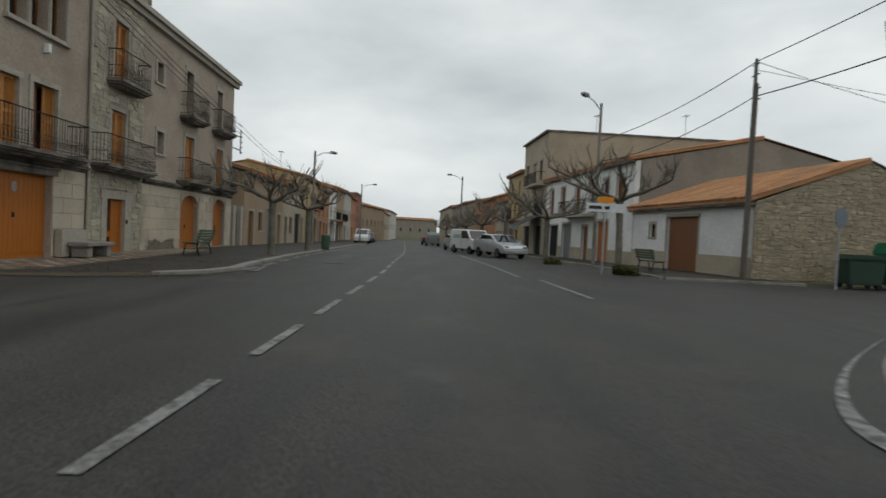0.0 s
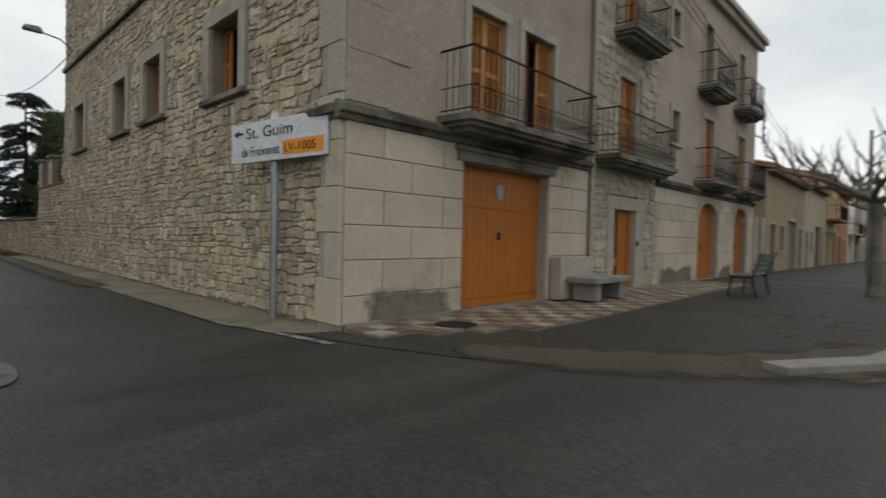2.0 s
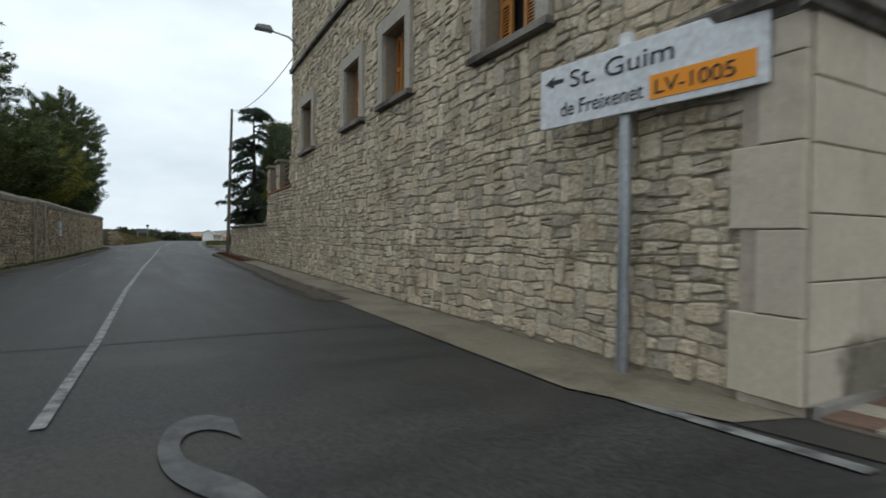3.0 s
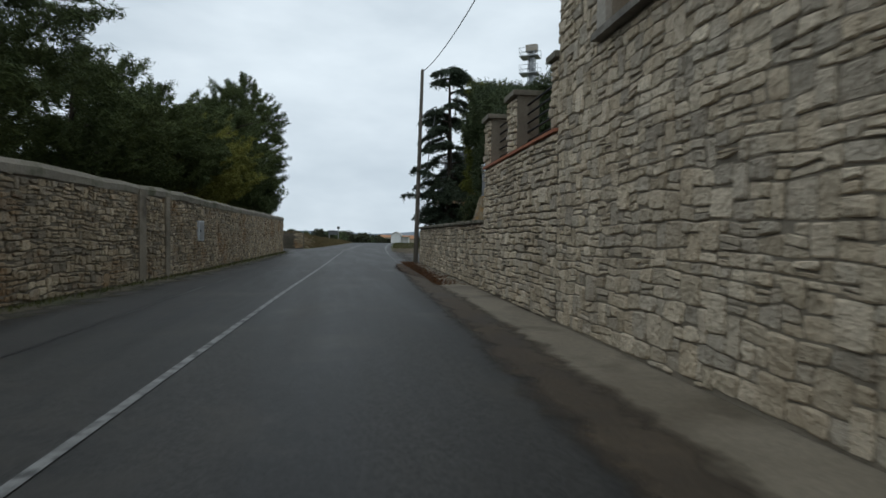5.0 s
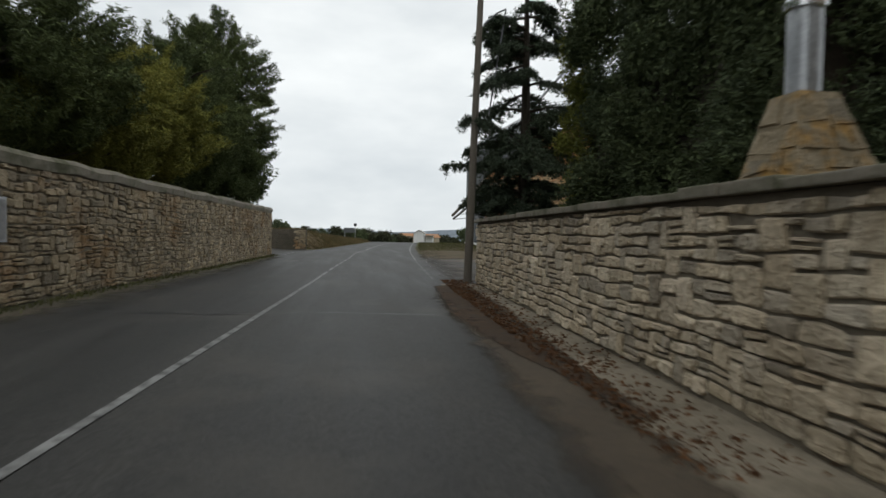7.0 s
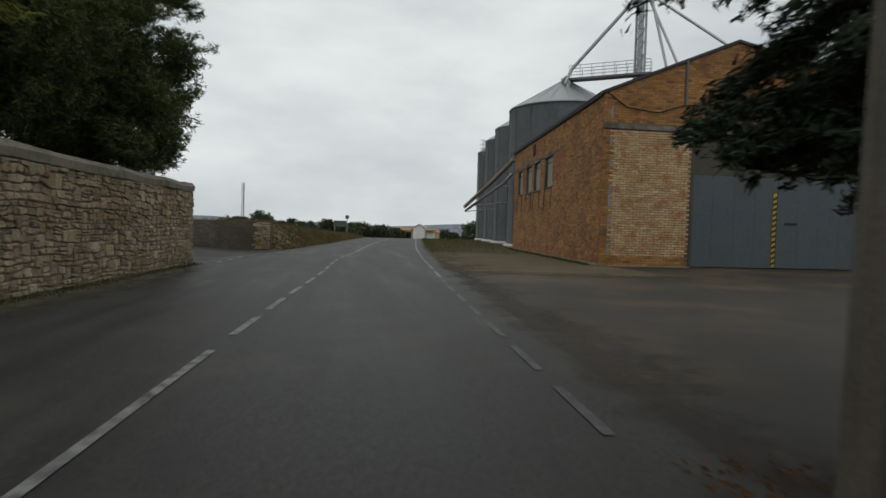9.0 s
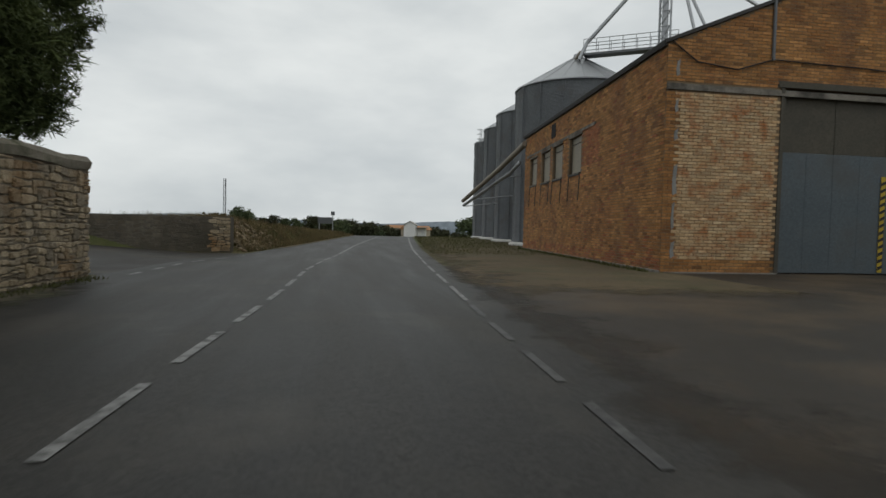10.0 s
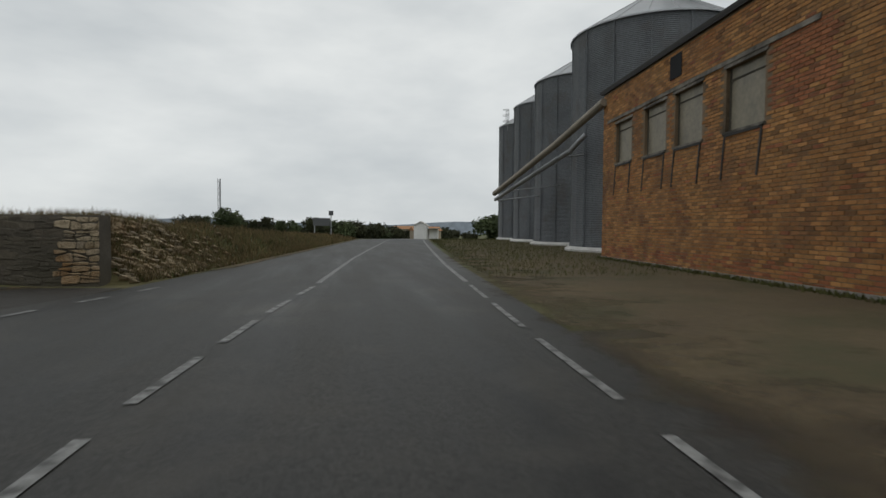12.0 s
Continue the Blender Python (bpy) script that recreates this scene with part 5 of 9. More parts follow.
for p, q, h, seed in (((-34, 63.65), (-4.85, 60.9), 1.4, 61),):
    M, L = wall_frame(p, q)
    fw = thing("field_wall", M, "grey plastered stone wall of the field", "wall", "walls of the field")
    core = part("wall_core", boxes((0, L, 0.0, 0.45, -0.2, h)), PLASTERED, fw)
    cells = stone_layout(L, 0.03, h - 0.03, random.Random(seed), (0.15, 0.4), (0.08, 0.18))
    stone_face(core, [c for c in cells if c[0] < L - 0.9], PLASTERED_P, PLASTERED_J, random.Random(seed), lambda x, z, L=L: x > L - 5, out=(0.004, 0.02), limit=200)
    stone_face(core, [c for c in cells if c[0] >= L - 0.9], OLDSTONE, OLDSTONE_J, random.Random(seed), lambda x, z: True, name="end_stone", out=(0.015, 0.05), limit=60)

# stones that break out of the bank beside the wall's end
r = random.Random(64)
verts, faces = [], []
for k in range(620):
    y = 61.4 + abs(r.gauss(0, 2.6))
    d = r.uniform(0.2, 1.6)
    x = along(LEFT, y) - d
    s, z = r.uniform(0.06, 0.19), gz(x, y)
    n = len(verts)
    for a in range(6):
        t = a * math.pi / 3 + r.uniform(-0.3, 0.3)
        verts.append((x + 0.8 * s * math.cos(t) * 0.7, y + 1.2 * s * math.cos(t + 1.0), z + 0.75 * s * math.sin(t)))
    verts += [(x + 0.75 * s, y - 0.3 * s, z + 0.2 * s), (x - 0.7 * s, y + 0.3 * s, z)]
    for a in range(6):
        faces += [(n + a, n + (a + 1) % 6, n + 6), (n + (a + 1) % 6, n + a, n + 7)]
tagged(new("bank_stones", from_data("bank_stones", verts, faces, OLDSTONE_J)), "loose grey stones in the roadside bank", "stones", kind="stuff")



# ---------------------------------------------------------------- the brick barn and the silos
GF, GF_L = wall_frame((8.5, 52.8), (25.6, 52.25))
barn = thing("brick_barn", GF, "old brick farm barn with grey sliding door and filled windows", "barn")
LF, LF_L = wall_frame((10.4, 70.9), (8.5, 52.8))
L_IN = GF.inverted() @ LF
BEAVE = 6.7


def gable_z(x):
    return BEAVE + (9.0 - BEAVE) * x / 5.5 if x < 5.5 else 9.0 - (x - 5.5) * 0.2


far_c = L_IN @ Vector((0, 0, 0))
SHEAR = far_c.x / far_c.y
for x0, x1, z0 in ((0.0, 3.8, -0.3), (3.8, 5.5, 5.62), (5.5, 11.4, 5.62), (11.4, GF_L, -0.3)):
    bm = bmesh.new()
    prism(bm, [(x0, z0), (x1, z0), (x1, gable_z(x1)), (x0, gable_z(x0))], 0.0, 0.35)
    for v in bm.verts:
        if x0 == 0.0 and v.co.x < 0.01 and v.co.y > 0.1:
            v.co.x = 0.35 * SHEAR + 0.02
    bmesh.ops.recalc_face_normals(bm, faces=bm.faces[:])
    gable = part("gable_wall", bm, BRICK_MORTAR, barn)
b_open = [(LF_L - b, LF_L - a, z0, z1) for a, b, z0, z1 in ((7.65, 9.25, 3.68, 5.28), (10.4, 12.0, 3.68, 5.28), (12.6, 14.2, 3.68, 5.26), (15.3, 16.8, 3.7, 5.22))]
long_wall = part("long_wall", pierced(LF_L - 0.36, -0.3, BEAVE, 0.35, b_open), BRICK_MORTAR, barn)
long_wall.matrix_basis = L_IN


def brick_cells(length, z0, z1, rnd, openings, top=None, bw=0.3, bh=0.08, joint=0.016):
    out, z, k = [], z0, 0
    while z + bh < z1:
        x = -bw / 2 * (k % 2) + rnd.uniform(-0.02, 0.02)
        while x < length:
            a, b = max(x, 0), min(x + bw, length)
            hit = any(a < o[1] and b > o[0] and z < o[3] and z + bh > o[2] for o in openings)
            if not hit and b - a > 0.05 and not (top and z + bh > top((a + b) / 2) - 0.02):
                out.append((a, b - joint, z + rnd.uniform(-0.003, 0.003), z + bh))
            x += bw
        z += bh + joint
        k += 1
    return out


def brick_face(parent, cells, material, joined, near, rnd, name="brick", limit=300, out=(0.004, 0.016)):
    me = from_data(name, [(x, y, z) for x, y, z in ((-0.5, 0.3, -0.5), (0.5, 0.3, -0.5), (0.5, 0.3, 0.5), (-0.5, 0.3, 0.5), (-0.48, -1, -0.45), (0.48, -1, -0.45), (0.48, -1, 0.45), (-0.48, -1, 0.45))],
                   [(4, 5, 6, 7), (0, 1, 5, 4), (1, 2, 6, 5), (2, 3, 7, 6), (3, 0, 4, 7)], material)
    verts, faces, count = [], [], 0
    for a, b, c, d in cells:
        o = rnd.uniform(*out)
        if count < limit and near((a + b) / 2, (c + d) / 2):
            ob = new(name, me)
            ob.parent = parent
            ob.location, ob.scale = ((a + b) / 2, 0, (c + d) / 2), (b - a, o, d - c)
            count += 1
        else:
            n = len(verts)
            e = 0.004
            verts += [(a, 0.004, c), (b, 0.004, c), (b, 0.004, d), (a, 0.004, d), (a + e, -o, c + e), (b - e, -o, c + e), (b - e, -o, d - e), (a + e, -o, d - e)]
            faces += [(n + 4, n + 5, n + 6, n + 7), (n, n + 1, n + 5, n + 4), (n + 1, n + 2, n + 6, n + 5), (n + 2, n + 3, n + 7, n + 6), (n + 3, n, n + 4, n + 7)]
    if verts:
        ob = new(name + "work", from_data(name + "work", verts, faces, joined))
        ob.parent = parent
        tagged(ob, kind="stuff")


l_cells = brick_cells(LF_L, 0.05, BEAVE - 0.1, random.Random(71), b_open)
ra = random.Random(79)
reds = set(c for c in l_cells if LF_L - 7.6 < c[0] < LF_L - 5.6 and 3.8 < c[2] < 5.35 and ra.random() < 0.85 or c[2] < 0.5 and ra.random() < 0.5 or ra.random() < 0.05)
BRICK_R = surface("red_brick_joined", (0.25, 0.085, 0.036), (0.36, 0.15, 0.07), scale=0.7, fine=25, bump=0.4, random_by="island", spread=0.4, dirt=(0.14, 0.06, 0.035), dirt_at=0.58, dirt_scale=0.8)
brick_face(long_wall, [c for c in l_cells if c in reds], BRICK_R, BRICK_R, lambda x, z: False, ra, name="red_brick")
brick_face(long_wall, [c for c in l_cells if c not in reds], BRICK, BRICK_J, lambda x, z: x > LF_L - 4.2 and z < 1.9, random.Random(72))
g_cells = brick_cells(GF_L, 0.05, 9.1, random.Random(73), [(3.8, 11.4, -1, 5.75), (-1, 40, 5.36, 5.56)], gable_z)
pale = [c for c in g_cells if 0.34 < (c[0] + c[1]) / 2 < 3.8 and 0.35 < c[2] < 5.3 or (c[0] > 11.4 and c[2] < 5.25)]
pale_set = set(pale)
brick_face(gable, pale, BRICK_P1, BRICK_P, lambda x, z: x < 3.4 and z < 1.9, random.Random(74), name="pale_brick")
brick_face(gable, [c for c in g_cells if c not in pale_set], BRICK, BRICK_J, lambda x, z: False, random.Random(75), name="gable_brick")
part("brick_band", boxes((0, GF_L, -0.05, -0.002, 5.37, 5.45), (0, GF_L, -0.03, -0.002, 5.453, 5.55)), CORNICE, barn)
# windows of the long side: sills, filled with dirty sheets set back
for x0, x1, z0, z1 in b_open:
    for nm, bm, m in (("window_sheet", boxes((x0, x1, 0.13, 0.15, z0, z1)), surface("dusty_pane", (0.17, 0.15, 0.11), (0.27, 0.24, 0.18), rough=0.5, scale=1.5, fine=8, bump=0.05)),
                      ("window_lintel", boxes((x0 - 0.1, x1 + 0.1, -0.03, 0.12, z1 + 0.001, z1 + 0.09)), CORNICE),
                      ("window_sill", boxes((x0 - 0.06, x1 + 0.06, -0.06, 0.12, z0 - 0.06, z0 - 0.001)), CORNICE),
                      ("window_bar", boxes((x0, x0 + 0.04, 0.1, 0.129, z0, z1), (x1 - 0.04, x1, 0.1, 0.129, z0, z1), (x0, x1, 0.1, 0.129, z1 - 0.3, z1 - 0.27)), RUST_SHEET)):
        part(nm, bm, m, barn).matrix_basis = L_IN
# the old lower halves of the windows: brick filled, with slanting dark jambs
for x0, x1, z0, z1 in b_open:
    for x, lean in ((x0 + 0.02, 0.16), (x1 - 0.06, 0.16)):
        bm = bmesh.new()
        prism(bm, [(x - 0.035, z0 - 0.07), (x + 0.035, z0 - 0.07), (x + 0.025 - lean, z0 - 1.2), (x - 0.025 - lean, z0 - 1.2)], -0.034, -0.004)
        bmesh.ops.recalc_face_normals(bm, faces=bm.faces[:])
        part("window_jamb", bm, ROOF_EDGE, barn).matrix_basis = L_IN
    part("fill_shelf", boxes((x0 + 0.05, x1 - 0.1, -0.05, -0.017, z0 - 0.12, z0 - 0.062)), ROOF_EDGE, barn).matrix_basis = L_IN
part("long_lintel", boxes((0.5, LF_L - 5.9, -0.05, -0.017, 5.375, 5.44), (0.5, LF_L - 5.9, -0.03, -0.017, 5.443, 5.5)), CORNICE, barn).matrix_basis = L_IN
bm = boxes((LF_L - 12.35, LF_L - 11.6, -0.03, -0.017, 5.75, 6.45), bevel=0.012)
part("vent_hole", bm, DARK, barn, "dark vent hole under the eave").matrix_basis = L_IN
part("wall_base", boxes((0, LF_L, -0.14, -0.018, -0.2, 0.09)), CONCRETE, barn).matrix_basis = L_IN
rs = random.Random(78)
SMEAR = surface("grey_cement_smear", (0.2, 0.2, 0.19), (0.3, 0.3, 0.285), scale=3, fine=25, bump=0.4)
for z, h in ((0.45, 0.5), (1.3, 0.8), (2.3, 0.9), (3.9, 0.35), (4.7, 0.4), (5.75, 0.5)):
    w = rs.uniform(0.07, 0.13)
    bm = bmesh.new()
    prism(bm, [(0.3, z), (0.3 + w, z + 0.06), (0.3 + w * 0.7, z + h * 0.5), (0.3 + w, z + h), (0.31, z + h - 0.05), (0.27, z + h * 0.4)], -0.024, -0.003)
    bmesh.ops.recalc_face_normals(bm, faces=bm.faces[:])
    part("cement_smear", bm, SMEAR, barn)
part("gable_base", boxes((0.1, 3.75, -0.12, -0.018, -0.2, 0.05)), CONCRETE, barn)
# roof
bm = bmesh.new()
rim = [(-0.12, BEAVE - 0.03), (5.5, 9.0 + 0.01), (GF_L + 0.2, gable_z(GF_L + 0.2) + 0.01), (GF_L + 0.2, gable_z(GF_L + 0.2) + 0.1), (5.5, 9.12), (-0.14, BEAVE + 0.07)]
front_v = [bm.verts.new((x, -0.08, z)) for x, z in rim]
back_v = [bm.verts.new((x + far_c.x * 1.01, far_c.y * 1.01, z)) for x, z in rim]
bm.faces.new(front_v)
bm.faces.new(back_v[::-1])
for i in range(6):
    bm.faces.new((front_v[i], back_v[i], back_v[(i + 1) % 6], front_v[(i + 1) % 6]))
bmesh.ops.recalc_face_normals(bm, faces=bm.faces[:])
roof = part("roof", bm, ROOF_EDGE, barn, "dark low roof edge")
bm = bmesh.new()
slab(bm, [(GF_L - 0.35, 0.36), (GF_L, 0.36), (GF_L + far_c.x, far_c.y), (GF_L + far_c.x - 0.35, far_c.y)], -0.2, 5.6)
part("east_wall", bm, BRICK_MORTAR, barn)
part("back_wall", boxes((far_c.x + 0.3, GF_L + far_c.x - 0.36, far_c.y - 0.3, far_c.y, -0.2, BEAVE - 0.1)), BRICK_MORTAR, barn)
part("long_eave", boxes((0, LF_L, -0.1, -0.018, BEAVE - 0.08, BEAVE - 0.02)), ROOF_EDGE, barn).matrix_basis = L_IN
# sliding door with a fibre sheet panel over it
for i in range(2):
    x0 = 3.8 + 3.8 * i
    d = part("sliding_door", boxes((x0 + 0.01, x0 + 3.79, 0.1, 0.15, 0.06, 3.72)), SHEET, barn, "grey-blue sheet metal sliding door leaf")
    for k in range(3):
        part("sheet_rib", boxes((x0 + 0.94 * (k + 1), x0 + 0.94 * (k + 1) + 0.02, 0.094, 0.099, 0.08, 3.7)), SHEET, d)
for i in range(4):
    part("upper_panel", boxes((3.8 + 1.9 * i + 0.01, 3.8 + 1.9 * (i + 1) - 0.01, 0.12, 0.16, 3.73, 5.6)), RUST_SHEET, barn, "dirty brown fibre sheet")
part("door_track", boxes((3.6, 11.7, -0.06, 0.05, 5.63, 5.73), (3.6, 11.7, -0.02, 0.02, 5.733, 5.83)), RUST_SHEET, barn)
part("door_post", boxes((3.7, 3.82, -0.04, 0.09, 0.0, 5.62), (7.56, 7.64, 0.05, 0.099, 3.73, 5.6)), RUST_SHEET, barn)
YEL, BLK = mat("hazard_yellow", (0.42, 0.3, 0.03), 0.6), mat("hazard_black", (0.02, 0.02, 0.02), 0.6)
strip_p = part("hazard_strip", boxes((7.4, 7.57, 0.076, 0.084, 0.1, 3.1)), YEL, barn, "yellow and black hazard strip")
for k in range(13):
    z = 0.16 + 0.22 * k
    bm = bmesh.new()
    prism(bm, [(7.4, z), (7.57, z + 0.08), (7.57, z + 0.18), (7.4, z + 0.1)], 0.07, 0.075)
    part("black_stripe", bm, BLK, strip_p)
part("door_handle", boxes((7.95, 8.5, 0.05, 0.084, 1.86, 1.92)), BLK, barn)
bm = bmesh.new()
tube(bm, [(3.35, -0.06, 8.15), (3.35, -0.06, 6.7), (3.35, -0.06, 6.4)], 0.05, 8)
part("wall_pipe", bm, BLACK_METAL, barn)
bm = bmesh.new()
pts = [(0.1, -0.06, 6.75), (0.9, -0.06, 6.2), (2.2, -0.06, 6.05), (3.35, -0.06, 6.42), (6.5, -0.06, 6.36), (9.0, -0.06, 6.2), (GF_L, -0.06, 5.9)]
tube(bm, pts, 0.022, 6)
part("wall_cable", bm, CABLE, barn)


def silo(x, y, radius, height, label):
    m = Matrix.Translation((x, y, gz(x, y)))
    s = thing("grain_silo", m, label, "silo", "row of grain silos")
    bm = bmesh.new()
    prof, z = [], 0.25
    while z < height:
        prof += [(radius, z), (radius - 0.02, z + 0.04)]
        z += 0.088
    prof.append((radius, height))
    lathe(bm, prof, 40)
    part("shell", bm, SILO, s, "corrugated grey steel shell", smooth=False)
    bm = bmesh.new()
    lathe(bm, [(radius + 0.25, -0.1), (radius + 0.25, 0.12), (radius + 0.05, 0.26)], 40)
    part("footing", bm, surface("white_footing", (0.45, 0.44, 0.42), (0.6, 0.59, 0.56), scale=1.5), s, "pale concrete footing")
    bm = bmesh.new()
    lathe(bm, [(radius + 0.09, height - 0.05), (radius + 0.09, height + 0.02), (0.35, height + radius * 0.56), (0.35, height + radius * 0.56 + 0.25), (0.02, height + radius * 0.56 + 0.32)], 40)
    cone = part("cone_roof", bm, GALV, s, "ribbed galvanised cone roof")
    bm = bmesh.new()
    for k in range(20):
        t = 2 * math.pi * k / 20
        c, sn = math.cos(t), math.sin(t)
        tube(bm, [((radius + 0.08) * c, (radius + 0.08) * sn, height + 0.03), (0.36 * c, 0.36 * sn, height + radius * 0.56 + 0.02)], 0.022, 4, cap=False)
    part("roof_ribs", bm, GALV, cone)
    for k in range(16):
        bm = bmesh.new()
        t = 2 * math.pi * (k + 0.5) / 16
        tube(bm, [(radius * math.cos(t) * 1.008, radius * math.sin(t) * 1.008, 0.2), (radius * math.cos(t) * 1.008, radius * math.sin(t) * 1.008, height - 0.05)], 0.03, 4, cap=False)
        part("stiffener", bm, SILO, s)
    return s


silo(16.2, 76.9, 4.4, 11.1, "tall round silo of corrugated grey steel")
silo(17.1, 87.6, 3.7, 11.4, "round silo of corrugated grey steel")
silo(18.2, 96.2, 3.7, 11.5, "round silo of corrugated grey steel")
last = silo(19.4, 105.2, 3.7, 11.4, "round silo of corrugated grey steel with ladder cage")
bm = bmesh.new()
for t in (-0.3, 0.0, 0.3):
    tube(bm, [(-3.6 + 0.3 * math.cos(t * 4), -1.4 + t, 10.8), (-3.6 + 0.3 * math.cos(t * 4), -1.4 + t, 12.8)], 0.03, 5)
for z in (11.7, 12.25, 12.8):
    tube(bm, [(-3.6 + 0.3 * math.cos(q), -1.4 + 0.35 * math.sin(q), z) for q in [2 * math.pi * k / 10 for k in range(11)]], 0.025, 4, cap=False)
part("ladder_cage", bm, GALV, last)
# spouts along the silos
conv = thing("grain_conveyor", Matrix.Identity(4), "galvanised grain pipes running down along the silos", "conveyor pipe")
bm = bmesh.new()
tube(bm, [(10.25, 70.6, 6.3), (10.4, 76.5, 5.35), (10.45, 82.5, 4.45), (10.47, 88.1, 3.6)], 0.17, 10)
part("pipe", bm, surface("dull_pipe", (0.22, 0.19, 0.15), (0.32, 0.28, 0.22), rough=0.6, metal=0.3, scale=1), conv)
bm = bmesh.new()
tube(bm, [(11.5, 75.2, 5.75), (10.95, 75.8, 5.0), (10.8, 81.5, 4.2), (10.6, 88.3, 3.2)], 0.13, 10)
part("pipe", bm, GALV, conv)
for x, y, z in ((10.95, 76.2, 5.0), (10.7, 84.6, 3.8), (10.55, 87.6, 3.3)):
    bm = bmesh.new()
    tube(bm, [(x, y, z - 0.2), (x + 3.2, y - 0.2, z + 0.2)], 0.04, 6)
    part("pipe_arm", bm, GALV, conv)
# elevator tower with its walkway
tow = thing("grain_elevator", Matrix.Translation((20.8, 73.4, 0)) @ Matrix.Rotation(radians(-34), 4, "Z"), "lattice steel elevator tower with walkway and spouts", "elevator")
bm = bmesh.new()
for dx, dy in ((-0.35, -0.35), (0.35, -0.35), (0.35, 0.35), (-0.35, 0.35)):
    tube(bm, [(dx, dy, 0), (dx, dy, 23)], 0.06, 5)
z = 0.0
while z < 22.5:
    for (ax, ay), (bx, by) in (((-0.35, -0.35), (0.35, -0.35)), ((0.35, -0.35), (0.35, 0.35)), ((0.35, 0.35), (-0.35, 0.35)), ((-0.35, 0.35), (-0.35, -0.35))):
        tube(bm, [(ax, ay, z), (bx, by, z + 1.0)], 0.03, 4)
        tube(bm, [(ax, ay, z + 1.0), (bx, by, z + 1.0)], 0.025, 4)
    z += 1.0
part("lattice", bm, GALV, tow)
bm = bmesh.new()
box(bm, -0.2, 0.2, -0.2, 0.2, 0, 22.9)
part("elevator_leg", bm, GALV, tow)
part("elevator_head", boxes((-0.7, 0.7, -0.4, 0.4, 23.01, 23.9), bevel=0.15), surface("head_sheet", (0.3, 0.27, 0.22), (0.38, 0.34, 0.28), rough=0.6, metal=0.3, scale=1), tow, "dull sheet steel elevator head")
for zz in (20.4, 22.4):
    plat = part("platform", boxes((-1.3, 0.9, -0.9, 0.9, zz, zz + 0.1)), GALV, tow, "small steel service platform")
    for h in (0.5, 1.0):
        bm = bmesh.new()
        tube(bm, [(0.9, -0.9, zz + h), (-1.3, -0.9, zz + h), (-1.3, 0.9, zz + h), (0.9, 0.9, zz + h)], 0.025, 5)
        part("handrail", bm, GALV, plat)
    for px_, py_ in ((-1.3, -0.9), (-1.3, 0.0), (-1.3, 0.9), (-0.2, -0.9), (0.9, -0.9), (-0.2, 0.9), (0.9, 0.9)):
        bm = bmesh.new()
        tube(bm, [(px_, py_, zz + 0.1), (px_, py_, zz + 1.0)], 0.022, 5)
        part("rail_post", bm, GALV, plat)
walkp = part("walkway", boxes((-5.2, 0.9, -1.0, -0.1, 13.35, 13.5)), BLACK_METAL, tow, "dark steel walkway deck")
bm = bmesh.new()
for zz in (13.95, 14.45):
    tube(bm, [(-5.2, -1.0, zz), (0.9, -1.0, zz)], 0.025, 5)
    tube(bm, [(-5.2, -0.1, zz), (0.9, -0.1, zz)], 0.025, 5)
for k in range(8):
    x = -5.2 + 6.1 * k / 7
    for yy in (-1.0, -0.1):
        tube(bm, [(x, yy, 13.5), (x, yy, 14.45)], 0.022, 5)
part("handrail", bm, GALV, walkp)
bm = bmesh.new()
tube(bm, [(-5.45, -1.2, 13.0), (-5.0, -0.9, 14.2), (-0.3, 0, 19.6)], 0.14, 8)
part("spout", bm, GALV, tow)
for e in ((3.4, -1.0, 12.4), (8.0, -2.0, 13.0), (2.4, -1.0, 12.0)):
    bm = bmesh.new()
    tube(bm, [(0.3, 0, 19.8 if e[0] > 3 else 21.0), e], 0.1, 8)
    part("spout", bm, GALV, tow)
bm = bmesh.new()
tube(bm, [(-5.4, -0.9, 13.6), (-6.6, 0.6, 12.6)], 0.16, 8)
part("spout", bm, surface("dull_pipe_b", (0.25, 0.22, 0.18), (0.32, 0.29, 0.25), rough=0.6, metal=0.3, scale=1), tow)



# ---------------------------------------------------------------- trees and bushes


def tufts(points, size, rng, blades=4, flat=0.35, droop=0.0):
    """Little sprays of thin leaves round each point: verts and triangles."""
    n = len(points)
    d = rng.normal(size=(n, blades, 3))
    d[..., 2] = d[..., 2] * 0.7 + 0.25 - droop
    d /= np.linalg.norm(d, axis=-1, keepdims=True)
    side = np.cross(d, rng.normal(size=(n, blades, 3)))
    side /= np.linalg.norm(side, axis=-1, keepdims=True) + 1e-6
    s = size * rng.uniform(0.6, 1.4, (n, blades, 1))
    p = points[:, None, :] + rng.normal(size=(n, blades, 3)) * size * 0.25
    v = np.stack([p - d * s * 0.35 - side * s * flat * 0.5, p - d * s * 0.35 + side * s * flat * 0.5, p + d * s], 2).reshape(-1, 3)
    return v, np.arange(len(v)).reshape(-1, 3)


def foliage(name, points, size, material, parent, seed=0, blades=4, flat=0.35, droop=0.0):
    v, f = tufts(np.asarray(points), size, np.random.default_rng(seed), blades, flat, droop)
    me = bpy.data.meshes.new(name)
    me.from_pydata(v.tolist(), [], f.tolist())
    me.materials.append(material)
    ob = new(name, me)
    ob.parent = parent
    return ob


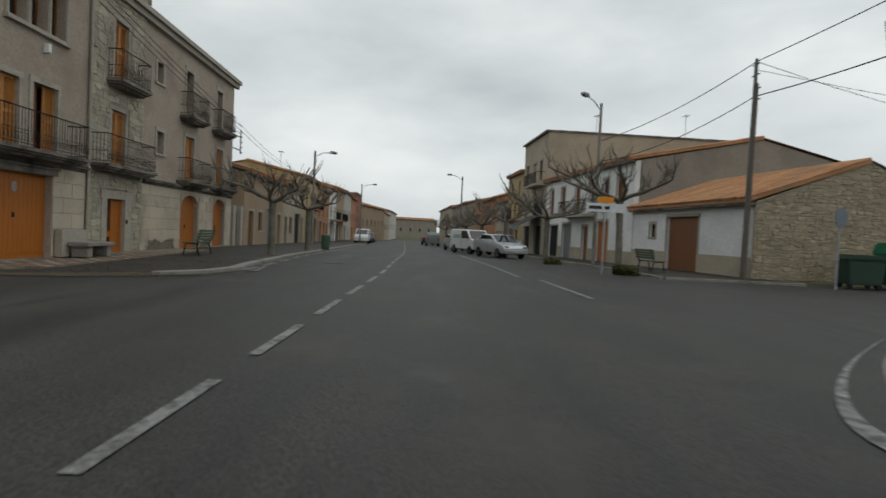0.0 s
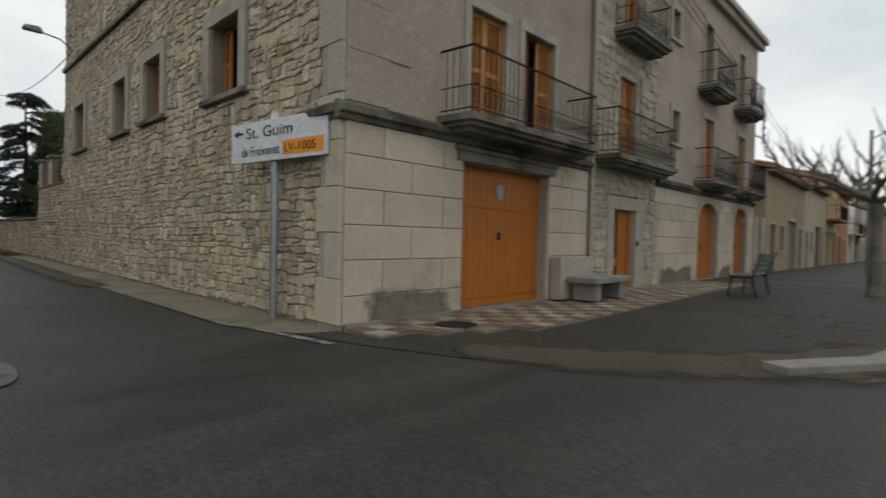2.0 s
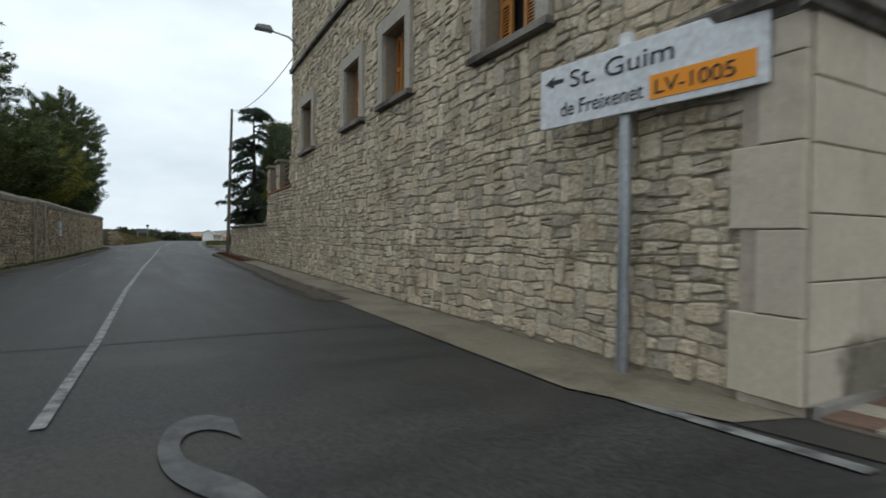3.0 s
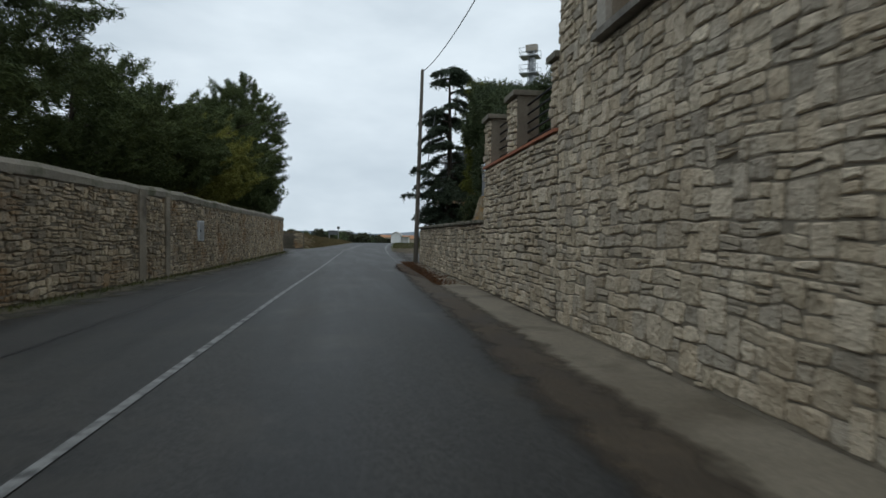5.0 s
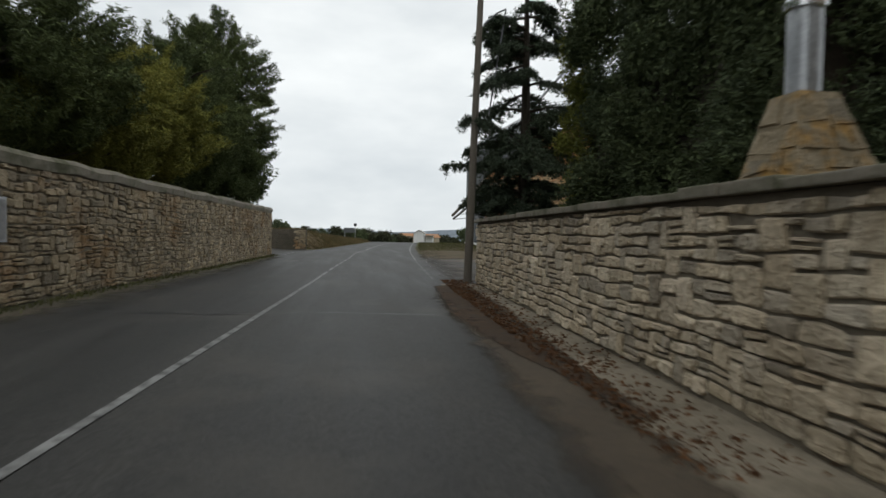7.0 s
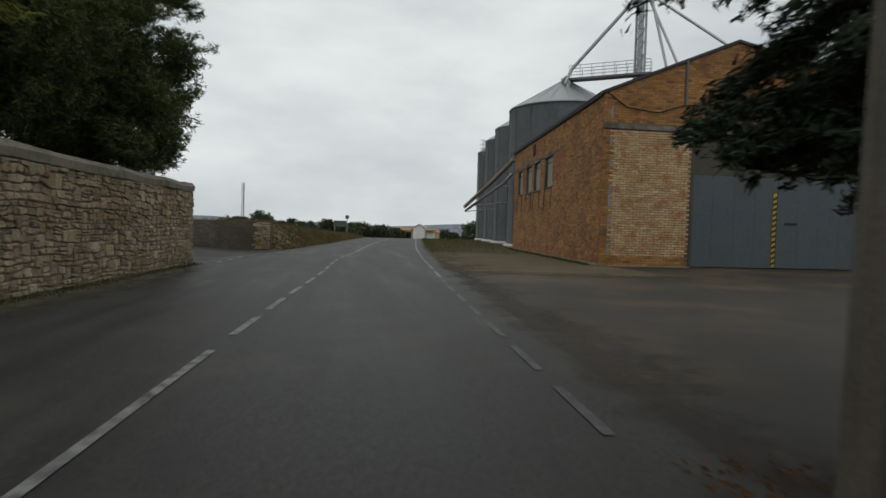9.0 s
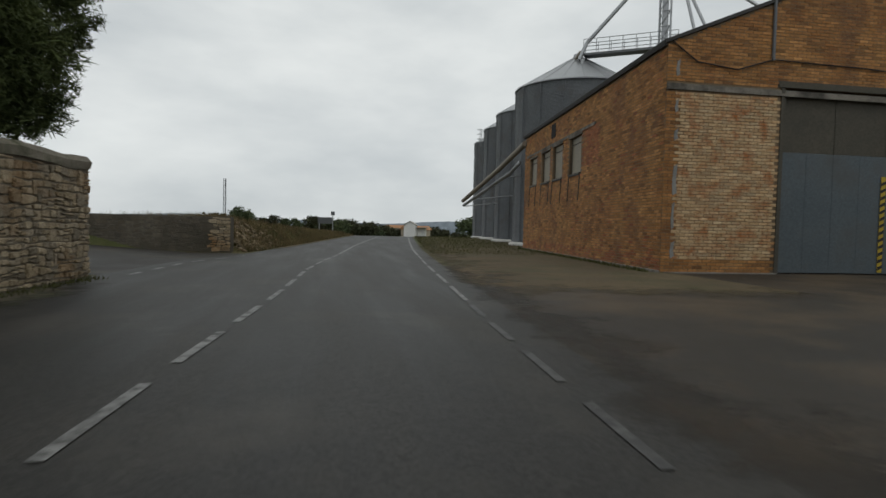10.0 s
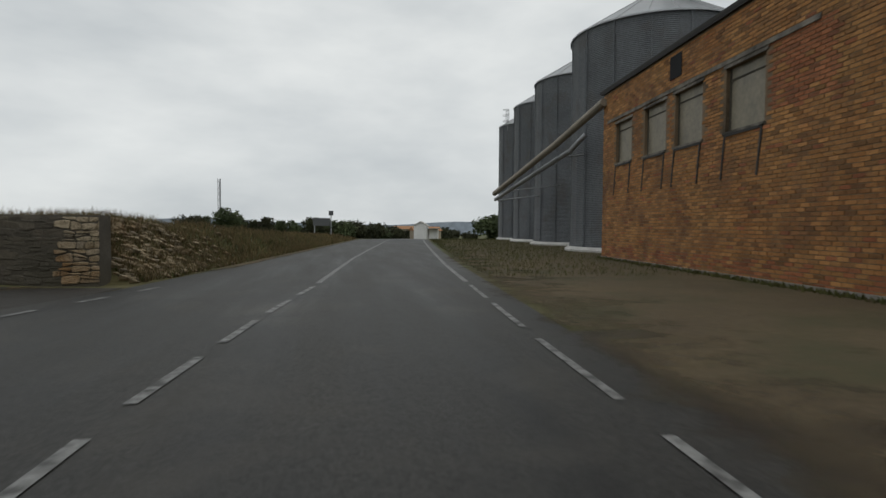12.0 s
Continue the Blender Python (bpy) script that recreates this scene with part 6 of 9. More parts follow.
def lobes(rng, centre, radii, n_lobes, per, lobe=(0.5, 1.1)):
    """Points on many uneven lobes that fill an egg-shaped crown."""
    out = []
    for _ in range(n_lobes):
        d = rng.normal(size=3)
        d /= np.linalg.norm(d)
        c = np.array(centre) + d * np.array(radii) * rng.uniform(0.35, 0.95) ** 0.6
        r = rng.uniform(*lobe)
        q = rng.normal(size=(per, 3))
        q /= np.linalg.norm(q, axis=1, keepdims=True)
        out.append(c + q * r * rng.uniform(0.45, 1.0, (per, 1)) * np.array([1, 1, 0.7]))
    return np.concatenate(out)


def limbs(bm, rng, base, height, radius, n, reach):
    tube(bm, [(base[0], base[1], base[2] - 0.2), (base[0] + rng.uniform(-0.1, 0.1), base[1], base[2] + height * 0.4), (base[0] + rng.uniform(-0.3, 0.3), base[1] + rng.uniform(-0.3, 0.3), base[2] + height)], [radius, radius * 0.75, radius * 0.25], 9)
    for k in range(n):
        z = base[2] + height * rng.uniform(0.25, 0.9)
        a = rng.uniform(0, 6.28)
        r = reach * rng.uniform(0.5, 1.0)
        tube(bm, [(base[0], base[1], z), (base[0] + 0.5 * r * math.cos(a), base[1] + 0.5 * r * math.sin(a), z + 0.35 * r), (base[0] + r * math.cos(a), base[1] + r * math.sin(a), z + 0.5 * r)], [radius * 0.35, radius * 0.22, 0.02], 5)


def pine(x, y, top, radius, low, seed, material, label, n=60, trunk=0.16, skirt=None):
    rng = np.random.default_rng(seed)
    t = thing("pine_tree", Matrix.Translation((x, y, 0)), label, "tree", "trees behind the field stone wall")
    bm = bmesh.new()
    limbs(bm, random.Random(seed), (0, 0, 0), top * 0.9, trunk, 9, radius * 0.9)
    part("trunk", bm, BARK_DARK, t)
    mid = (low + top) / 2
    pts = lobes(rng, (0, 0, mid), (radius, radius, (top - low) / 2), int(n * 1.25), 240, (0.3, 0.8))
    if skirt:
        pts = np.concatenate([pts, lobes(rng, skirt[:3], (skirt[3], skirt[3], skirt[4]), 60, 260, (0.45, 0.9))])
    # sprays that stand out of the crown
    for k in range(n * 3):
        d = rng.normal(size=3)
        d /= np.linalg.norm(d)
        p = np.array((0, 0, mid)) + d * np.array((radius, radius, (top - low) / 2)) * rng.uniform(0.8, 1.05)
        d[2] = abs(d[2]) * 0.6 + 0.25
        u = np.linspace(0, 1, 16)[:, None] * rng.uniform(0.4, 1.0)
        pts = np.concatenate([pts, np.repeat(p + u * d, 4, 0) + rng.normal(size=(64, 3)) * 0.06])
    pts = pts[pts[:, 2] > low * 0.9]
    foliage("crown", pts, 0.125, material, t, seed, 4, 0.2)
    return t


pine(-8.75, 49.6, 11.4, 2.75, 2.3, 1, PINE, "dark dense pine overhanging the wall", 150, skirt=(1.0, -0.6, 3.9, 1.7, 1.6))
pine(-8.9, 44.3, 8.6, 2.5, 2.2, 10, PINE, "dark dense pine behind the wall", 80)
pine(-9.5, 40.5, 6.9, 2.6, 2.4, 2, PINE_LIGHT, "bright olive-green young pine", 62)
pine(-11.7, 42.3, 7.6, 2.9, 2.8, 3, PINE, "dark green pine behind the wall", 75)
pine(-10.1, 34.2, 6.9, 2.8, 2.6, 4, PINE, "dark green pine behind the wall", 80)
pine(-9.8, 37.3, 6.2, 2.2, 2.2, 5, PINE_LIGHT, "bright olive-green young pine", 65)
pine(-10.9, 28.5, 6.7, 3.0, 2.6, 6, PINE, "dark green pine behind the wall", 80)
pine(-10.8, 21.7, 9.7, 2.6, 2.6, 7, PINE, "dark green pine behind the wall", 70)
pine(-11.9, 16.6, 5.6, 3.0, 2.6, 8, PINE, "dark green pine behind the wall", 60)
pine(-14.0, 45.6, 8.8, 3.0, 2.8, 9, PINE, "dark green pine behind the wall", 70)
# clipped tall hedge behind the low wall
hd = thing("tall_hedge", Matrix.Translation((0.35, 1.5, 0)) @ Matrix.Diagonal((0.95, 0.93, 0.92, 1)), "tall dense dark cypress hedge above the garden wall", "hedge")
rng = np.random.default_rng(31)
bm = bmesh.new()
slab(bm, [(3.0, 26.2), (6.0, 26.2), (6.3, 32.8), (3.4, 33.0)], 0.0, 5.0)
part("inner_growth", bm, BARK_DARK, hd)
pts = []
for k in range(560):
    u, v = rng.uniform(0, 1), rng.uniform(0, 1)
    y = 25.6 + 7.8 * u
    x0 = 2.3 + 0.06 * (y - 25.6)
    crest = 5.2 + 0.36 * (y - 25.6)
    z = 0.6 + crest * v * 0.95
    bulge = 0.25 * math.sin(2.1 * y) + 0.2 * math.sin(1.7 * z + y)
    face = rng.integers(0, 10)
    if face < 6:
        c = (x0 + 0.5 + bulge, y, z)
    elif face < 8:
        c = (x0 + 0.4 + 3.6 * rng.uniform(), y, crest + 0.2 * rng.uniform() + bulge)
    else:
        c = (x0 + 0.4 + 3.6 * rng.uniform(), (25.7, 33.3)[int(rng.integers(0, 2))], z)
    q = rng.normal(size=(210, 3))
    q /= np.linalg.norm(q, axis=1, keepdims=True)
    pts.append(np.array(c) + q * rng.uniform(0.25, 0.6) * rng.uniform(0.4, 1, (210, 1)))
pts = np.concatenate(pts)
# the far end takes the yellow-green leaf, so it looks lit by colour
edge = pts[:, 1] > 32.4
tops = []
for k in range(900):
    y = rng.uniform(25.5, 33.2)
    x = 2.5 + 0.06 * (y - 25.6) + rng.uniform(0, 4.0)
    z = 5.2 + 0.36 * (y - 25.6) + 0.2
    lean = rng.normal(size=2) * 0.06
    for s in np.linspace(0, rng.uniform(0.25, 0.75), 9):
        tops.append((x + lean[0] * s * 3, y + lean[1] * s * 3, z + s))
foliage("ragged_crest", tops, 0.06, CYPRESS, hd, 34, 4, 0.4)
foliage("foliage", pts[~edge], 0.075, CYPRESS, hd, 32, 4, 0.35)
foliage("lit_edge", pts[edge], 0.075, HEDGE_LIT, hd, 33, 4, 0.35)
# cedar with drooping boughs
cd = thing("cedar_tree", Matrix.Translation((2.8, 34.8, 0)) @ Matrix.Diagonal((0.97, 0.97, 0.95, 1)), "blue-green cedar with drooping layered boughs", "tree")
bm = bmesh.new()
tube(bm, [(0, 0, -0.2), (0.05, 0, 4), (0, 0.05, 9.6)], [0.2, 0.15, 0.03], 8)
rng = np.random.default_rng(41)
pts = []
for k in range(80):
    z = rng.uniform(1.8, 9.6) if k < 60 else rng.uniform(1.7, 4.6)
    a = k * 2.4 + rng.uniform(-0.5, 0.5)
    L = (2.3 - 0.14 * (z - 1.7)) * rng.uniform(0.45, 1.12) * (0.72 if z < 3.0 else 1.0)
    rise, fall = rng.uniform(0.05, 0.5), rng.uniform(0.25, 0.6)
    path = [np.array((L * s * math.cos(a + 0.25 * s), L * s * math.sin(a + 0.25 * s), z + rise * s * L - fall * s ** 2 * L)) for s in np.linspace(0, 1, 7)]
    tube(bm, [tuple(p) for p in path], [0.045, 0.04, 0.034, 0.027, 0.02, 0.014, 0.007], 5)
    for s in np.linspace(0.3, 1.0, 9):
        i = min(int(s * 6), 5)
        p = path[i] + (path[i + 1] - path[i]) * (s * 6 - i)
        for sgn in (-1, 1):
            b = a + sgn * rng.uniform(0.6, 1.3)
            l2 = (0.28 + 0.5 * (1 - s)) * rng.uniform(0.5, 1.2)
            u = np.linspace(0, 1, 9)[:, None]
            tw = p + u * np.array([l2 * math.cos(b), l2 * math.sin(b), -0.12 * l2]) - u ** 2 * np.array([0, 0, l2 * rng.uniform(0.2, 0.7)])
            tw = np.repeat(tw, 4, 0) + rng.normal(size=(36, 3)) * 0.035
            pts.append(tw)
part("trunk", bm, BARK_DARK, cd)
foliage("crown", np.concatenate(pts), 0.085, CEDAR, cd, 42, 3, 0.3, 0.2)


def plane_tree(x, y, seed, h=2.5, spread=2.6, lean=0.0, label="bare pollarded plane tree with knobbly limbs"):
    r = random.Random(seed)
    t = thing("plane_tree", Matrix.Translation((x, y, gz(x, y))), label, "tree", "bare trees of the street")
    bm = bmesh.new()
    tube(bm, [(0, 0, -0.1), (0.02, 0, 0.3), (lean * 0.5, 0, h * 0.6), (lean, 0, h)], [0.2, 0.14, 0.12, 0.15], 10)
    part("trunk", bm, BARK, t)
    bm = bmesh.new()
    n = 6
    for k in range(n):
        a = 6.283 * k / n + r.uniform(-0.3, 0.3)
        up = r.uniform(0.2, 0.6)
        pts, rad = [(lean, 0, h - 0.1)], [0.095]
        x1, y1, z1 = lean, 0.0, h - 0.1
        L = spread * r.uniform(0.7, 1.0)
        for s in range(5):
            a += r.uniform(-0.35, 0.35)
            x1 += L / 5 * math.cos(a)
            y1 += L / 5 * math.sin(a)
            z1 += L / 5 * up * r.uniform(0.4, 1.5)
            pts.append((x1, y1, z1))
            rad.append(0.068 - 0.01 * s + (0.018 if s % 2 else 0))
            if s >= 1:
                for _ in range(3):
                    b = a + r.uniform(-1.6, 1.6)
                    l2 = r.uniform(0.35, 0.95)
                    e = (x1 + l2 * 0.55 * math.cos(b), y1 + l2 * 0.55 * math.sin(b), z1 + l2 * r.uniform(0.4, 1.0))
                    m = ((x1 + e[0]) / 2 + r.uniform(-0.1, 0.1), (y1 + e[1]) / 2 + r.uniform(-0.1, 0.1), (z1 + e[2]) / 2 + 0.05)
                    tube(bm, [(x1, y1, z1), m, e], [0.03, 0.02, 0.026], 5)
                    for _ in range(2):
                        c = b + r.uniform(-1, 1)
                        tube(bm, [e, (e[0] + 0.2 * math.cos(c), e[1] + 0.2 * math.sin(c), e[2] + r.uniform(0.2, 0.5))], [0.014, 0.004], 4)
        tube(bm, pts, rad, 7)
    part("branch_crown", bm, BARK, t)
    return t


plane_tree(11.2, -4.6, 101, 2.3, 2.2)
plane_tree(17.6, -4.5, 102, 2.3, 1.8)
plane_tree(10.0, -18.2, 105, 2.9, 3.0, 0.3, "bare pale plane tree with long knobbly limbs")
plane_tree(17.0, -16.6, 106, 2.4, 2.3)
plane_tree(25.5, -15.4, 107, 2.4, 2.3)
plane_tree(35.0, -14.4, 108, 2.4, 2.3)
plane_tree(44.0, -13.4, 109, 2.4, 2.3)
plane_tree(54.0, -12.4, 110, 2.4, 2.3)
plane_tree(66.0, -11.4, 111, 2.4, 2.3)


def bush(x, y, r, h, seed, material=BUSH, label="low dark winter bush", name="bush", z=0.0):
    rng = np.random.default_rng(seed)
    t = thing(name, Matrix.Translation((x, y, gz(x, y) + z)), label, "bush", "bushes of the fields")
    bm = bmesh.new()
    limbs(bm, random.Random(seed), (0, 0, 0), h * 0.7, 0.05 + 0.02 * h, 5, r * 0.6)
    part("stem", bm, BARK_DARK, t)
    foliage("leaves", lobes(rng, (0, 0, h * 0.52), (r, r, h * 0.42), 14, 60, (0.25 * r, 0.5 * r)), 0.12 * max(r, 1.0), material, t, seed, 4, 0.5)
    return t


rb = random.Random(7)
for k, (x, y) in enumerate(((9.7, -18.4), (16.7, -16.9))):
    bush(x, y, 0.4, 0.3, 180 + k, label="low green plant at the foot of a street tree", material=GRASS)
for k, (x, y, r_, h_) in enumerate(((-14.4, 122, 2.3, 3.0), (-17.5, 119, 1.9, 2.3), (-10.8, 128, 2.0, 2.7), (-8, 135, 2.0, 2.8), (-4.5, 143, 2.2, 3.3), (4, 173, 5.4, 3.0), (-1.5, 161, 4.2, 3.2), (-37, 108, 2.6, 2.3), (-28, 100, 1.8, 1.7), (25, 137, 4.2, 3.4), (31, 145, 3.8, 3.7), (38, 153, 4.8, 3.9), (8, 192, 4.8, 2.7), (-46, 102, 3.0, 3.0), (11, 222, 6.0, 3.0), (46, 166, 5.0, 3.9))):
    bush(x, y, r_, h_, 200 + k, label="dark round evergreen bush" if r_ > 2.4 else "bare brown hedge bush", material=BUSH if k % 3 else CYPRESS)
for k in range(30):
    x = -60 + 6.2 * k + rb.uniform(-3, 3)
    y = 260 + rb.uniform(-40, 80)
    bush(x, y, rb.uniform(4, 8), rb.uniform(2.0, 3.4), 300 + k, label="distant dark field tree")


def blades(name, label, area, n, h, material, seed, gzf=gz, lift=0.0, wide=0.03):
    """A patch of grass or litter as stuff: area(rng) gives a place."""
    rng = np.random.default_rng(seed)
    vs, fs = [], []
    for _ in range(n):
        x, y = area(rng)
        z = gzf(x, y) + lift
        a, hh = rng.uniform(0, 6.28), h * rng.uniform(0.4, 1.3)
        dx, dy = wide * math.cos(a), wide * math.sin(a)
        lx, ly = rng.uniform(-0.5, 0.5, 2) * hh
        k = len(vs)
        vs += [(x - dx, y - dy, z), (x + dx, y + dy, z), (x + lx, y + ly, z + hh)]
        fs.append((k, k + 1, k + 2))
    ob = new(name, from_data(name, vs, fs, material))
    return tagged(ob, label, "grass", kind="stuff")


def on_bank(rng):
    y = 61.5 + 42 * rng.uniform() ** 1.6
    x = along(LEFT, y) - 0.1 - abs(rng.normal()) * 2.2
    return x, y


blades("bank_grass", "dry grass on the roadside bank", on_bank, 26000, 0.26, DRY, 1, wide=0.012)
blades("bank_grass_green", "green grass on the roadside bank", on_bank, 22000, 0.16, GRASS, 2, wide=0.012)
blades("verge_grass", "thin grass of the verge", lambda g: (along(EDGE, (yy := g.uniform(62, 110))) + 0.7 + abs(g.normal()) * 4, yy), 14000, 0.12, GRASS, 3, wide=0.012)
blades("field_grass", "grass of the field by the silos", lambda g: (along(EDGE, (yy := g.uniform(70, 130))) + 3 + g.uniform(0, 14), yy), 16000, 0.14, GRASS, 4, wide=0.012)
blades("barn_weeds", "weeds along the foot of the barn", lambda g: (8.35 + 0.105 * ((yy := g.uniform(53.0, 70.6)) - 52.8) - 0.1 - abs(g.normal()) * 0.12, yy), 1500, 0.12, GRASS, 5)
blades("wall_weeds", "weeds and moss at the foot of the wall", lambda g: (along([(3.5, -9.2), (17, -7.9), (28.55, -6.85), (50.2, -5.72)], (yy := g.uniform(6, 50))) + abs(g.normal()) * 0.16, yy), 5000, 0.08, GRASS, 6, lift=0.01, wide=0.012)
blades("fallen_leaves", "brown fallen leaves in the gutter", lambda g: (along(EDGE, (yy := g.uniform(22, 34.5))) + 0.15 + abs(g.normal()) * 0.35, yy), 2600, 0.02, DEADLEAF, 7, lift=0.045, wide=0.035)
blades("plaza_leaves", "dead leaves on the corner pavement", lambda g: (g.uniform(0.5, 17), g.uniform(-5.5, -1.5)), 900, 0.015, DEADLEAF, 8, lift=0.05, wide=0.035)



# ---------------------------------------------------------------- houses of the main street


def render_mat(name, c, d=0.82):
    return surface(name, c, tuple(v * 1.18 for v in c), scale=0.5, fine=12, bump=0.12, dirt=tuple(v * d for v in c), dirt_at=0.58, dirt_scale=0.6)


WHITE_W = render_mat("white_render", (0.66, 0.66, 0.64), 0.85)
BEIGE_W = render_mat("beige_render", (0.36, 0.31, 0.235))
TAN_W = render_mat("tan_render", (0.3, 0.225, 0.15))
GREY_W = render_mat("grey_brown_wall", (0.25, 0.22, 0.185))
YELLOW_W = render_mat("yellow_render", (0.4, 0.31, 0.16))
RED_W = render_mat("brick_red_render", (0.27, 0.1, 0.065))
ORANGE_W = render_mat("orange_render", (0.36, 0.17, 0.085))
PALE_W = render_mat("pale_grey_render", (0.42, 0.4, 0.37))
BLIND = surface("pale_roller_blind", (0.42, 0.41, 0.38), (0.5, 0.49, 0.46), rough=0.6, scale=2, fine=20, bump=0.05)
GREY_DOOR = surface("grey_door", (0.15, 0.155, 0.16), (0.19, 0.195, 0.2), rough=0.55, scale=2)


def tile_roof(parent, x0, x1, y0, y1, z0, z1, name="roof"):
    """A sloped tile roof with its rows of round tiles, from the eave y0, z0 up to y1, z1."""
    bm = bmesh.new()
    vs = [bm.verts.new(p) for p in ((x0, y0, z0), (x1, y0, z0), (x1, y1, z1), (x0, y1, z1), (x0, y0, z0 - 0.12), (x1, y0, z0 - 0.12), (x1, y1, z1 - 0.12), (x0, y1, z1 - 0.12))]
    for f in ((0, 1, 2, 3), (7, 6, 5, 4), (0, 4, 5, 1), (1, 5, 6, 2), (2, 6, 7, 3), (3, 7, 4, 0)):
        bm.faces.new([vs[i] for i in f])
    rf = part(name, bm, TILE, parent, "clay tile roof")
    n = min(max(int((x1 - x0) / 0.24), 1), 90)
    rows = 6
    bm = bmesh.new()
    for i in range(n):
        x = x0 + (x1 - x0) * (i + 0.5) / n
        for k in range(rows):
            a, b = k / rows, (k + 1) / rows + 0.01
            tube(bm, [(x, y0 - 0.04 + (y1 - y0) * a, z0 + (z1 - z0) * a + 0.035), (x, y0 - 0.04 + (y1 - y0) * b, z0 + (z1 - z0) * b + 0.015)], 0.085, 5, cap=False)
    part("roof_tiles", bm, TILE, rf)


def street_house(p, q, depth, h, wall_m, openings, label, roof_rise=1.6, base_m=None, name="house", balconies=(), flat=False):
    """A terraced house: pierced front, side and back walls, tile roof, windows and doors."""
    M, L = wall_frame(p, q)
    M = Matrix.Translation((0, 0, min(gz(*p), gz(*q)))) @ M
    t = thing(name, M, label, "house", "houses of the main street")
    part("front_wall", pierced(L, -0.4, h, 0.3, [o[:4] for o in openings]), wall_m, t)
    ridge = h + roof_rise
    if flat:
        side_out = [(0.302, -0.4), (depth, -0.4), (depth, h), (0.302, h)]
    else:
        side_out = [(0.302, -0.4), (depth, -0.4), (depth, h), (depth / 2, ridge), (0.302, h + 0.05)]
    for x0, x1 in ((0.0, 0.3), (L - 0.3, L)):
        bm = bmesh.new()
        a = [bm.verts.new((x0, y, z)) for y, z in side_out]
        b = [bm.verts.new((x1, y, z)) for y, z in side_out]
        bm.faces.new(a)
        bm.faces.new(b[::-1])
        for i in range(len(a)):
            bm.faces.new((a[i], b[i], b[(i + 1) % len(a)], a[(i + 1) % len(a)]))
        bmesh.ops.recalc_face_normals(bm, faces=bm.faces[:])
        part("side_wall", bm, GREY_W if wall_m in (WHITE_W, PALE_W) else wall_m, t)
    part("back_wall", boxes((0.302, L - 0.302, depth - 0.3, depth - 0.002, -0.4, h)), wall_m, t)
    if flat:
        part("roof", boxes((-0.1, L + 0.1, -0.25, depth + 0.1, h + 0.003, h + 0.15)), CORNICE, t)
    else:
        tile_roof(t, -0.12, L + 0.12, -0.35, depth / 2, h + 0.12, ridge + 0.14)
        bm = bmesh.new()
        vs = [bm.verts.new(v) for v in ((-0.12, depth / 2, ridge + 0.12), (L + 0.12, depth / 2, ridge + 0.12), (L + 0.12, depth + 0.3, h + 0.1), (-0.12, depth + 0.3, h + 0.1))]
        bm.faces.new(vs)
        part("roof_back", bm, TILE, t)
        part("eave", boxes((-0.1, L + 0.1, -0.3, -0.002, h - 0.1, h - 0.002)), CORNICE, t)
    if base_m:
        part("base_band", pierced(L, -0.3, 0.95, 0.03, [(o[0], o[1], o[2], 0.95) for o in openings if o[2] < 0.95]), base_m, t).location = (0, -0.031, 0)
    for o in openings:
        x0, x1, z0, z1 = o[:4]
        kind = o[4]
        w = 0.1
        wn = part("door" if kind in ("door", "garage", "wood", "shop") else "window", boxes((x0, x1, 0.16, 0.2, z0, z1)), {"door": WOOD_DARK, "wood": WOOD, "garage": GREY_DOOR, "blind": BLIND, "shop": DARK, "shutter": WOOD_DARK}.get(kind, GLASS), t)
        if kind in ("glass", "blind", "shutter"):
            part("frame", boxes((x0, x0 + 0.05, 0.12, 0.159, z0, z1), (x1 - 0.05, x1, 0.12, 0.159, z0, z1), ((x0 + x1) / 2 - 0.025, (x0 + x1) / 2 + 0.025, 0.12, 0.159, z0, z1)), PALE_W if kind == "blind" else WOOD_DARK, wn)
            part("sill", boxes((x0 - 0.08, x1 + 0.08, -0.07, 0.02, z0 - 0.07, z0 - 0.002)), TRIM, wn)
        part("surround", boxes((x0 - w, x0 - 0.002, -0.025, 0.05, max(z0, 0.02), z1), (x1 + 0.002, x1 + w, -0.025, 0.05, max(z0, 0.02), z1), (x0 - w, x1 + w, -0.027, 0.05, z1 + 0.002, z1 + 0.14)), TRIM, wn)
    for x0, x1, z in balconies:
        b = part("balcony", boxes((x0, x1, -0.85, -0.004, z - 0.16, z)), TRIM if wall_m in (WHITE_W, PALE_W, BEIGE_W) else RED_W, t)
        bm = bmesh.new()
        tube(bm, [(x0, -0.01, z + 0.95), (x0, -0.82, z + 0.95), (x1, -0.82, z + 0.95), (x1, -0.01, z + 0.95)], 0.025, 5)
        rail_bars(bm, x0, x1, -0.82, z, z + 0.95, 0.16, 0.012)
        part("balcony_railing", bm, IRON, b)
    return t


def row_left(x):
    return (x, 0.25 + 0.075 * (x - 19))


def upper(L, z, n, kind="glass", w=0.9, h=1.5):
    return [(L * (i + 0.5) / n - w / 2, L * (i + 0.5) / n + w / 2, z, z + h, kind) for i in range(n)]


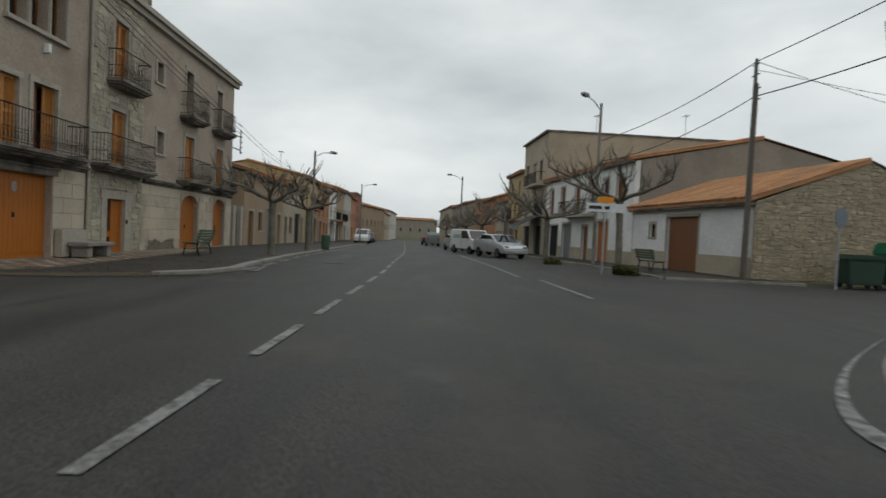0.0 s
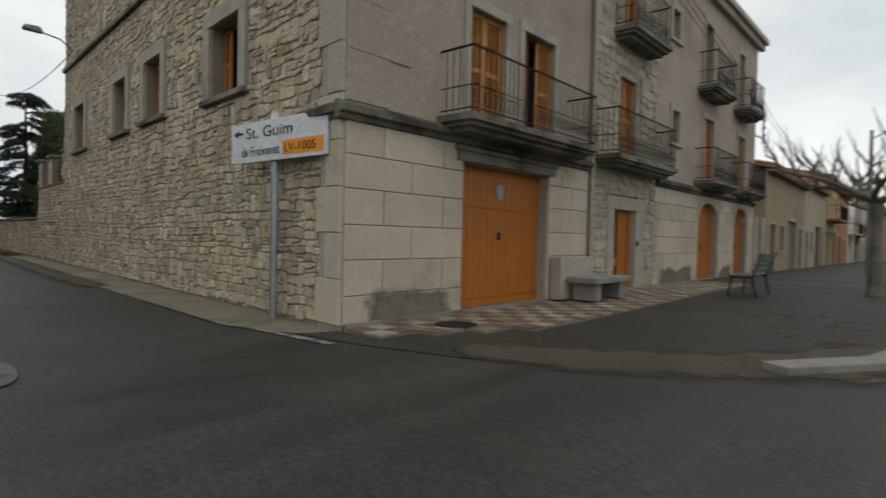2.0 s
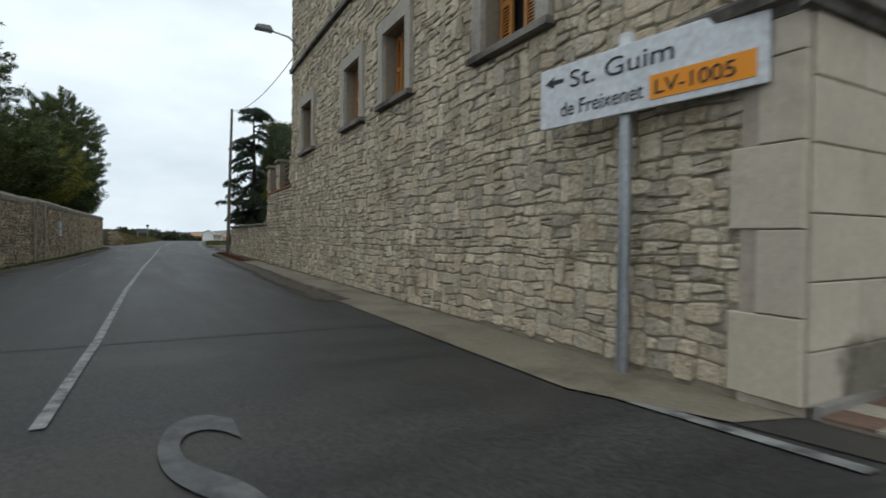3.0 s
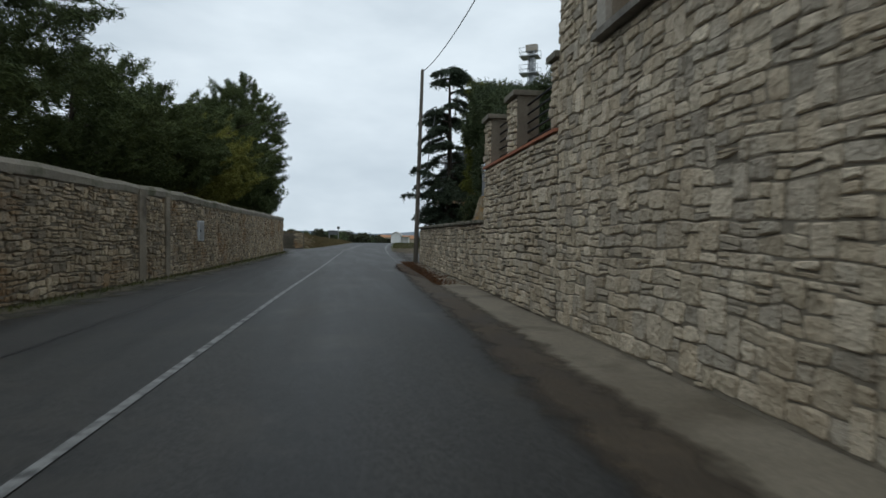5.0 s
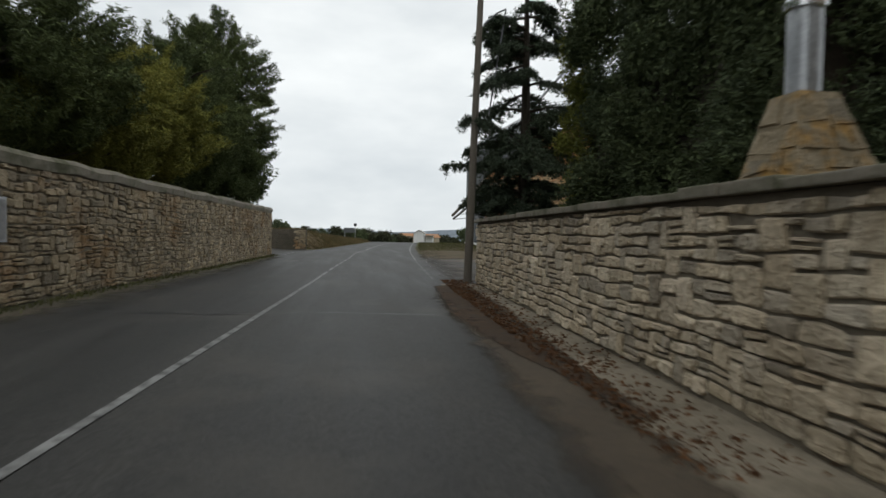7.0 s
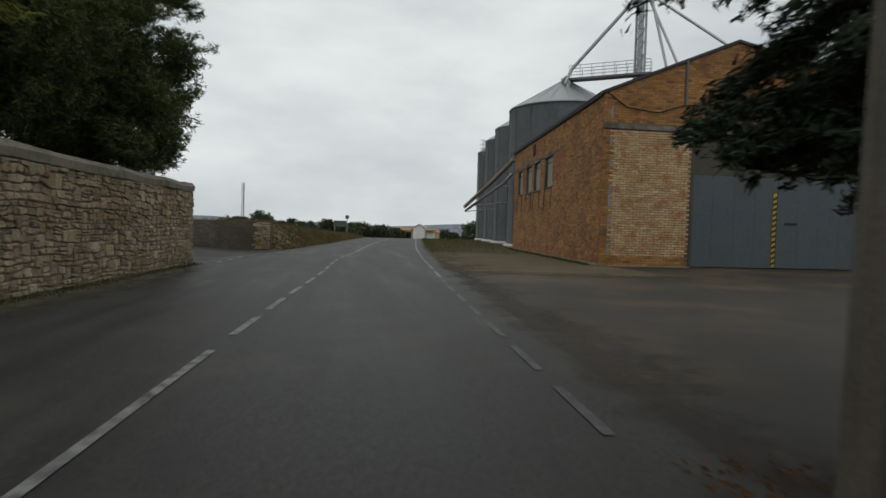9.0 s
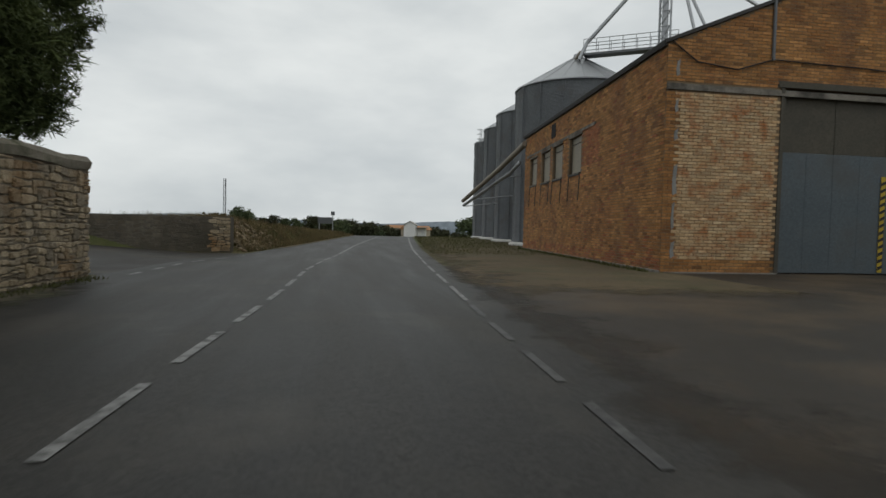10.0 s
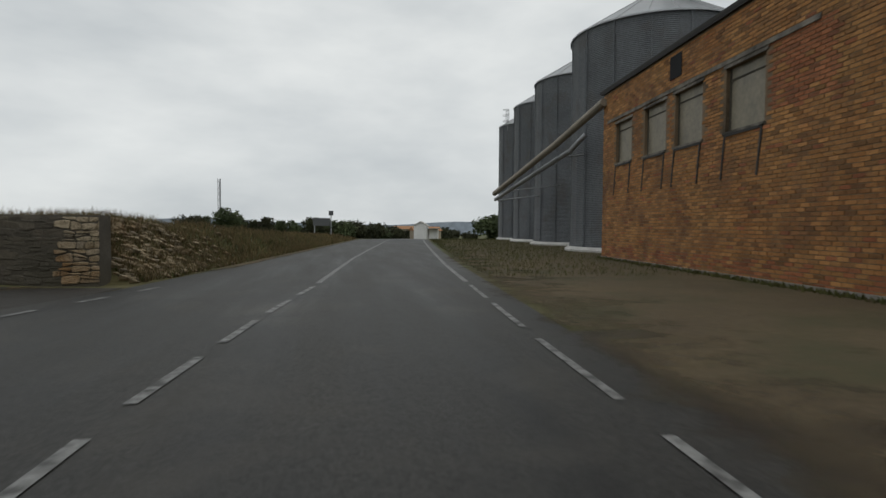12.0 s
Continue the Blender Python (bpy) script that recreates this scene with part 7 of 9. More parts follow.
# left row, beyond the corner house
gate_m, gl = wall_frame(row_left(19.25), row_left(22.2))
gate = thing("courtyard_gate", gate_m, "dark courtyard gate between pale stone piers", "gate")
for x0 in (0.0, 1.0, gl - 0.5):
    part("pier", boxes((x0, x0 + 0.5, 0.0, 0.5, -0.2, 2.3), bevel=0.02), TRIM, gate)
bm = bmesh.new()
rail_bars(bm, 0.5, gl - 0.5, 0.25, 0.0, 2.0, 0.14, 0.014)
part("gate_bars", bm, IRON, gate)
part("yard_wall", boxes((0, gl, 3.0, 3.3, -0.2, 2.6)), TAN_W, gate)
street_house(row_left(22.3), row_left(33.0), 11, 4.6, TAN_W, [(1.0, 2.2, 0.1, 2.3, "door"), (3.4, 4.4, 1.1, 2.3, "glass"), (5.6, 8.0, 0.05, 2.6, "garage"), (9.0, 10.0, 0.1, 2.3, "door")], "low tan rendered street house with tile roof", 1.4)
street_house(row_left(33.05), row_left(42.5), 11, 5.0, BEIGE_W, [(0.8, 1.8, 0.1, 2.3, "door"), (2.8, 3.9, 1.0, 2.3, "glass"), (5.0, 7.6, 0.05, 2.7, "shop"), (8.0, 9.0, 0.1, 2.4, "door")], "low beige street house with dark doors", 1.4)
street_house(row_left(42.6), row_left(50.5), 11, 6.3, YELLOW_W, [(0.8, 3.0, 0.05, 2.6, "garage"), (3.8, 4.9, 0.1, 2.4, "door"), (5.6, 7.4, 0.05, 2.6, "shop")] + upper(7.9, 3.7, 3, "shutter"), "yellow rendered two-storey house with dark red balcony", 1.3, balconies=[(1.0, 7.0, 3.5)])
street_house(row_left(50.6), row_left(60.5), 10, 6.0, ORANGE_W, [(1.0, 3.4, 0.05, 2.5, "garage"), (5.0, 6.0, 0.1, 2.3, "door"), (7.4, 8.6, 1.0, 2.2, "glass")] + upper(9.9, 3.0, 3, "shutter", 0.8, 1.2), "brick-orange house with pale ground floor", 1.3)
street_house(row_left(60.6), row_left(67.5), 10, 6.8, WHITE_W, [(1.0, 3.2, 0.05, 2.4, "garage"), (4.4, 5.4, 0.1, 2.3, "door")] + upper(6.9, 3.2, 2, "glass", 1.2, 1.4), "white house with glazed bay", 1.2, balconies=[(0.6, 6.0, 2.95)])
street_house(row_left(67.6), row_left(77.5), 10, 7.4, TAN_W, [(1.0, 3.2, 0.05, 2.5, "shop"), (5.0, 6.0, 0.1, 2.3, "door")] + upper(9.9, 3.2, 3, "shutter"), "tan two-storey street house", 1.2, balconies=[(1.0, 8.5, 3.05)])
street_house(row_left(77.6), row_left(89.0), 10, 7.8, PALE_W, [(1.0, 3.4, 0.05, 2.5, "garage"), (6.0, 7.0, 0.1, 2.3, "door")] + upper(11.4, 3.4, 4, "glass"), "pale grey two-storey street house", 1.3)
street_house(row_left(89.1), row_left(99.0), 10, 7.6, ORANGE_W, [(2.0, 4.4, 0.05, 2.5, "garage")] + upper(9.9, 3.4, 3, "shutter"), "ochre two-storey street house", 1.2)
street_house(row_left(99.1), row_left(112.0), 10, 9.2, RED_W, [(2.0, 4.4, 0.05, 2.5, "garage")] + upper(12.9, 3.4, 4, "glass") + upper(12.9, 5.7, 4, "glass", 0.9, 1.2), "tall dark red brick house", 0.8, flat=True)
street_house(row_left(112.1), st(140, 5.5), 10, 7.8, TAN_W, upper(26, 3.4, 6), "long tan terrace down the street", 1.4)
street_house(st(140.2, 5.6), st(168, 5.0), 10, 7.4, BEIGE_W, upper(27, 3.0, 7, "shutter"), "long beige terrace down the street", 1.2)
street_house(st(168.2, 5.0), st(205, 3.5), 10, 9.0, PALE_W, upper(36, 3.4, 8), "pale grey terrace at the far end of the street", 1.2)
street_house(st(238, 8.0), st(246, -14.0), 10, 8.0, GREY_W, upper(22, 3.0, 5), "grey house at the far bend of the street", 1.0)


# right row
def row_right(x):
    return (x, -23.4 + 0.142 * (x - 8.83)) if x < 35.7 else (x, -19.6 + 0.085 * (x - 35.6))


wg = street_house(row_right(19.9), row_right(10.05), 9.5, 3.05, WHITE_W, [(3.6, 6.3, 0.05, 2.62, "door"), (1.9, 2.5, 1.65, 2.3, "glass")], "low white rendered garage house with orange tile roof and rubble side", 1.75, base_m=BEIGE_W, name="garage_house")
M, L = wall_frame(row_right(10.02), (row_right(10.02)[0] + 1.3, row_right(10.02)[1] - 9.4))
rub = thing("rubble_gable", M, "rubble stone gable wall of the garage house", "wall")
gz_t = lambda x: 3.0 + (4.75 - 3.0) * (x / 4.75 if x < 4.75 else (L - x) / (L - 4.75))
bm = bmesh.new()
prism(bm, [(0, -0.3), (L, -0.3), (L, 3.0), (4.75, 4.75), (0, 3.0)], 0.0, 0.02)
core = part("wall_core", bm, surface("rubble_plaster", (0.27, 0.235, 0.175), (0.34, 0.3, 0.23), scale=1.5, fine=20, bump=0.4), rub)
RUB1 = surface("ochre_rubble", (0.31, 0.26, 0.185), (0.4, 0.34, 0.25), scale=1.2, fine=20, bump=0.5, random_by="object", spread=0.25)
RUB2 = surface("ochre_rubble_joined", (0.31, 0.26, 0.185), (0.4, 0.34, 0.25), scale=1.2, fine=20, bump=0.5, random_by="island", spread=0.25)
stone_face(core, stone_layout(L, 0.05, 4.7, random.Random(91), (0.14, 0.36), (0.09, 0.18), top=gz_t, loose=0.3, gap=0.01), RUB1, RUB2, random.Random(92), lambda x, z: x < 4 and z < 2.5, out=(0.01, 0.04), limit=150)
street_house(row_right(35.5), row_right(20.0), 15, 6.0, WHITE_W,
             [(10.6, 12.4, 0.1, 2.7, "wood"), (8.2, 9.2, 0.1, 2.4, "door"), (4.2, 6.0, 0.1, 2.6, "garage"), (1.0, 3.2, 0.1, 2.5, "shop"), (1.0, 1.9, 3.3, 5.3, "shutter"), (3.6, 4.5, 3.3, 5.3, "shutter"), (6.6, 7.5, 3.3, 5.3, "shutter"), (9.2, 10.1, 3.3, 5.3, "glass"), (11.4, 12.3, 3.3, 5.3, "glass"), (13.4, 14.3, 3.3, 5.3, "shutter")],
             "white two-storey terrace with arched wooden door and balcony", 1.6, base_m=BEIGE_W, balconies=[(5.4, 10.6, 3.15)])
street_house(row_right(44.5), row_right(35.6), 20, 10.3, BEIGE_W,
             [(1.0, 3.4, 0.1, 2.6, "shop"), (5.2, 7.6, 0.1, 2.6, "shop"), (0.9, 1.9, 3.4, 5.2, "shutter"), (4.2, 7.9, 3.5, 5.1, "shop"), (1.0, 2.0, 6.4, 8.3, "shutter"), (4.0, 5.0, 6.6, 8.2, "blind"), (6.2, 7.2, 6.6, 8.2, "shutter")],
             "tall beige three-storey house with blank grey side wall", 0.6, balconies=[(3.6, 8.4, 6.1)], flat=True)
street_house(row_right(52.0), row_right(44.6), 14, 8.0, YELLOW_W, [(1.0, 3.2, 0.1, 2.5, "garage"), (4.6, 5.6, 0.1, 2.3, "door")] + upper(7.4, 3.5, 3, "shutter") + upper(7.4, 6.0, 2, "shutter", 0.8, 1.3), "ochre three-storey street house", 0.8, balconies=[(1.0, 6.0, 3.3)])
street_house(row_right(60.0), row_right(52.1), 12, 5.6, BEIGE_W, [(1.0, 2.0, 0.1, 2.3, "door"), (3.4, 4.4, 0.1, 2.3, "door"), (5.6, 7.2, 0.1, 2.4, "shop")] + upper(7.8, 3.3, 3, "shutter"), "beige two-storey street house", 1.3)
street_house(row_right(78.0), row_right(60.1), 12, 6.6, ORANGE_W, [(2.0, 3.2, 0.1, 2.3, "door"), (6.0, 8.4, 0.1, 2.5, "garage"), (12.0, 13.0, 0.1, 2.3, "door")] + upper(17.8, 3.3, 5, "shutter"), "long terracotta terrace with red tile roof", 1.9)
street_house(row_right(92.0), row_right(78.1), 12, 7.4, TAN_W, upper(13.8, 3.3, 4, "shutter") + upper(13.8, 5.6, 4, "glass", 0.9, 1.2), "tan three-storey house down the street", 0.9, flat=True)
street_house(row_right(120.0), row_right(92.1), 12, 8.0, GREY_W, upper(27, 3.3, 7, "shutter"), "grey terrace down the street", 1.4)
street_house(row_right(160.0), row_right(120.1), 12, 9.0, BEIGE_W, upper(39, 3.3, 9, "shutter") + upper(39, 5.4, 9, "glass", 0.9, 1.1), "tall beige terrace down the street", 1.0)
street_house((28.0, -41.0), (15.5, -43.5), 12, 5.0, TAN_W, [(3, 4, 1.0, 2.2, "glass"), (8, 9, 1.0, 2.2, "glass")], "tan gabled house behind the containers", 2.2)
# awning of the shop, aerials on roofs
aw = thing("shop_awning", Matrix.Translation((39.0, -19.3, 2.3)) @ Matrix.Rotation(radians(5), 4, "Z"), "dark grey sloped shop awning", "awning")
bm = bmesh.new()
prism(bm, [(-2.2, 0.0), (2.2, 0.0), (2.2, 0.04), (-2.2, 0.04)], 0, 1.9)
for v in bm.verts:
    v.co.z += 0.85 - 0.5 * v.co.y
part("canopy", bm, mat("awning_cloth", (0.05, 0.055, 0.06), 0.8), aw)
part("valance", boxes((-2.2, 2.2, 1.9, 1.93, -0.35, -0.08)), mat("awning_trim", (0.2, 0.22, 0.24), 0.8), aw)


def aerial(x, y, z):
    t = thing("roof_aerial", Matrix.Translation((x, y, z)), "thin metal television aerial on a roof", "aerial", "roof aerials")
    bm = bmesh.new()
    tube(bm, [(0, 0, -0.3), (0, 0, 1.7)], 0.025, 5)
    part("mast", bm, GALV, t)
    bm = bmesh.new()
    tube(bm, [(-0.5, 0, 1.6), (0.5, 0, 1.6)], 0.015, 4)
    for k in range(6):
        tube(bm, [(-0.45 + 0.18 * k, -0.25, 1.6), (-0.45 + 0.18 * k, 0.25, 1.6)], 0.01, 4)
    part("dipoles", bm, GALV, t)


for x, y, z in ((38.0, -24.0, 10.3), (36.5, -31.0, 10.3), (46.0, -23.0, 8.7), (48.0, 6.0, 7.3), (57.0, 6.5, 5.6), (72, 8, 6.7), (84, 8.5, 7.2)):
    aerial(x, y, z)


# ---------------------------------------------------------------- vehicles


def vehicle(x, y, heading, paint, kind, label):
    """A parked vehicle: body lofted along its length, cabin glass, wheels, lights, bumpers."""
    t = thing("parked_van" if kind == "van" else "parked_car", Matrix.Translation((x, y, gz(x, y) + 0.02)) @ Matrix.Rotation(radians(heading), 4, "Z"), label, "van" if kind == "van" else "car", "parked vehicles")
    if kind == "van":
        side = [(-2.1, 0.35), (2.1, 0.35), (2.15, 0.75), (1.95, 1.02), (1.3, 1.12), (0.72, 1.78), (-1.95, 1.82), (-2.12, 1.5)]
        glass = [(1.22, 1.14), (0.7, 1.7), (-0.05, 1.7), (-0.05, 1.14)]
        w = 0.86
    else:
        side = [(-2.08, 0.35), (2.08, 0.3), (2.13, 0.62), (1.95, 0.82), (1.05, 0.98), (0.2, 1.42), (-0.9, 1.46), (-1.72, 1.08), (-2.1, 0.95)]
        glass = [(0.92, 0.99), (0.14, 1.37), (-0.85, 1.4), (-1.5, 1.06)]
        w = 0.86
    bm = bmesh.new()
    prism(bm, side, -w, w)
    bmesh.ops.recalc_face_normals(bm, faces=bm.faces[:])
    for v in bm.verts:
        if v.co.z > 1.1:
            v.co.y *= 0.86 if kind != "van" else 0.94
    bmesh.ops.bevel(bm, geom=bm.edges[:], offset=0.07, segments=3, affect="EDGES", profile=0.6)
    body = part("body", bm, paint, t, smooth=True)
    for sgn in (-1, 1):
        bm = bmesh.new()
        y0 = sgn * (w * (0.93 if kind != "van" else 0.975))
        prism(bm, glass, y0 - 0.03, y0 + 0.03)
        bmesh.ops.recalc_face_normals(bm, faces=bm.faces[:])
        part("side_glass", bm, GLASS, t)
        part("mirror", boxes((0.8, 0.92, sgn * (w + 0.04), sgn * (w + 0.2), 0.95, 1.1) if sgn > 0 else (0.8, 0.92, -w - 0.2, -w - 0.04, 0.95, 1.1)), paint, t)
        part("headlight", boxes((1.9, 2.1, sgn * 0.5, sgn * 0.78, 0.62, 0.78) if sgn > 0 else (1.9, 2.1, -0.78, -0.5, 0.62, 0.78), bevel=0.02), CHROME, t)
        part("tail_light", boxes((-2.14, -2.02, sgn * 0.62, sgn * 0.84, 0.75, 1.1) if sgn > 0 else (-2.14, -2.02, -0.84, -0.62, 0.75, 1.1), bevel=0.02), mat("red_lamp", (0.35, 0.02, 0.02), 0.3), t)
        part("door_line", boxes((-0.08, -0.06, sgn * (w + 0.001), sgn * (w + 0.006), 0.45, 1.0) if sgn > 0 else (-0.08, -0.06, -w - 0.006, -w - 0.001, 0.45, 1.0)), IRON, t)
    a, b = ((1.24, 1.14), (0.76, 1.72)) if kind == "van" else ((1.0, 1.0), (0.25, 1.4))
    bm = bmesh.new()
    vs = [bm.verts.new(p) for p in ((a[0] + 0.05, -w * 0.85, a[1]), (a[0] + 0.05, w * 0.85, a[1]), (b[0] + 0.05, w * 0.78, b[1]), (b[0] + 0.05, -w * 0.78, b[1]))]
    bm.faces.new(vs)
    part("windscreen", bm, GLASS, t)
    part("bumper", boxes((2.05, 2.2, -0.8, 0.8, 0.32, 0.55), bevel=0.04), paint, t)
    part("number_plate", boxes((2.2, 2.21, -0.26, 0.26, 0.4, 0.5)), PALE_W, t)
    if kind == "van":
        part("side_logo", boxes((-1.4, -0.3, -w - 0.007, -w - 0.002, 1.15, 1.4), (-1.4, -0.3, w + 0.002, w + 0.007, 1.15, 1.4)), mat("pale_green_decal", (0.3, 0.42, 0.36), 0.5), t)
    for wx in (-1.3, 1.32):
        for sgn in (-1, 1):
            bm = bmesh.new()
            prof = [(0.18, -0.1), (0.29, -0.1), (0.32, -0.05), (0.32, 0.05), (0.29, 0.1), (0.18, 0.1)]
            lathe(bm, prof, 20)
            bmesh.ops.rotate(bm, verts=bm.verts, matrix=Matrix.Rotation(math.pi / 2, 3, "X"))
            bmesh.ops.translate(bm, verts=bm.verts, vec=(wx, sgn * (w - 0.06), 0.3))
            wh = part("wheel", bm, mat("tyre", (0.015, 0.015, 0.015), 0.85), t)
            bm = bmesh.new()
            lathe(bm, [(0.2, -0.09), (0.19, -0.04), (0.06, -0.06), (0.02, -0.07)], 12)
            bmesh.ops.rotate(bm, verts=bm.verts, matrix=Matrix.Rotation(math.pi / 2 * sgn, 3, "X"))
            bmesh.ops.translate(bm, verts=bm.verts, vec=(wx, sgn * (w - 0.05), 0.3))
            part("rim", bm, GALV, wh)
    return t


SILVER = mat("silver_paint", (0.42, 0.44, 0.46), 0.3, 0.5, 0.5)
WHITE_P = mat("white_car_paint", (0.62, 0.63, 0.63), 0.3, 0.0, 0.5)
BLUE_P = mat("dark_blue_paint", (0.02, 0.028, 0.05), 0.3, 0.2, 0.5)
GREY_P = mat("grey_green_paint", (0.2, 0.23, 0.23), 0.3, 0.3, 0.5)
vehicle(24.8, -15.0, 203, SILVER, "car", "silver hatchback parked at an angle")
vehicle(31.8, -13.5, 205, WHITE_P, "van", "white delivery van parked at an angle")
vehicle(40.5, -12.6, 195, SILVER, "car", "light grey car parked beside the street")
vehicle(61.0, -0.9, 184, WHITE_P, "van", "white van parked at the kerb")
vehicle(68.5, -0.2, 184, BLUE_P, "car", "dark blue car parked at the kerb")
vehicle(75.5, 0.3, 184, BLUE_P, "car", "dark car parked at the kerb")
vehicle(66.0, -9.6, 5, GREY_P, "van", "grey-green van parked beside the street")
vehicle(76.0, -8.6, 5, BLUE_P, "car", "dark car parked beside the street")



# ---------------------------------------------------------------- street furniture
GREEN = surface("green_painted_slat", (0.045, 0.085, 0.05), (0.065, 0.115, 0.07), rough=0.5, scale=3)


def slat_bench(x, y, turn, label):
    b = thing("slat_bench", Matrix.Translation((x, y, gz(x, y) + 0.09)) @ Matrix.Rotation(radians(turn), 4, "Z"), label, "bench", "benches of the street")
    for k in range(4):
        part("seat_slat", boxes((-0.8, 0.8, -0.2 + 0.11 * k, -0.11 + 0.11 * k, 0.42, 0.455), bevel=0.008), GREEN, b)
    for k in range(4):
        bm = boxes((-0.8, 0.8, 0.26 + 0.03 * k, 0.29 + 0.03 * k, 0.52 + 0.1 * k, 0.6 + 0.1 * k), bevel=0.008)
        part("back_slat", bm, GREEN, b)
    for xs in (-0.6, 0.6):
        bm = bmesh.new()
        tube(bm, [(xs, -0.24, 0.0), (xs, -0.18, 0.4), (xs, 0.22, 0.41), (xs, 0.38, 0.92)], 0.022, 6)
        tube(bm, [(xs, 0.3, 0.0), (xs, 0.2, 0.4)], 0.022, 6)
        part("iron_leg", bm, IRON, b)
    return b


slat_bench(8.7, -2.7, 183, "green slatted street bench on iron legs")
slat_bench(11.6, -20.0, 8, "green slatted bench by the white garage house")
sb = thing("stone_bench", FRONT @ Matrix.Translation((5.75, -0.62, 0.09)), "low grey stone bench against the facade", "bench")
part("seat", boxes((-0.75, 0.75, -0.3, 0.3, 0.32, 0.43), bevel=0.02), CONCRETE, sb)
for x0 in (-0.62, 0.4):
    part("block", boxes((x0, x0 + 0.24, -0.22, 0.24, 0.0, 0.32), bevel=0.015), CONCRETE, sb)
part("back_plate", boxes((-0.9, 0.3, 0.34, 0.56, 0.0, 0.78), bevel=0.015), TRIM, sb)
part("door_step", boxes((7.0, 8.5, -0.35, -0.092, 0.0, 0.12)), CONCRETE, house)


def words(text, size, m, material, name, parent, thick=0.002):
    """Raised letters on a panel, each letter a piece of its own."""
    c = bpy.data.curves.new(name, "FONT")
    c.body, c.size, c.extrude = text, size, thick
    src = new(name, c)
    whole = bmesh.new()
    whole.from_mesh(bpy.data.meshes.new_from_object(src))
    bpy.data.objects.remove(src)
    left, groups = set(whole.faces), []
    while left:
        f0 = left.pop()
        island, todo = [f0], [f0]
        while todo:
            for v in todo.pop().verts:
                for f in v.link_faces:
                    if f in left:
                        left.remove(f)
                        island.append(f)
                        todo.append(f)
        xs = [v.co.x for f in island for v in f.verts]
        groups.append([min(xs), max(xs), island])
    groups.sort(key=lambda g: g[0])
    merged = []
    for g in groups:
        if merged and g[0] < merged[-1][1] - 0.2 * (g[1] - g[0]):
            merged[-1][1] = max(merged[-1][1], g[1])
            merged[-1][2] += g[2]
        else:
            merged.append(g)
    for _, _, island in merged:
        bm, cache = bmesh.new(), {}
        for f in island:
            for v in f.verts:
                if v not in cache:
                    cache[v] = bm.verts.new(v.co)
            bm.faces.new([cache[v] for v in f.verts])
        part("letter", bm, material, parent).matrix_basis = m
    whole.free()


# direction sign at the corner
SIGN_WHITE = surface("sign_white", (0.6, 0.61, 0.62), (0.68, 0.69, 0.7), rough=0.4, scale=2, bump=0)
SIGN_BLACK = mat("sign_black", (0.02, 0.02, 0.022), 0.5)
SIGN_ORANGE = mat("sign_orange", (0.75, 0.27, 0.01), 0.45)
a = radians(-85.5)
sg = thing("direction_sign", Matrix.Translation((-0.74, 0.56, 0.02)) @ Matrix.Rotation(a, 4, "Z") @ Matrix.Diagonal((1.36, 1, 0.955, 1)), "white direction sign with orange road number on a grey post", "road sign")
bm = bmesh.new()
tube(bm, [(-0.1, 0.06, -0.1), (-0.1, 0.06, 2.86)], 0.045, 10)
part("post", bm, GALV, sg)
bm = bmesh.new()
tube(bm, [(-0.1, 0.06, 2.86), (-0.1, 0.06, 2.98)], 0.055, 10)
part("post_cap", bm, WHITE_W, sg)
panel = part("panel", boxes((-0.8, 0.8, -0.03, 0.0, 2.27, 2.86), bevel=0.012), SIGN_WHITE, sg)
part("number_panel", boxes((0.12, 0.74, -0.036, -0.0305, 2.33, 2.53)), SIGN_ORANGE, panel)
up = Matrix.Rotation(math.pi / 2, 4, "X")
words("St. Guim", 0.23, Matrix.Translation((-0.52, -0.034, 2.62)) @ up, SIGN_BLACK, "lettering", panel)
words("de Freixenet", 0.2, Matrix.Translation((-0.6, -0.034, 2.36)) @ up @ Matrix.Diagonal((0.66, 1, 1, 1)), SIGN_BLACK, "lettering", panel)
words("LV-1005", 0.17, Matrix.Translation((0.15, -0.04, 2.37)) @ up @ Matrix.Diagonal((0.85, 1, 1, 1)), SIGN_BLACK, "lettering", panel)
bm = bmesh.new()
vs = [bm.verts.new(p) for p in ((-0.75, -0.034, 2.71), (-0.66, -0.034, 2.77), (-0.66, -0.034, 2.73), (-0.57, -0.034, 2.73), (-0.57, -0.034, 2.69), (-0.66, -0.034, 2.69), (-0.66, -0.034, 2.65))]
bm.faces.new(vs)
part("arrow", bm, SIGN_BLACK, panel)
# second direction sign across the street
s2 = thing("direction_sign", Matrix.Translation((9.3, -17.4, 0)) @ Matrix.Rotation(radians(-80), 4, "Z"), "pale direction sign with orange panel on a post", "road sign")
bm = bmesh.new()
tube(bm, [(0, 0.05, -0.1), (0, 0.05, 2.9)], 0.045, 8)
part("post", bm, GALV, s2)
p2 = part("panel", boxes((-0.75, 0.75, -0.03, 0.0, 2.3, 2.62)), SIGN_WHITE, s2)
part("number_panel", boxes((-0.3, 0.3, -0.03, 0.0, 2.64, 2.86)), SIGN_ORANGE, s2)
part("text_bar", boxes((-0.65, -0.15, -0.034, -0.031, 2.4, 2.52), (-0.05, 0.15, -0.034, -0.031, 2.4, 2.52)), SIGN_BLACK, p2)
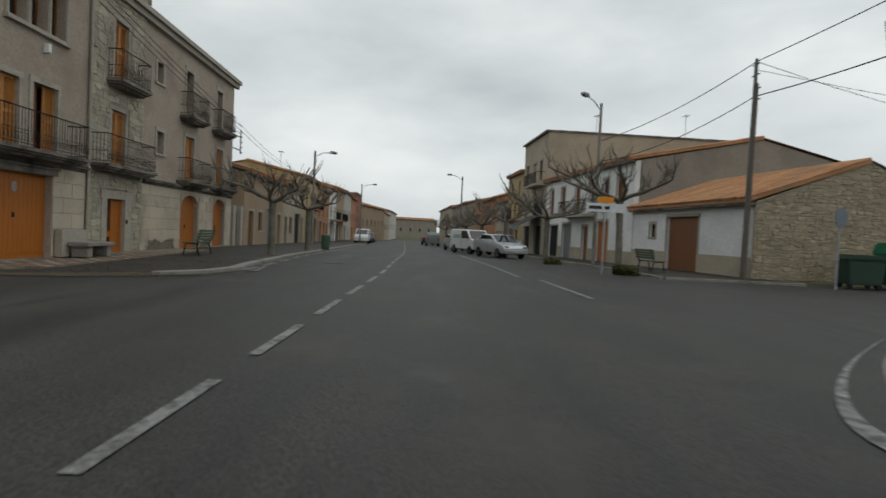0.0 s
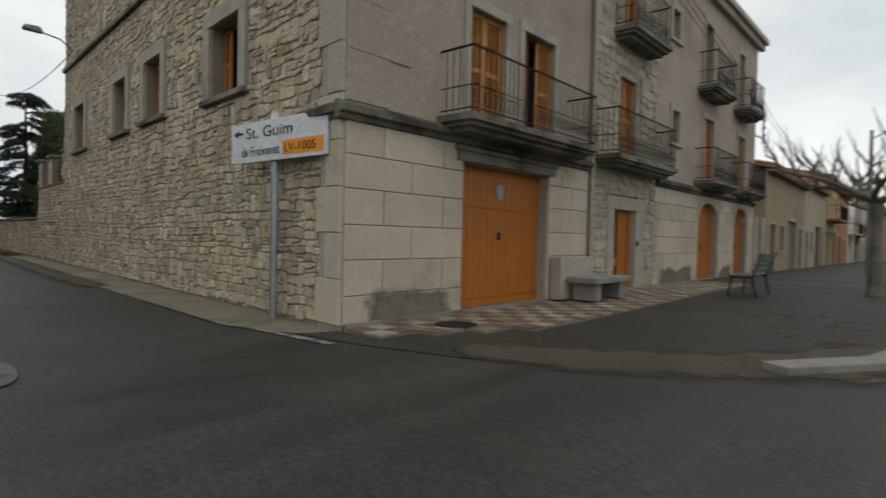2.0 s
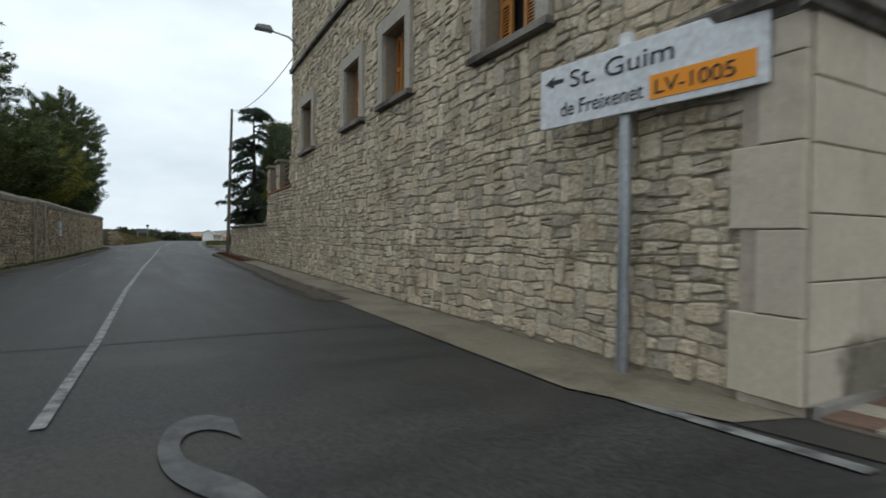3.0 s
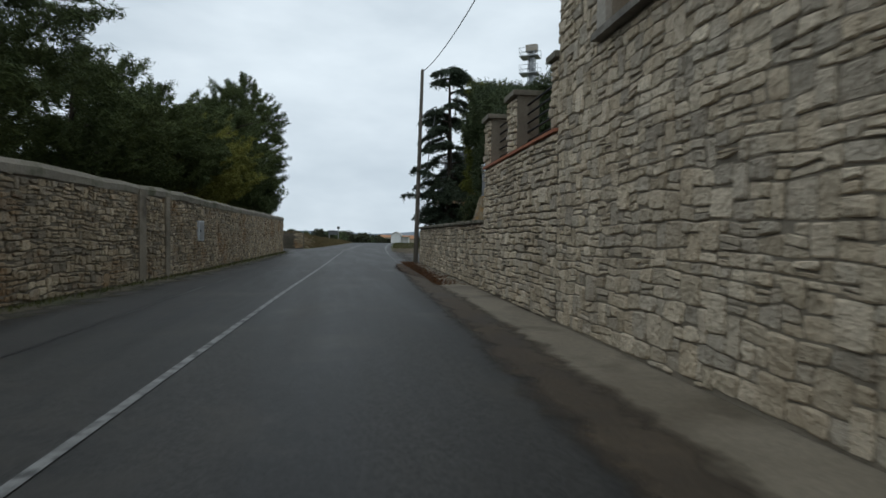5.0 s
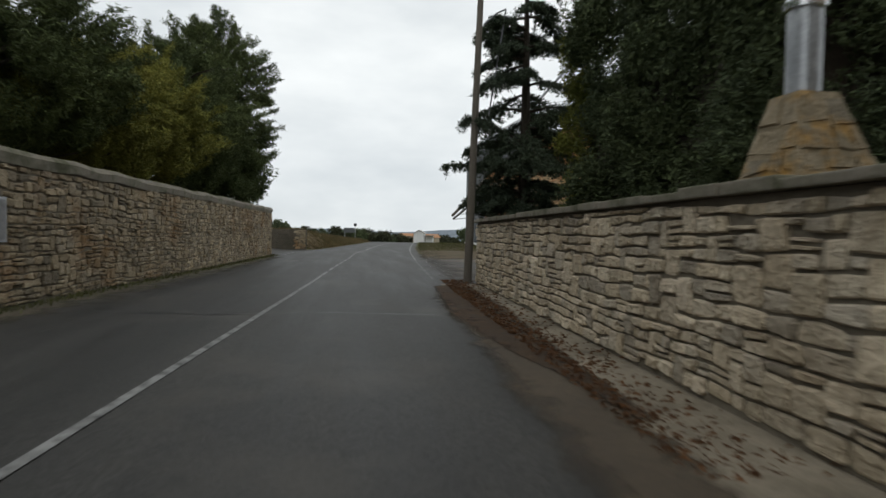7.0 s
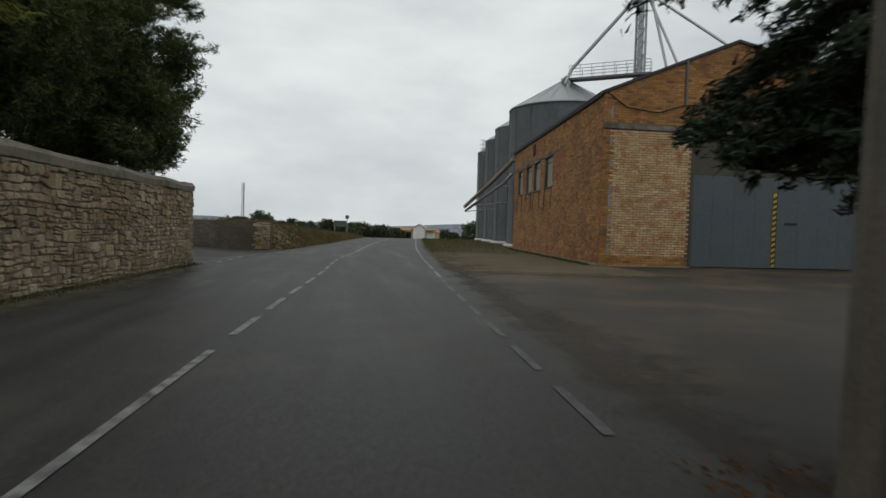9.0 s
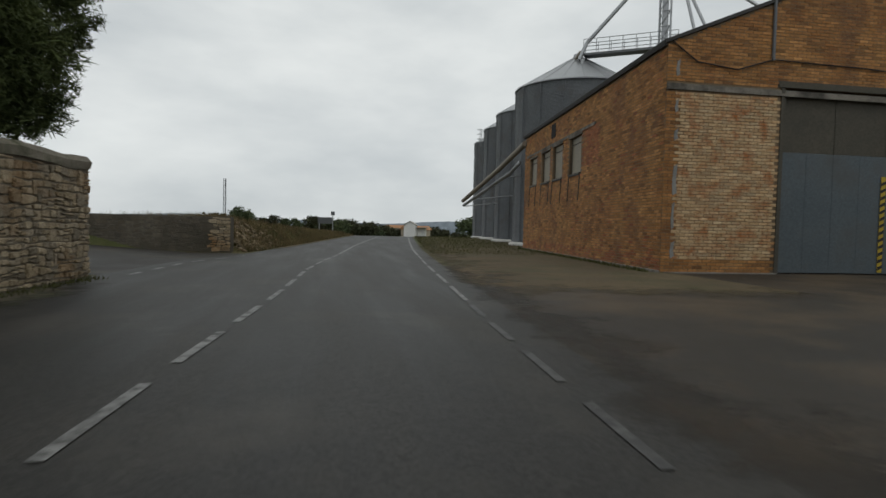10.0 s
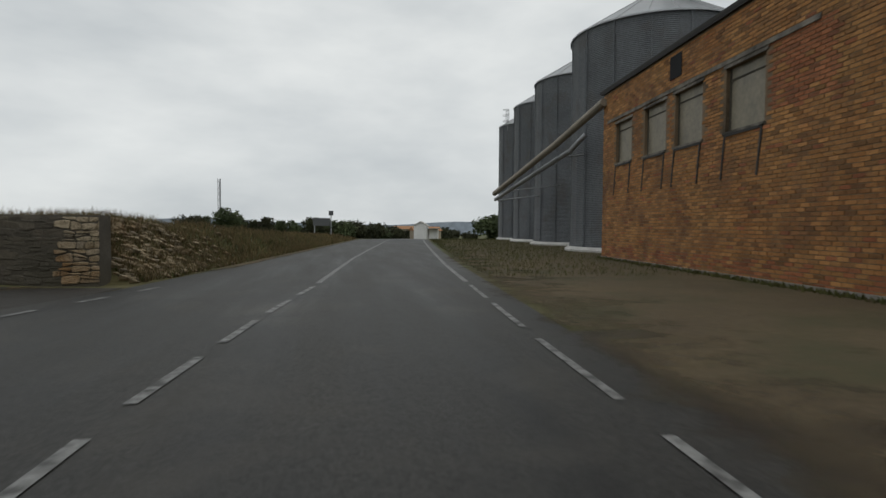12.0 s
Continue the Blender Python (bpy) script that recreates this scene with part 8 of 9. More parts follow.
# round sign seen from behind
s3 = thing("round_road_sign", Matrix.Translation((6.9, -24.4, 0)) @ Matrix.Rotation(radians(-65), 4, "Z"), "round road sign seen from behind on a post", "road sign")
bm = bmesh.new()
tube(bm, [(0, 0.05, -0.1), (0, 0.05, 2.6)], 0.035, 8)
part("post", bm, GALV, s3)
bm = bmesh.new()
bmesh.ops.create_cone(bm, cap_ends=True, segments=28, radius1=0.33, radius2=0.33, depth=0.02, matrix=Matrix.Translation((0, 0, 2.35)) @ Matrix.Rotation(math.pi / 2, 4, "X"))
part("disc", bm, surface("sign_back", (0.13, 0.16, 0.19), (0.17, 0.2, 0.23), rough=0.6, scale=2), s3)


def pole(x, y, h, r, m, label, tilt=(0, 0), name="utility_pole"):
    t = thing(name, Matrix.Translation((x, y, gz(x, y))), label, "pole", "poles")
    bm = bmesh.new()
    tube(bm, [(0, 0, -0.2), (tilt[0], tilt[1], h)], [r, r * 0.65], 10)
    part("shaft", bm, m, t)
    return t


side_pole = pole(1.12, 33.95, 8.7, 0.11, TIMBER, "weathered wooden utility pole at the wall's end", (0.24, 0))
bm = bmesh.new()
tube(bm, [(0.3, 0, 6.6), (0.7, 0.2, 7.0), (0.95, 0.3, 7.15)], 0.025, 5)
tube(bm, [(0.95, 0.3, 7.15), (0.55, 0.3, 4.4)], 0.02, 5)
part("stay_bracket", bm, BLACK_METAL, side_pole)
for x, y, h, r, m, tl in ((9.35, -22.6, 7.2, 0.1, TIMBER, (-0.15, 0)), (10.0, -22.9, 8.3, 0.1, BLACK_METAL, (-0.1, 0))):
    p = pole(x, y, h, r, m, "tall utility pole beside the white garage house", tl)
    bm = bmesh.new()
    for z in (h - 0.2, h - 0.6):
        tube(bm, [(tl[0] - 0.25, 0, z), (tl[0] + 0.25, 0, z)], 0.03, 5)
    part("crossarm", bm, BLACK_METAL, p)


def street_lamp(x, y, h, turn, arm, label, post=True):
    t = thing("street_lamp", Matrix.Translation((x, y, gz(x, y))) @ Matrix.Rotation(radians(turn), 4, "Z"), label, "street lamp", "street lamps")
    bm = bmesh.new()
    if post:
        tube(bm, [(0, 0, -0.1), (0, 0, h)], [0.1, 0.07], 10)
        part("post", bm, CONCRETE, t)
        bm = bmesh.new()
    tube(bm, [(0, 0, h - 0.4), (arm * 0.5, 0, h - 0.05), (arm, 0, h + 0.05)], 0.03, 6)
    part("arm", bm, GALV, t)
    bm = bmesh.new()
    prism(bm, [(arm - 0.1, h), (arm + 0.55, h + 0.02), (arm + 0.5, h + 0.16), (arm + 0.05, h + 0.18)], -0.13, 0.13)
    bmesh.ops.recalc_face_normals(bm, faces=bm.faces[:])
    bmesh.ops.bevel(bm, geom=bm.edges[:], offset=0.03, segments=2, affect="EDGES")
    hd_ = part("lamp_head", bm, surface("lamp_grey", (0.25, 0.26, 0.27), (0.32, 0.33, 0.34), rough=0.5, scale=2), t)
    part("lens", boxes((arm + 0.02, arm + 0.46, -0.1, 0.1, h - 0.015, h - 0.002)), PALE_W, hd_)


street_lamp(18.6, -19.4, 8.5, 140, 1.6, "grey street lamp on a concrete post")
street_lamp(27.4, -2.4, 6.6, -40, 1.3, "grey street lamp on a concrete post")
street_lamp(52.0, -13.0, 8.0, 120, 1.4, "grey street lamp on a concrete post")
street_lamp(58.0, -1.0, 7.2, -60, 1.4, "grey street lamp on a concrete post")
wl = thing("wall_street_lamp", Matrix.Translation((side_wall_x(14.6), 14.6, 7.0)) @ Matrix.Rotation(radians(180), 4, "Z"), "street lamp on a wall arm of the corner house", "street lamp")
bm = bmesh.new()
tube(bm, [(0.0, 0, -0.25), (0.35, 0, 0.05), (0.9, 0, 0.15)], 0.025, 6)
part("arm", bm, GALV, wl)
bm = bmesh.new()
prism(bm, [(0.8, 0.1), (1.35, 0.12), (1.3, 0.26), (0.9, 0.28)], -0.12, 0.12)
bmesh.ops.recalc_face_normals(bm, faces=bm.faces[:])
bmesh.ops.bevel(bm, geom=bm.edges[:], offset=0.03, segments=2, affect="EDGES")
part("lamp_head", bm, surface("lamp_grey_b", (0.25, 0.26, 0.27), (0.32, 0.33, 0.34), rough=0.5, scale=2), wl)


def cable(p, q, sag, r=0.018, label="black overhead cable"):
    pts = [Vector(p).lerp(Vector(q), k / 12) - Vector((0, 0, sag * 4 * (k / 12) * (1 - k / 12))) for k in range(13)]
    bm = bmesh.new()
    tube(bm, pts, r, 5)
    solid("overhead_cable", bm, CABLE, label + " hung between poles", "cable", group="overhead cables")


TOP = (9.9, -22.9, 8.2)
cable(TOP, (18.6, -19.5, 6.5), 0.3)
cable((9.9, -22.9, 6.9), (18.6, -19.5, 5.4), 0.4)
cable(TOP, (-14, -27, 10.5), 0.4)
cable((9.9, -22.9, 6.9), (-14, -27, 9.0), 0.8, 0.022)
cable((9.9, -22.9, 7.9), (6, -60, 5.0), 1.2, 0.01)
cable(TOP, (14, -60, 5.5), 1.6, 0.012)
cable((1.36, 33.95, 8.6), (side_wall_x(15.0), 15.0, 6.8), 0.5, 0.014)
cable((20.4, 0.3, 6.6), (46, 2.6, 6.2), 0.5, 0.012)
cable((20.4, 0.3, 6.9), (46, 2.6, 6.4), 0.5, 0.012)
for dz in (0.0, 0.22, 0.45):
    cable((-6.55, -1.93, 9.23)[:2] + (9.23 + dz,), (20.4, 0.1, 6.2 + dz), 0.25, 0.011)
bm = bmesh.new()
pts = [(-0.66 + 0.0579 * k * 0.9 - 0.03, -0.7 + 0.9 * k, 6.3 + 0.02 * math.sin(k)) for k in range(18)]
tube(bm, pts, 0.02, 5)
solid("wall_cable", bm, CABLE, "black cable clipped along the stone wall", "cable")
# branch of a street tree that reaches into view over the junction
br = thing("overhanging_tree", Matrix.Translation((-1.5, -23.5, 0)), "bare street tree with knobbly overhanging limbs", "tree")
bm = bmesh.new()
tube(bm, [(0, 0, -0.1), (0.05, 0, 1.5), (0, 0, 3.2)], [0.24, 0.18, 0.2], 10)
part("trunk", bm, BARK, br)
bm = bmesh.new()
rt = random.Random(17)
for tgt in ((-3.2, 3.4, 5.2), (-1.6, 3.8, 5.6), (1.5, 3.0, 5.4), (0.5, -3, 5.4), (3, -1, 5.2), (-3.6, 1.0, 5.0)):
    pts, rad = [], []
    for k in range(8):
        s = k / 7
        pts.append((tgt[0] * s + rt.uniform(-0.15, 0.15), tgt[1] * s + rt.uniform(-0.15, 0.15), 3.1 + (tgt[2] - 3.1) * s ** 0.8 + rt.uniform(-0.1, 0.1)))
        rad.append(0.12 - 0.07 * s + (0.03 if k % 2 else 0))
    tube(bm, pts, rad, 7)
    for k in (2, 3, 3, 4, 4, 5, 5, 6, 6, 7, 7):
        e = (pts[k][0] + rt.uniform(-0.5, 0.5), pts[k][1] + rt.uniform(-0.5, 0.5), pts[k][2] + rt.uniform(-0.1, 0.6))
        tube(bm, [pts[k], e], [0.035, 0.02], 5)
part("branch_crown", bm, BARK_DARK, br)


# limbs of another bare tree at the mouth of the side road
br2 = thing("overhanging_tree", Matrix.Translation((-10.9, -4.4, 0)), "bare street tree at the mouth of the side road", "tree")
bm = bmesh.new()
tube(bm, [(0, 0, -0.1), (0.05, 0, 1.2), (0, 0, 2.6)], [0.24, 0.18, 0.2], 10)
part("trunk", bm, BARK, br2)
bm = bmesh.new()
for tgt in ((2.75, -3.7, 3.75), (2.7, -3.4, 3.45), (2.9, -4.0, 3.6), (-2, 2, 4.6), (1.5, 2.5, 4.6), (-2.5, -1.5, 4.4)):
    pts, rad = [], []
    for k in range(9):
        s = k / 8
        pts.append((tgt[0] * s + rt.uniform(-0.12, 0.12), tgt[1] * s + rt.uniform(-0.12, 0.12), 2.5 + (tgt[2] - 2.5) * s ** 0.7 + rt.uniform(-0.08, 0.08)))
        rad.append(0.09 - 0.07 * s + (0.018 if k % 2 else 0))
    tube(bm, pts, rad, 6)
    for k in (4, 5, 6, 7, 8):
        for _ in range(2):
            e = (pts[k][0] + rt.uniform(-0.4, 0.4), pts[k][1] + rt.uniform(-0.4, 0.4), pts[k][2] + rt.uniform(-0.1, 0.35))
            tube(bm, [pts[k], e], [0.025, 0.012], 5)
part("branch_crown", bm, BARK_DARK, br2)


def container(x, y, turn, w, d, h, colour, label, lid=0.2, wheels=True):
    body_m = surface(label.split()[0] + "_plastic", colour, tuple(v * 1.25 for v in colour), rough=0.55, scale=1.5, bump=0.03)
    t = thing("waste_container", Matrix.Translation((x, y, gz(x, y) + 0.02)) @ Matrix.Rotation(radians(turn), 4, "Z"), label, "waste container", "waste containers")
    bm = bmesh.new()
    prism(bm, [(-w / 2 + 0.08, 0.15), (w / 2 - 0.08, 0.15), (w / 2, h), (-w / 2, h)], -d / 2, d / 2)
    bmesh.ops.recalc_face_normals(bm, faces=bm.faces[:])
    bmesh.ops.bevel(bm, geom=bm.edges[:], offset=0.04, segments=2, affect="EDGES")
    part("body", bm, body_m, t)
    bm = bmesh.new()
    prism(bm, [(-w / 2 - 0.03, h + 0.01), (w / 2 + 0.03, h + 0.01), (w / 2 - 0.1, h + lid), (-w / 2 + 0.1, h + lid)], -d / 2 - 0.03, d / 2 + 0.03)
    bmesh.ops.recalc_face_normals(bm, faces=bm.faces[:])
    bmesh.ops.bevel(bm, geom=bm.edges[:], offset=0.05, segments=2, affect="EDGES")
    part("lid", bm, body_m, t)
    for sx in (-1, 1):
        for sy in (-1, 1):
            bm = bmesh.new()
            tube(bm, [(sx * (w / 2 - 0.15), sy * (d / 2 - 0.1) - 0.04, 0.09), (sx * (w / 2 - 0.15), sy * (d / 2 - 0.1) + 0.04, 0.09)], 0.09, 10)
            part("caster", bm, IRON, t)


container(7.75, -25.7, 82, 1.2, 0.85, 0.95, (0.018, 0.042, 0.028), "dark green rubbish container by the rubble wall")
container(8.0, -27.1, 82, 1.0, 1.0, 1.15, (0.01, 0.11, 0.06), "green glass bank by the rubble wall", 0.45)
container(8.2, -28.4, 82, 1.0, 1.0, 1.3, (0.012, 0.035, 0.13), "blue paper container by the rubble wall", 0.12)
container(8.5, -30.0, 82, 1.0, 1.0, 1.3, (0.5, 0.36, 0.02), "yellow packaging container by the rubble wall", 0.12)
# barbecue chimney behind the low wall
ch = thing("garden_chimney", Matrix.Translation((1.42, 23.3, 0)), "rubble stone barbecue chimney with orange lichen and steel flue", "chimney")
CHST = surface("lichen_stone", (0.17, 0.143, 0.1), (0.27, 0.23, 0.165), scale=3, fine=25, bump=0.7, dist=0.02, random_by="object", spread=0.4, dirt=(0.33, 0.19, 0.05), dirt_at=0.56, dirt_scale=4)


def hood_at(z):
    """Left, right, front and back of the chimney's hood at a height; its right side flares."""
    k = min(max((2.32 - z) / 0.8, 0.0), 1.0)
    return -0.15 - 0.17 * k, 0.17 + 0.3 * k, -0.15 - 0.2 * k, 0.15 + 0.2 * k


def hood_ring(bm, z, grow=0.0):
    x0, x1, y0, y1 = hood_at(z)
    return [bm.verts.new(v) for v in ((x0 - grow, y0 - grow, z), (x1 + grow, y0 - grow, z), (x1 + grow, y1 + grow, z), (x0 - grow, y1 + grow, z))]


bm = bmesh.new()
rings = [hood_ring(bm, z) for z in (0.0, 1.55, 2.32)]
for a_, b_ in zip(rings, rings[1:]):
    for k in range(4):
        bm.faces.new((a_[k], a_[(k + 1) % 4], b_[(k + 1) % 4], b_[k]))
bm.faces.new(rings[-1])
hood = part("hood", bm, CHST, ch, "pyramid hood of rubble stone")
rc = random.Random(77)
z = 1.5
while z < 2.28:
    hh = min(rc.uniform(0.1, 0.26), 2.34 - z)
    for side_ in range(4):
        u = 0.0
        while u < 0.97:
            w_ = min(rc.uniform(0.22, 0.6), 1.0 - u)
            if 1.0 - u - w_ < 0.12:
                w_ = 1.0 - u
            vs = []
            for f, zz in ((u + 0.012, z + 0.007), (u + w_ - 0.012, z + 0.007), (u + w_ - 0.012, z + hh - 0.007), (u + 0.012, z + hh - 0.007)):
                x0, x1, y0, y1 = hood_at(zz)
                ring = ((x0, y0), (x1, y0), (x1, y1), (x0, y1))
                (ax, ay), (bx, by) = ring[side_], ring[(side_ + 1) % 4]
                vs.append(Vector((ax + (bx - ax) * f, ay + (by - ay) * f, zz)))
            for v in vs:
                v.z += rc.uniform(-0.03, 0.03)
            n_ = (vs[1] - vs[0]).cross(vs[3] - vs[0]).normalized()
            bm = bmesh.new()
            low4 = [bm.verts.new(v - n_ * 0.03) for v in vs]
            top4 = [bm.verts.new(v + (sum(vs, Vector()) / 4 - v) * 0.16 + n_ * rc.uniform(0.004, 0.024)) for v in vs]
            bm.faces.new(top4)
            for q in range(4):
                bm.faces.new((low4[q], low4[(q + 1) % 4], top4[(q + 1) % 4], top4[q]))
            part("stone", bm, CHST, hood)
            u += w_
    z += hh
bm = bmesh.new()
tube(bm, [(0, 0, 2.3), (0, 0, 2.96)], 0.12, 18)
part("flue", bm, GALV, ch, "galvanised steel flue")
bm = bmesh.new()
lathe(bm, [(0.12, 2.94), (0.145, 2.95), (0.15, 3.0), (0.135, 3.01), (0.135, 3.03), (0.15, 3.04), (0.15, 3.08), (0.135, 3.09), (0.135, 3.11), (0.15, 3.12), (0.15, 3.16), (0.12, 3.18)], 20)
part("cowl_ring", bm, CHROME, ch, "ringed bright steel collar")
bm = bmesh.new()
lathe(bm, [(0.15, 3.15), (0.148, 3.22), (0.12, 3.29), (0.07, 3.335), (0.01, 3.35)], 16)
bmesh.ops.bisect_plane(bm, geom=bm.verts[:] + bm.edges[:] + bm.faces[:], plane_co=(-0.03, 0, 3.2), plane_no=(-1, 0, -0.3), clear_outer=True)
part("cowl", bm, CHROME, ch, "half-open bright steel cowl")
# checkered pavement tiles before the house, each a piece
tp = thing("tile_pavement", FRONT @ Matrix.Translation((0, 0, 0.093)), "checkered band of worn cream and brown paving tiles", "pavement", kind="structure")
T_L = surface("cream_tile", (0.29, 0.262, 0.21), (0.38, 0.342, 0.275), rough=0.7, scale=3, fine=20, random_by="object", spread=0.15, dirt=(0.13, 0.11, 0.08), dirt_at=0.5, dirt_scale=1.5)
T_D = surface("brown_tile", (0.12, 0.07, 0.05), (0.16, 0.1, 0.07), rough=0.7, scale=3, fine=20, random_by="object", spread=0.2)


def tile_fall(x):
    """How far the band dips towards the street corner, where it has no kerb."""
    return -0.062 * (1 - ramp01((FRONT @ Vector((x, -0.7, 0))).x, 3.0, 9.0))


def tile_rows(i):
    return min(5, 2 + i // 2)


part("tile_bed", boxes(*[(0.3 * i, 0.3 * i + 0.3, -0.12 - 0.3 * tile_rows(i), -0.1, -0.14, 0.004 + tile_fall(0.15 + 0.3 * i)) for i in range(42)]), MORTAR, tp)
part("border", boxes((0.02, 12.6, -0.098, -0.036, -0.14, 0.012)), CONCRETE, tp, "pale concrete strip")
tl = {}
for k_, m_ in (("L", T_L), ("D", T_D)):
    tl[k_] = mesh_of("paving_tile", boxes((-0.148, 0.148, -0.148, 0.148, 0.004, 0.022)), m_)
for i in range(42):
    for j in range(tile_rows(i)):
        ob = new("paving_tile", tl["L" if (i + j) % 2 else "D"])
        ob.parent = tp
        ob.location = (0.15 + 0.3 * i, -0.25 - 0.3 * j, tile_fall(0.15 + 0.3 * i))
# small far things: white shed, mast, road signs, litter bin
sh = thing("white_shed", Matrix.Translation((15.4, 157.0, gz(15.4, 157))) @ Matrix.Rotation(radians(-12), 4, "Z"), "small distant white gabled roadside building with open canopy", "shed")
bm = bmesh.new()
prism(bm, [(-1.9, -0.4), (0.6, -0.4), (0.6, 2.5), (-0.65, 3.2), (-1.9, 2.5)], 0.0, 5.0)
bmesh.ops.recalc_face_normals(bm, faces=bm.faces[:])
part("wall_block", bm, WHITE_W, sh)
bm = bmesh.new()
prism(bm, [(-2.1, 2.42), (-0.65, 3.24), (0.8, 2.42), (0.8, 2.55), (-0.65, 3.38), (-2.1, 2.55)], -0.2, 5.2)
bmesh.ops.recalc_face_normals(bm, faces=bm.faces[:])
part("roof", bm, PALE_W, sh)
part("annex_wall", boxes((0.62, 2.6, 0.6, 4.6, -0.4, 1.9)), WHITE_W, sh)
part("canopy", boxes((0.81, 3.1, -0.6, 4.8, 1.92, 2.08)), GREY_W, sh, "flat grey canopy")
part("canopy_post", boxes((0.9, 1.02, -0.5, -0.38, -0.4, 1.91)), CONCRETE, sh)
for x, y, w_, h_ in ((25, 215, 8, 2.4), (27.5, 285, 11, 4)):
    f = thing("farm_building", Matrix.Translation((x, y, gz(x, y))) @ Matrix.Rotation(radians(10), 4, "Z"), "distant low farm building with tile roof", "farm building")
    part("wall_block", boxes((-w_ / 2, w_ / 2, 0, 5, -0.6, h_)), BEIGE_W, f)
    bm = bmesh.new()
    bm_x = [(-0.4, h_), (2.5, h_ + 1.2), (5.4, h_)]
    ends = [[bm.verts.new((sx * (w_ / 2 + 0.4), y_, z_)) for y_, z_ in bm_x] for sx in (-1, 1)]
    for k in range(3):
        bm.faces.new((ends[0][k], ends[0][(k + 1) % 3], ends[1][(k + 1) % 3], ends[1][k]))
    bm.faces.new(ends[0])
    bm.faces.new(ends[1])
    bmesh.ops.recalc_face_normals(bm, faces=bm.faces[:])
    part("roof", bm, TILE, f, "faded red tile roof")
ms = thing("lattice_mast", Matrix.Translation((-26.8, 185.0, gz(-26.8, 185))) @ Matrix.Diagonal((1.5, 1.5, 1.46, 1)), "thin grey lattice mast in the field", "mast")
bm = bmesh.new()
for dx, dy in ((-0.18, -0.18), (0.18, -0.18), (0, 0.2)):
    tube(bm, [(dx, dy, -0.2), (dx, dy, 8.3)], 0.045, 4)
z = 0
while z < 8:
    tube(bm, [(-0.18, -0.18, z), (0.18, -0.18, z + 0.5)], 0.022, 4)
    tube(bm, [(0.18, -0.18, z + 0.5), (-0.18, -0.18, z + 1)], 0.022, 4)
    z += 1
part("lattice", bm, BLACK_METAL, ms)
fs_x = along(LEFT, 100) - 2.6
fs_ = thing("far_road_sign", Matrix.Translation((fs_x, 100, gz(fs_x, 100))), "grey back of a road sign on two posts", "road sign")
for x, top in ((-0.7, 1.75), (0.7, 2.3)):
    bm = bmesh.new()
    tube(bm, [(x, 0.04, -0.2), (x, 0.04, top)], 0.045, 6)
    part("post", bm, GALV, fs_)
part("panel", boxes((-0.85, 0.62, -0.02, 0.0, 1.05, 1.72)), BLACK_METAL, fs_, "grey metal panel")
part("finial", boxes((0.5, 0.9, -0.03, -0.005, 1.95, 2.35), bevel=0.008), BLACK_METAL, fs_)
lb = thing("litter_bin", Matrix.Translation((21.5, -4.6, gz(21.5, -4.6) + 0.09)), "grey-green litter bin on the pavement", "litter bin")
bm = bmesh.new()
lathe(bm, [(0.18, 0.0), (0.24, 0.1), (0.26, 0.75), (0.22, 0.85)], 16)
part("bin_body", bm, GREEN, lb)

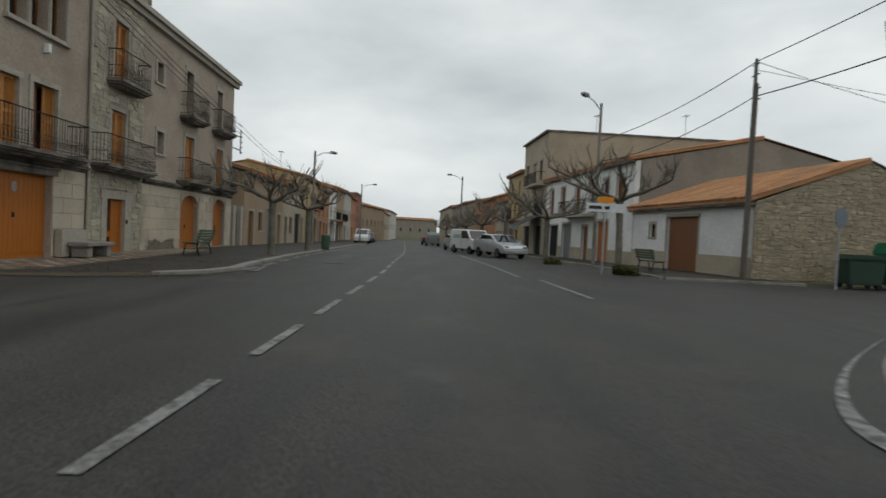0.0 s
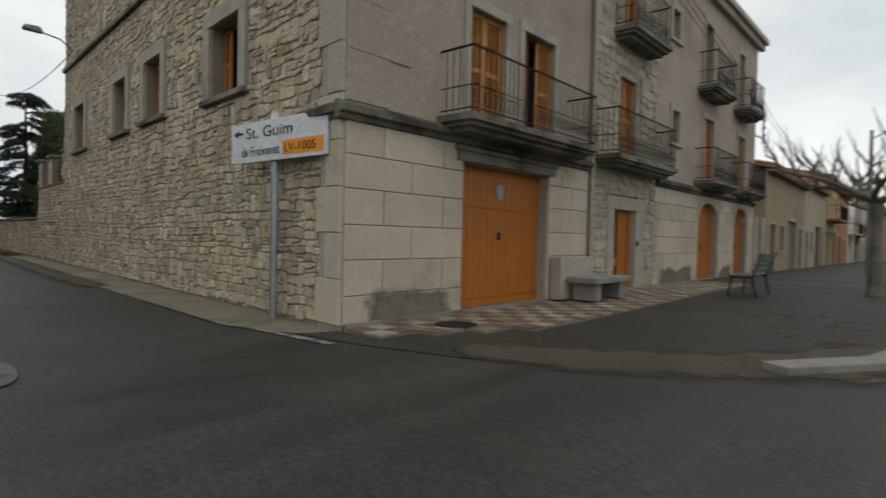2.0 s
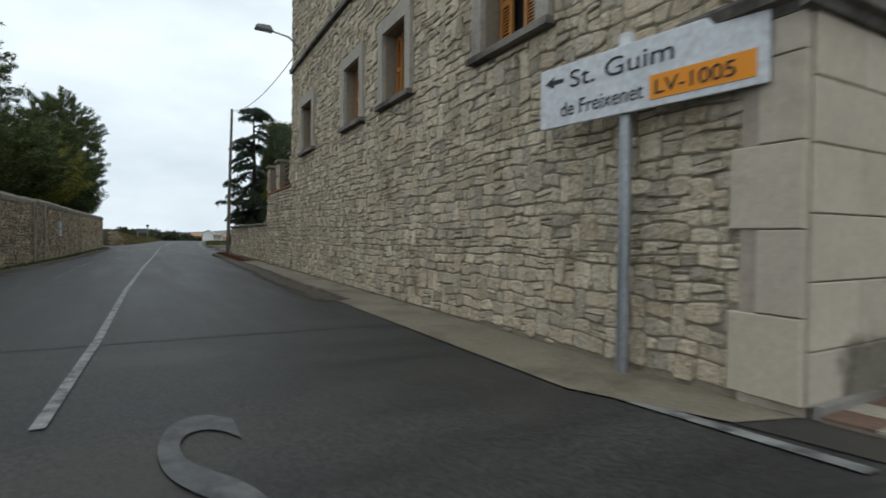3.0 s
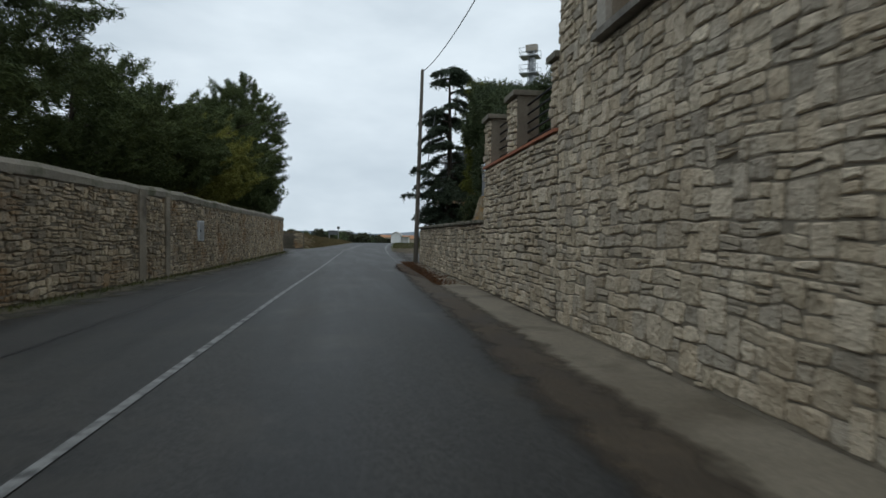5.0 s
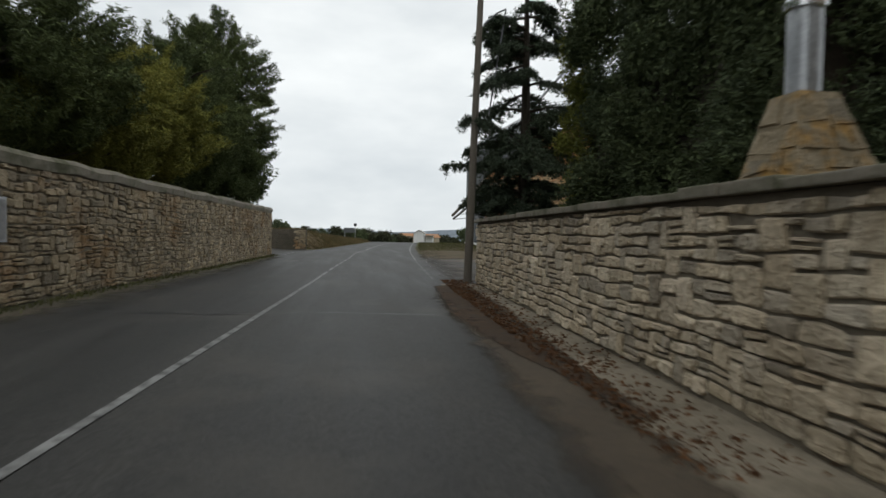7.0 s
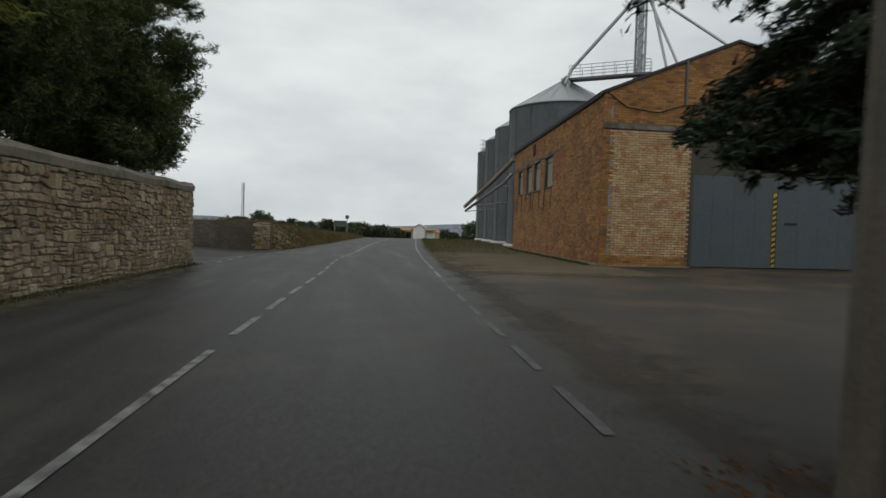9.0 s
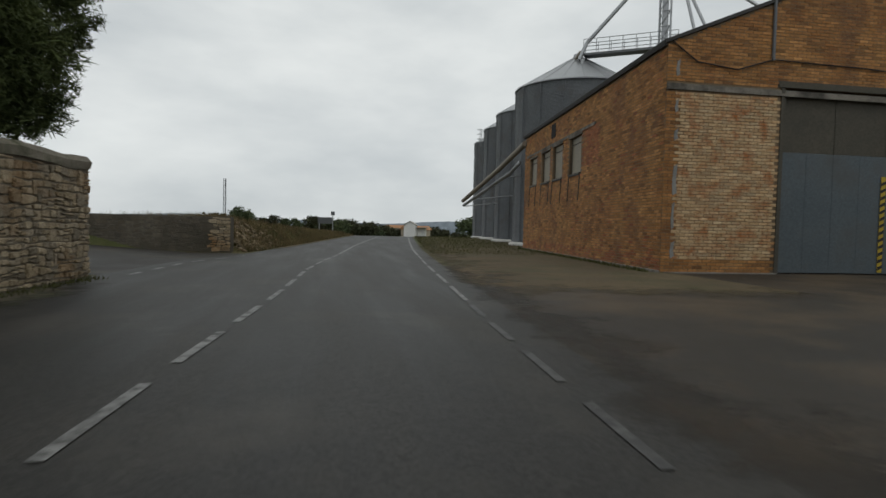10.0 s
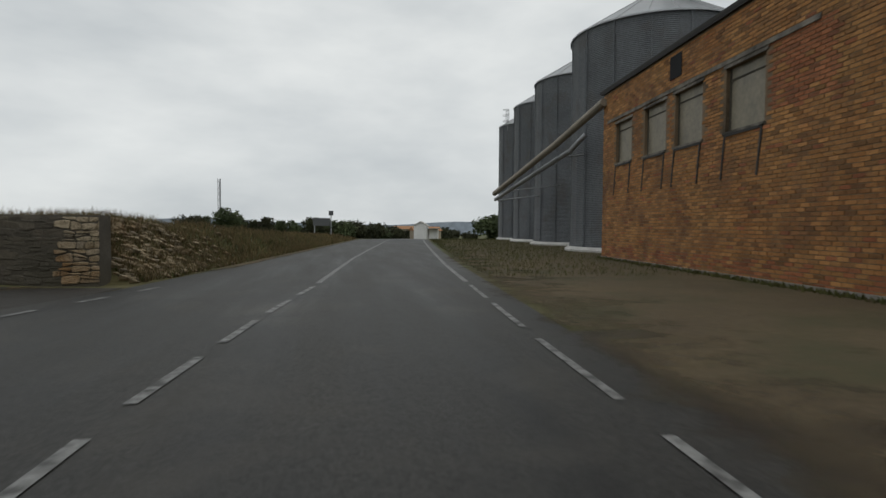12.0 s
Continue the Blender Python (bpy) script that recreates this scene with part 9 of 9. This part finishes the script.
# damp stains that climb the foot of the cut stone
for x0, x1, h in ((0.05, 1.9, 0.62), (4.5, 5.9, 0.5), (9.6, 13.0, 0.6), (15.05, 16.75, 0.5)):
    n = 24
    vs, fade, fs = [], [], []
    for i in range(n + 1):
        x = x0 + (x1 - x0) * i / n
        tall = h * (0.95 + 0.15 * math.sin(3.1 * x + 1) + 0.06 * math.sin(7.7 * x))
        for k, f in ((0.0, 1.0), (0.6, 0.85), (1.0, 0.0)):
            vs.append((x, -0.0335, 0.1 + tall * k))
            fade.append(0.8 * f * min(1.0, 4 * i / n, 4 * (n - i) / n))
    for i in range(n):
        fs += [(3 * i + k, 3 * i + 3 + k, 3 * i + 4 + k, 3 * i + 1 + k) for k in range(2)]
    me = from_data("damp_stain", vs, fs, PLINTH_MOSS)
    me.attributes.new("fade", "FLOAT", "POINT").data.foreach_set("value", fade)
    ob = new("damp_stain", me)
    ob.parent = house

# cast iron manhole covers in the street
spot = FRONT @ Vector((1.3, -0.75, 0.093 + 0.018 + tile_fall(1.3)))
for x, y, z, size, words in ((8.76, -7.55, gz(8.76, -7.55) + 0.006, 1.0, "round dark cast iron manhole cover in the asphalt"),
                             (spot.x, spot.y, spot.z, 0.72, "small dark iron manhole cover among checkered tiles")):
    mh = thing("manhole_cover", Matrix.Translation((x, y, z)) @ Matrix.Diagonal((size, size, 1, 1)), words, "manhole cover")
    bm = bmesh.new()
    lathe(bm, [(0.4, 0.0), (0.4, 0.012), (0.335, 0.012), (0.335, 0.006)], 28)
    part("rim", bm, IRON, mh)
    bm = bmesh.new()
    lathe(bm, [(0.33, 0.0), (0.33, 0.011), (0.0005, 0.011)], 28)
    part("lid", bm, IRON, mh)

# storey heights and bay widths of the corner house
bpy.context.view_layer.update()
to_house = FRONT.inverted()


def storey(z):
    return float(np.interp(z, [-0.5, 0.0, 3.27, 5.4, 8.4, 9.4, 12.0], [-0.5, 0.0, 2.82, 4.8, 7.75, 8.95, 11.5]))


def bay(x):
    return float(np.interp(x, [-5, 0, 1.95, 4.42, 7.2, 11.2, 13.2, 15, 18.45, 19.42, 25], [-5, 0, 2.3, 4.77, 7.5, 11.6, 13.45, 15.4, 18.95, 19.9, 25.48]))


done = {}
for ob in house.children_recursive:
    m = to_house @ ob.matrix_world
    wide = bay if abs(m[0][1]) < 0.05 else (lambda x: x)
    ox, oz = m.translation.x, m.translation.z
    if wide is bay:
        ob.location.x += bay(ox) - ox
    else:
        ox = 0.0
    ob.location.z += storey(oz) - oz
    if ob.data.name in done:
        continue
    done[ob.data.name] = True
    for v in ob.data.vertices:
        v.co.x = wide(v.co.x + ox) - wide(ox)
        v.co.z = storey(v.co.z + oz) - storey(oz)
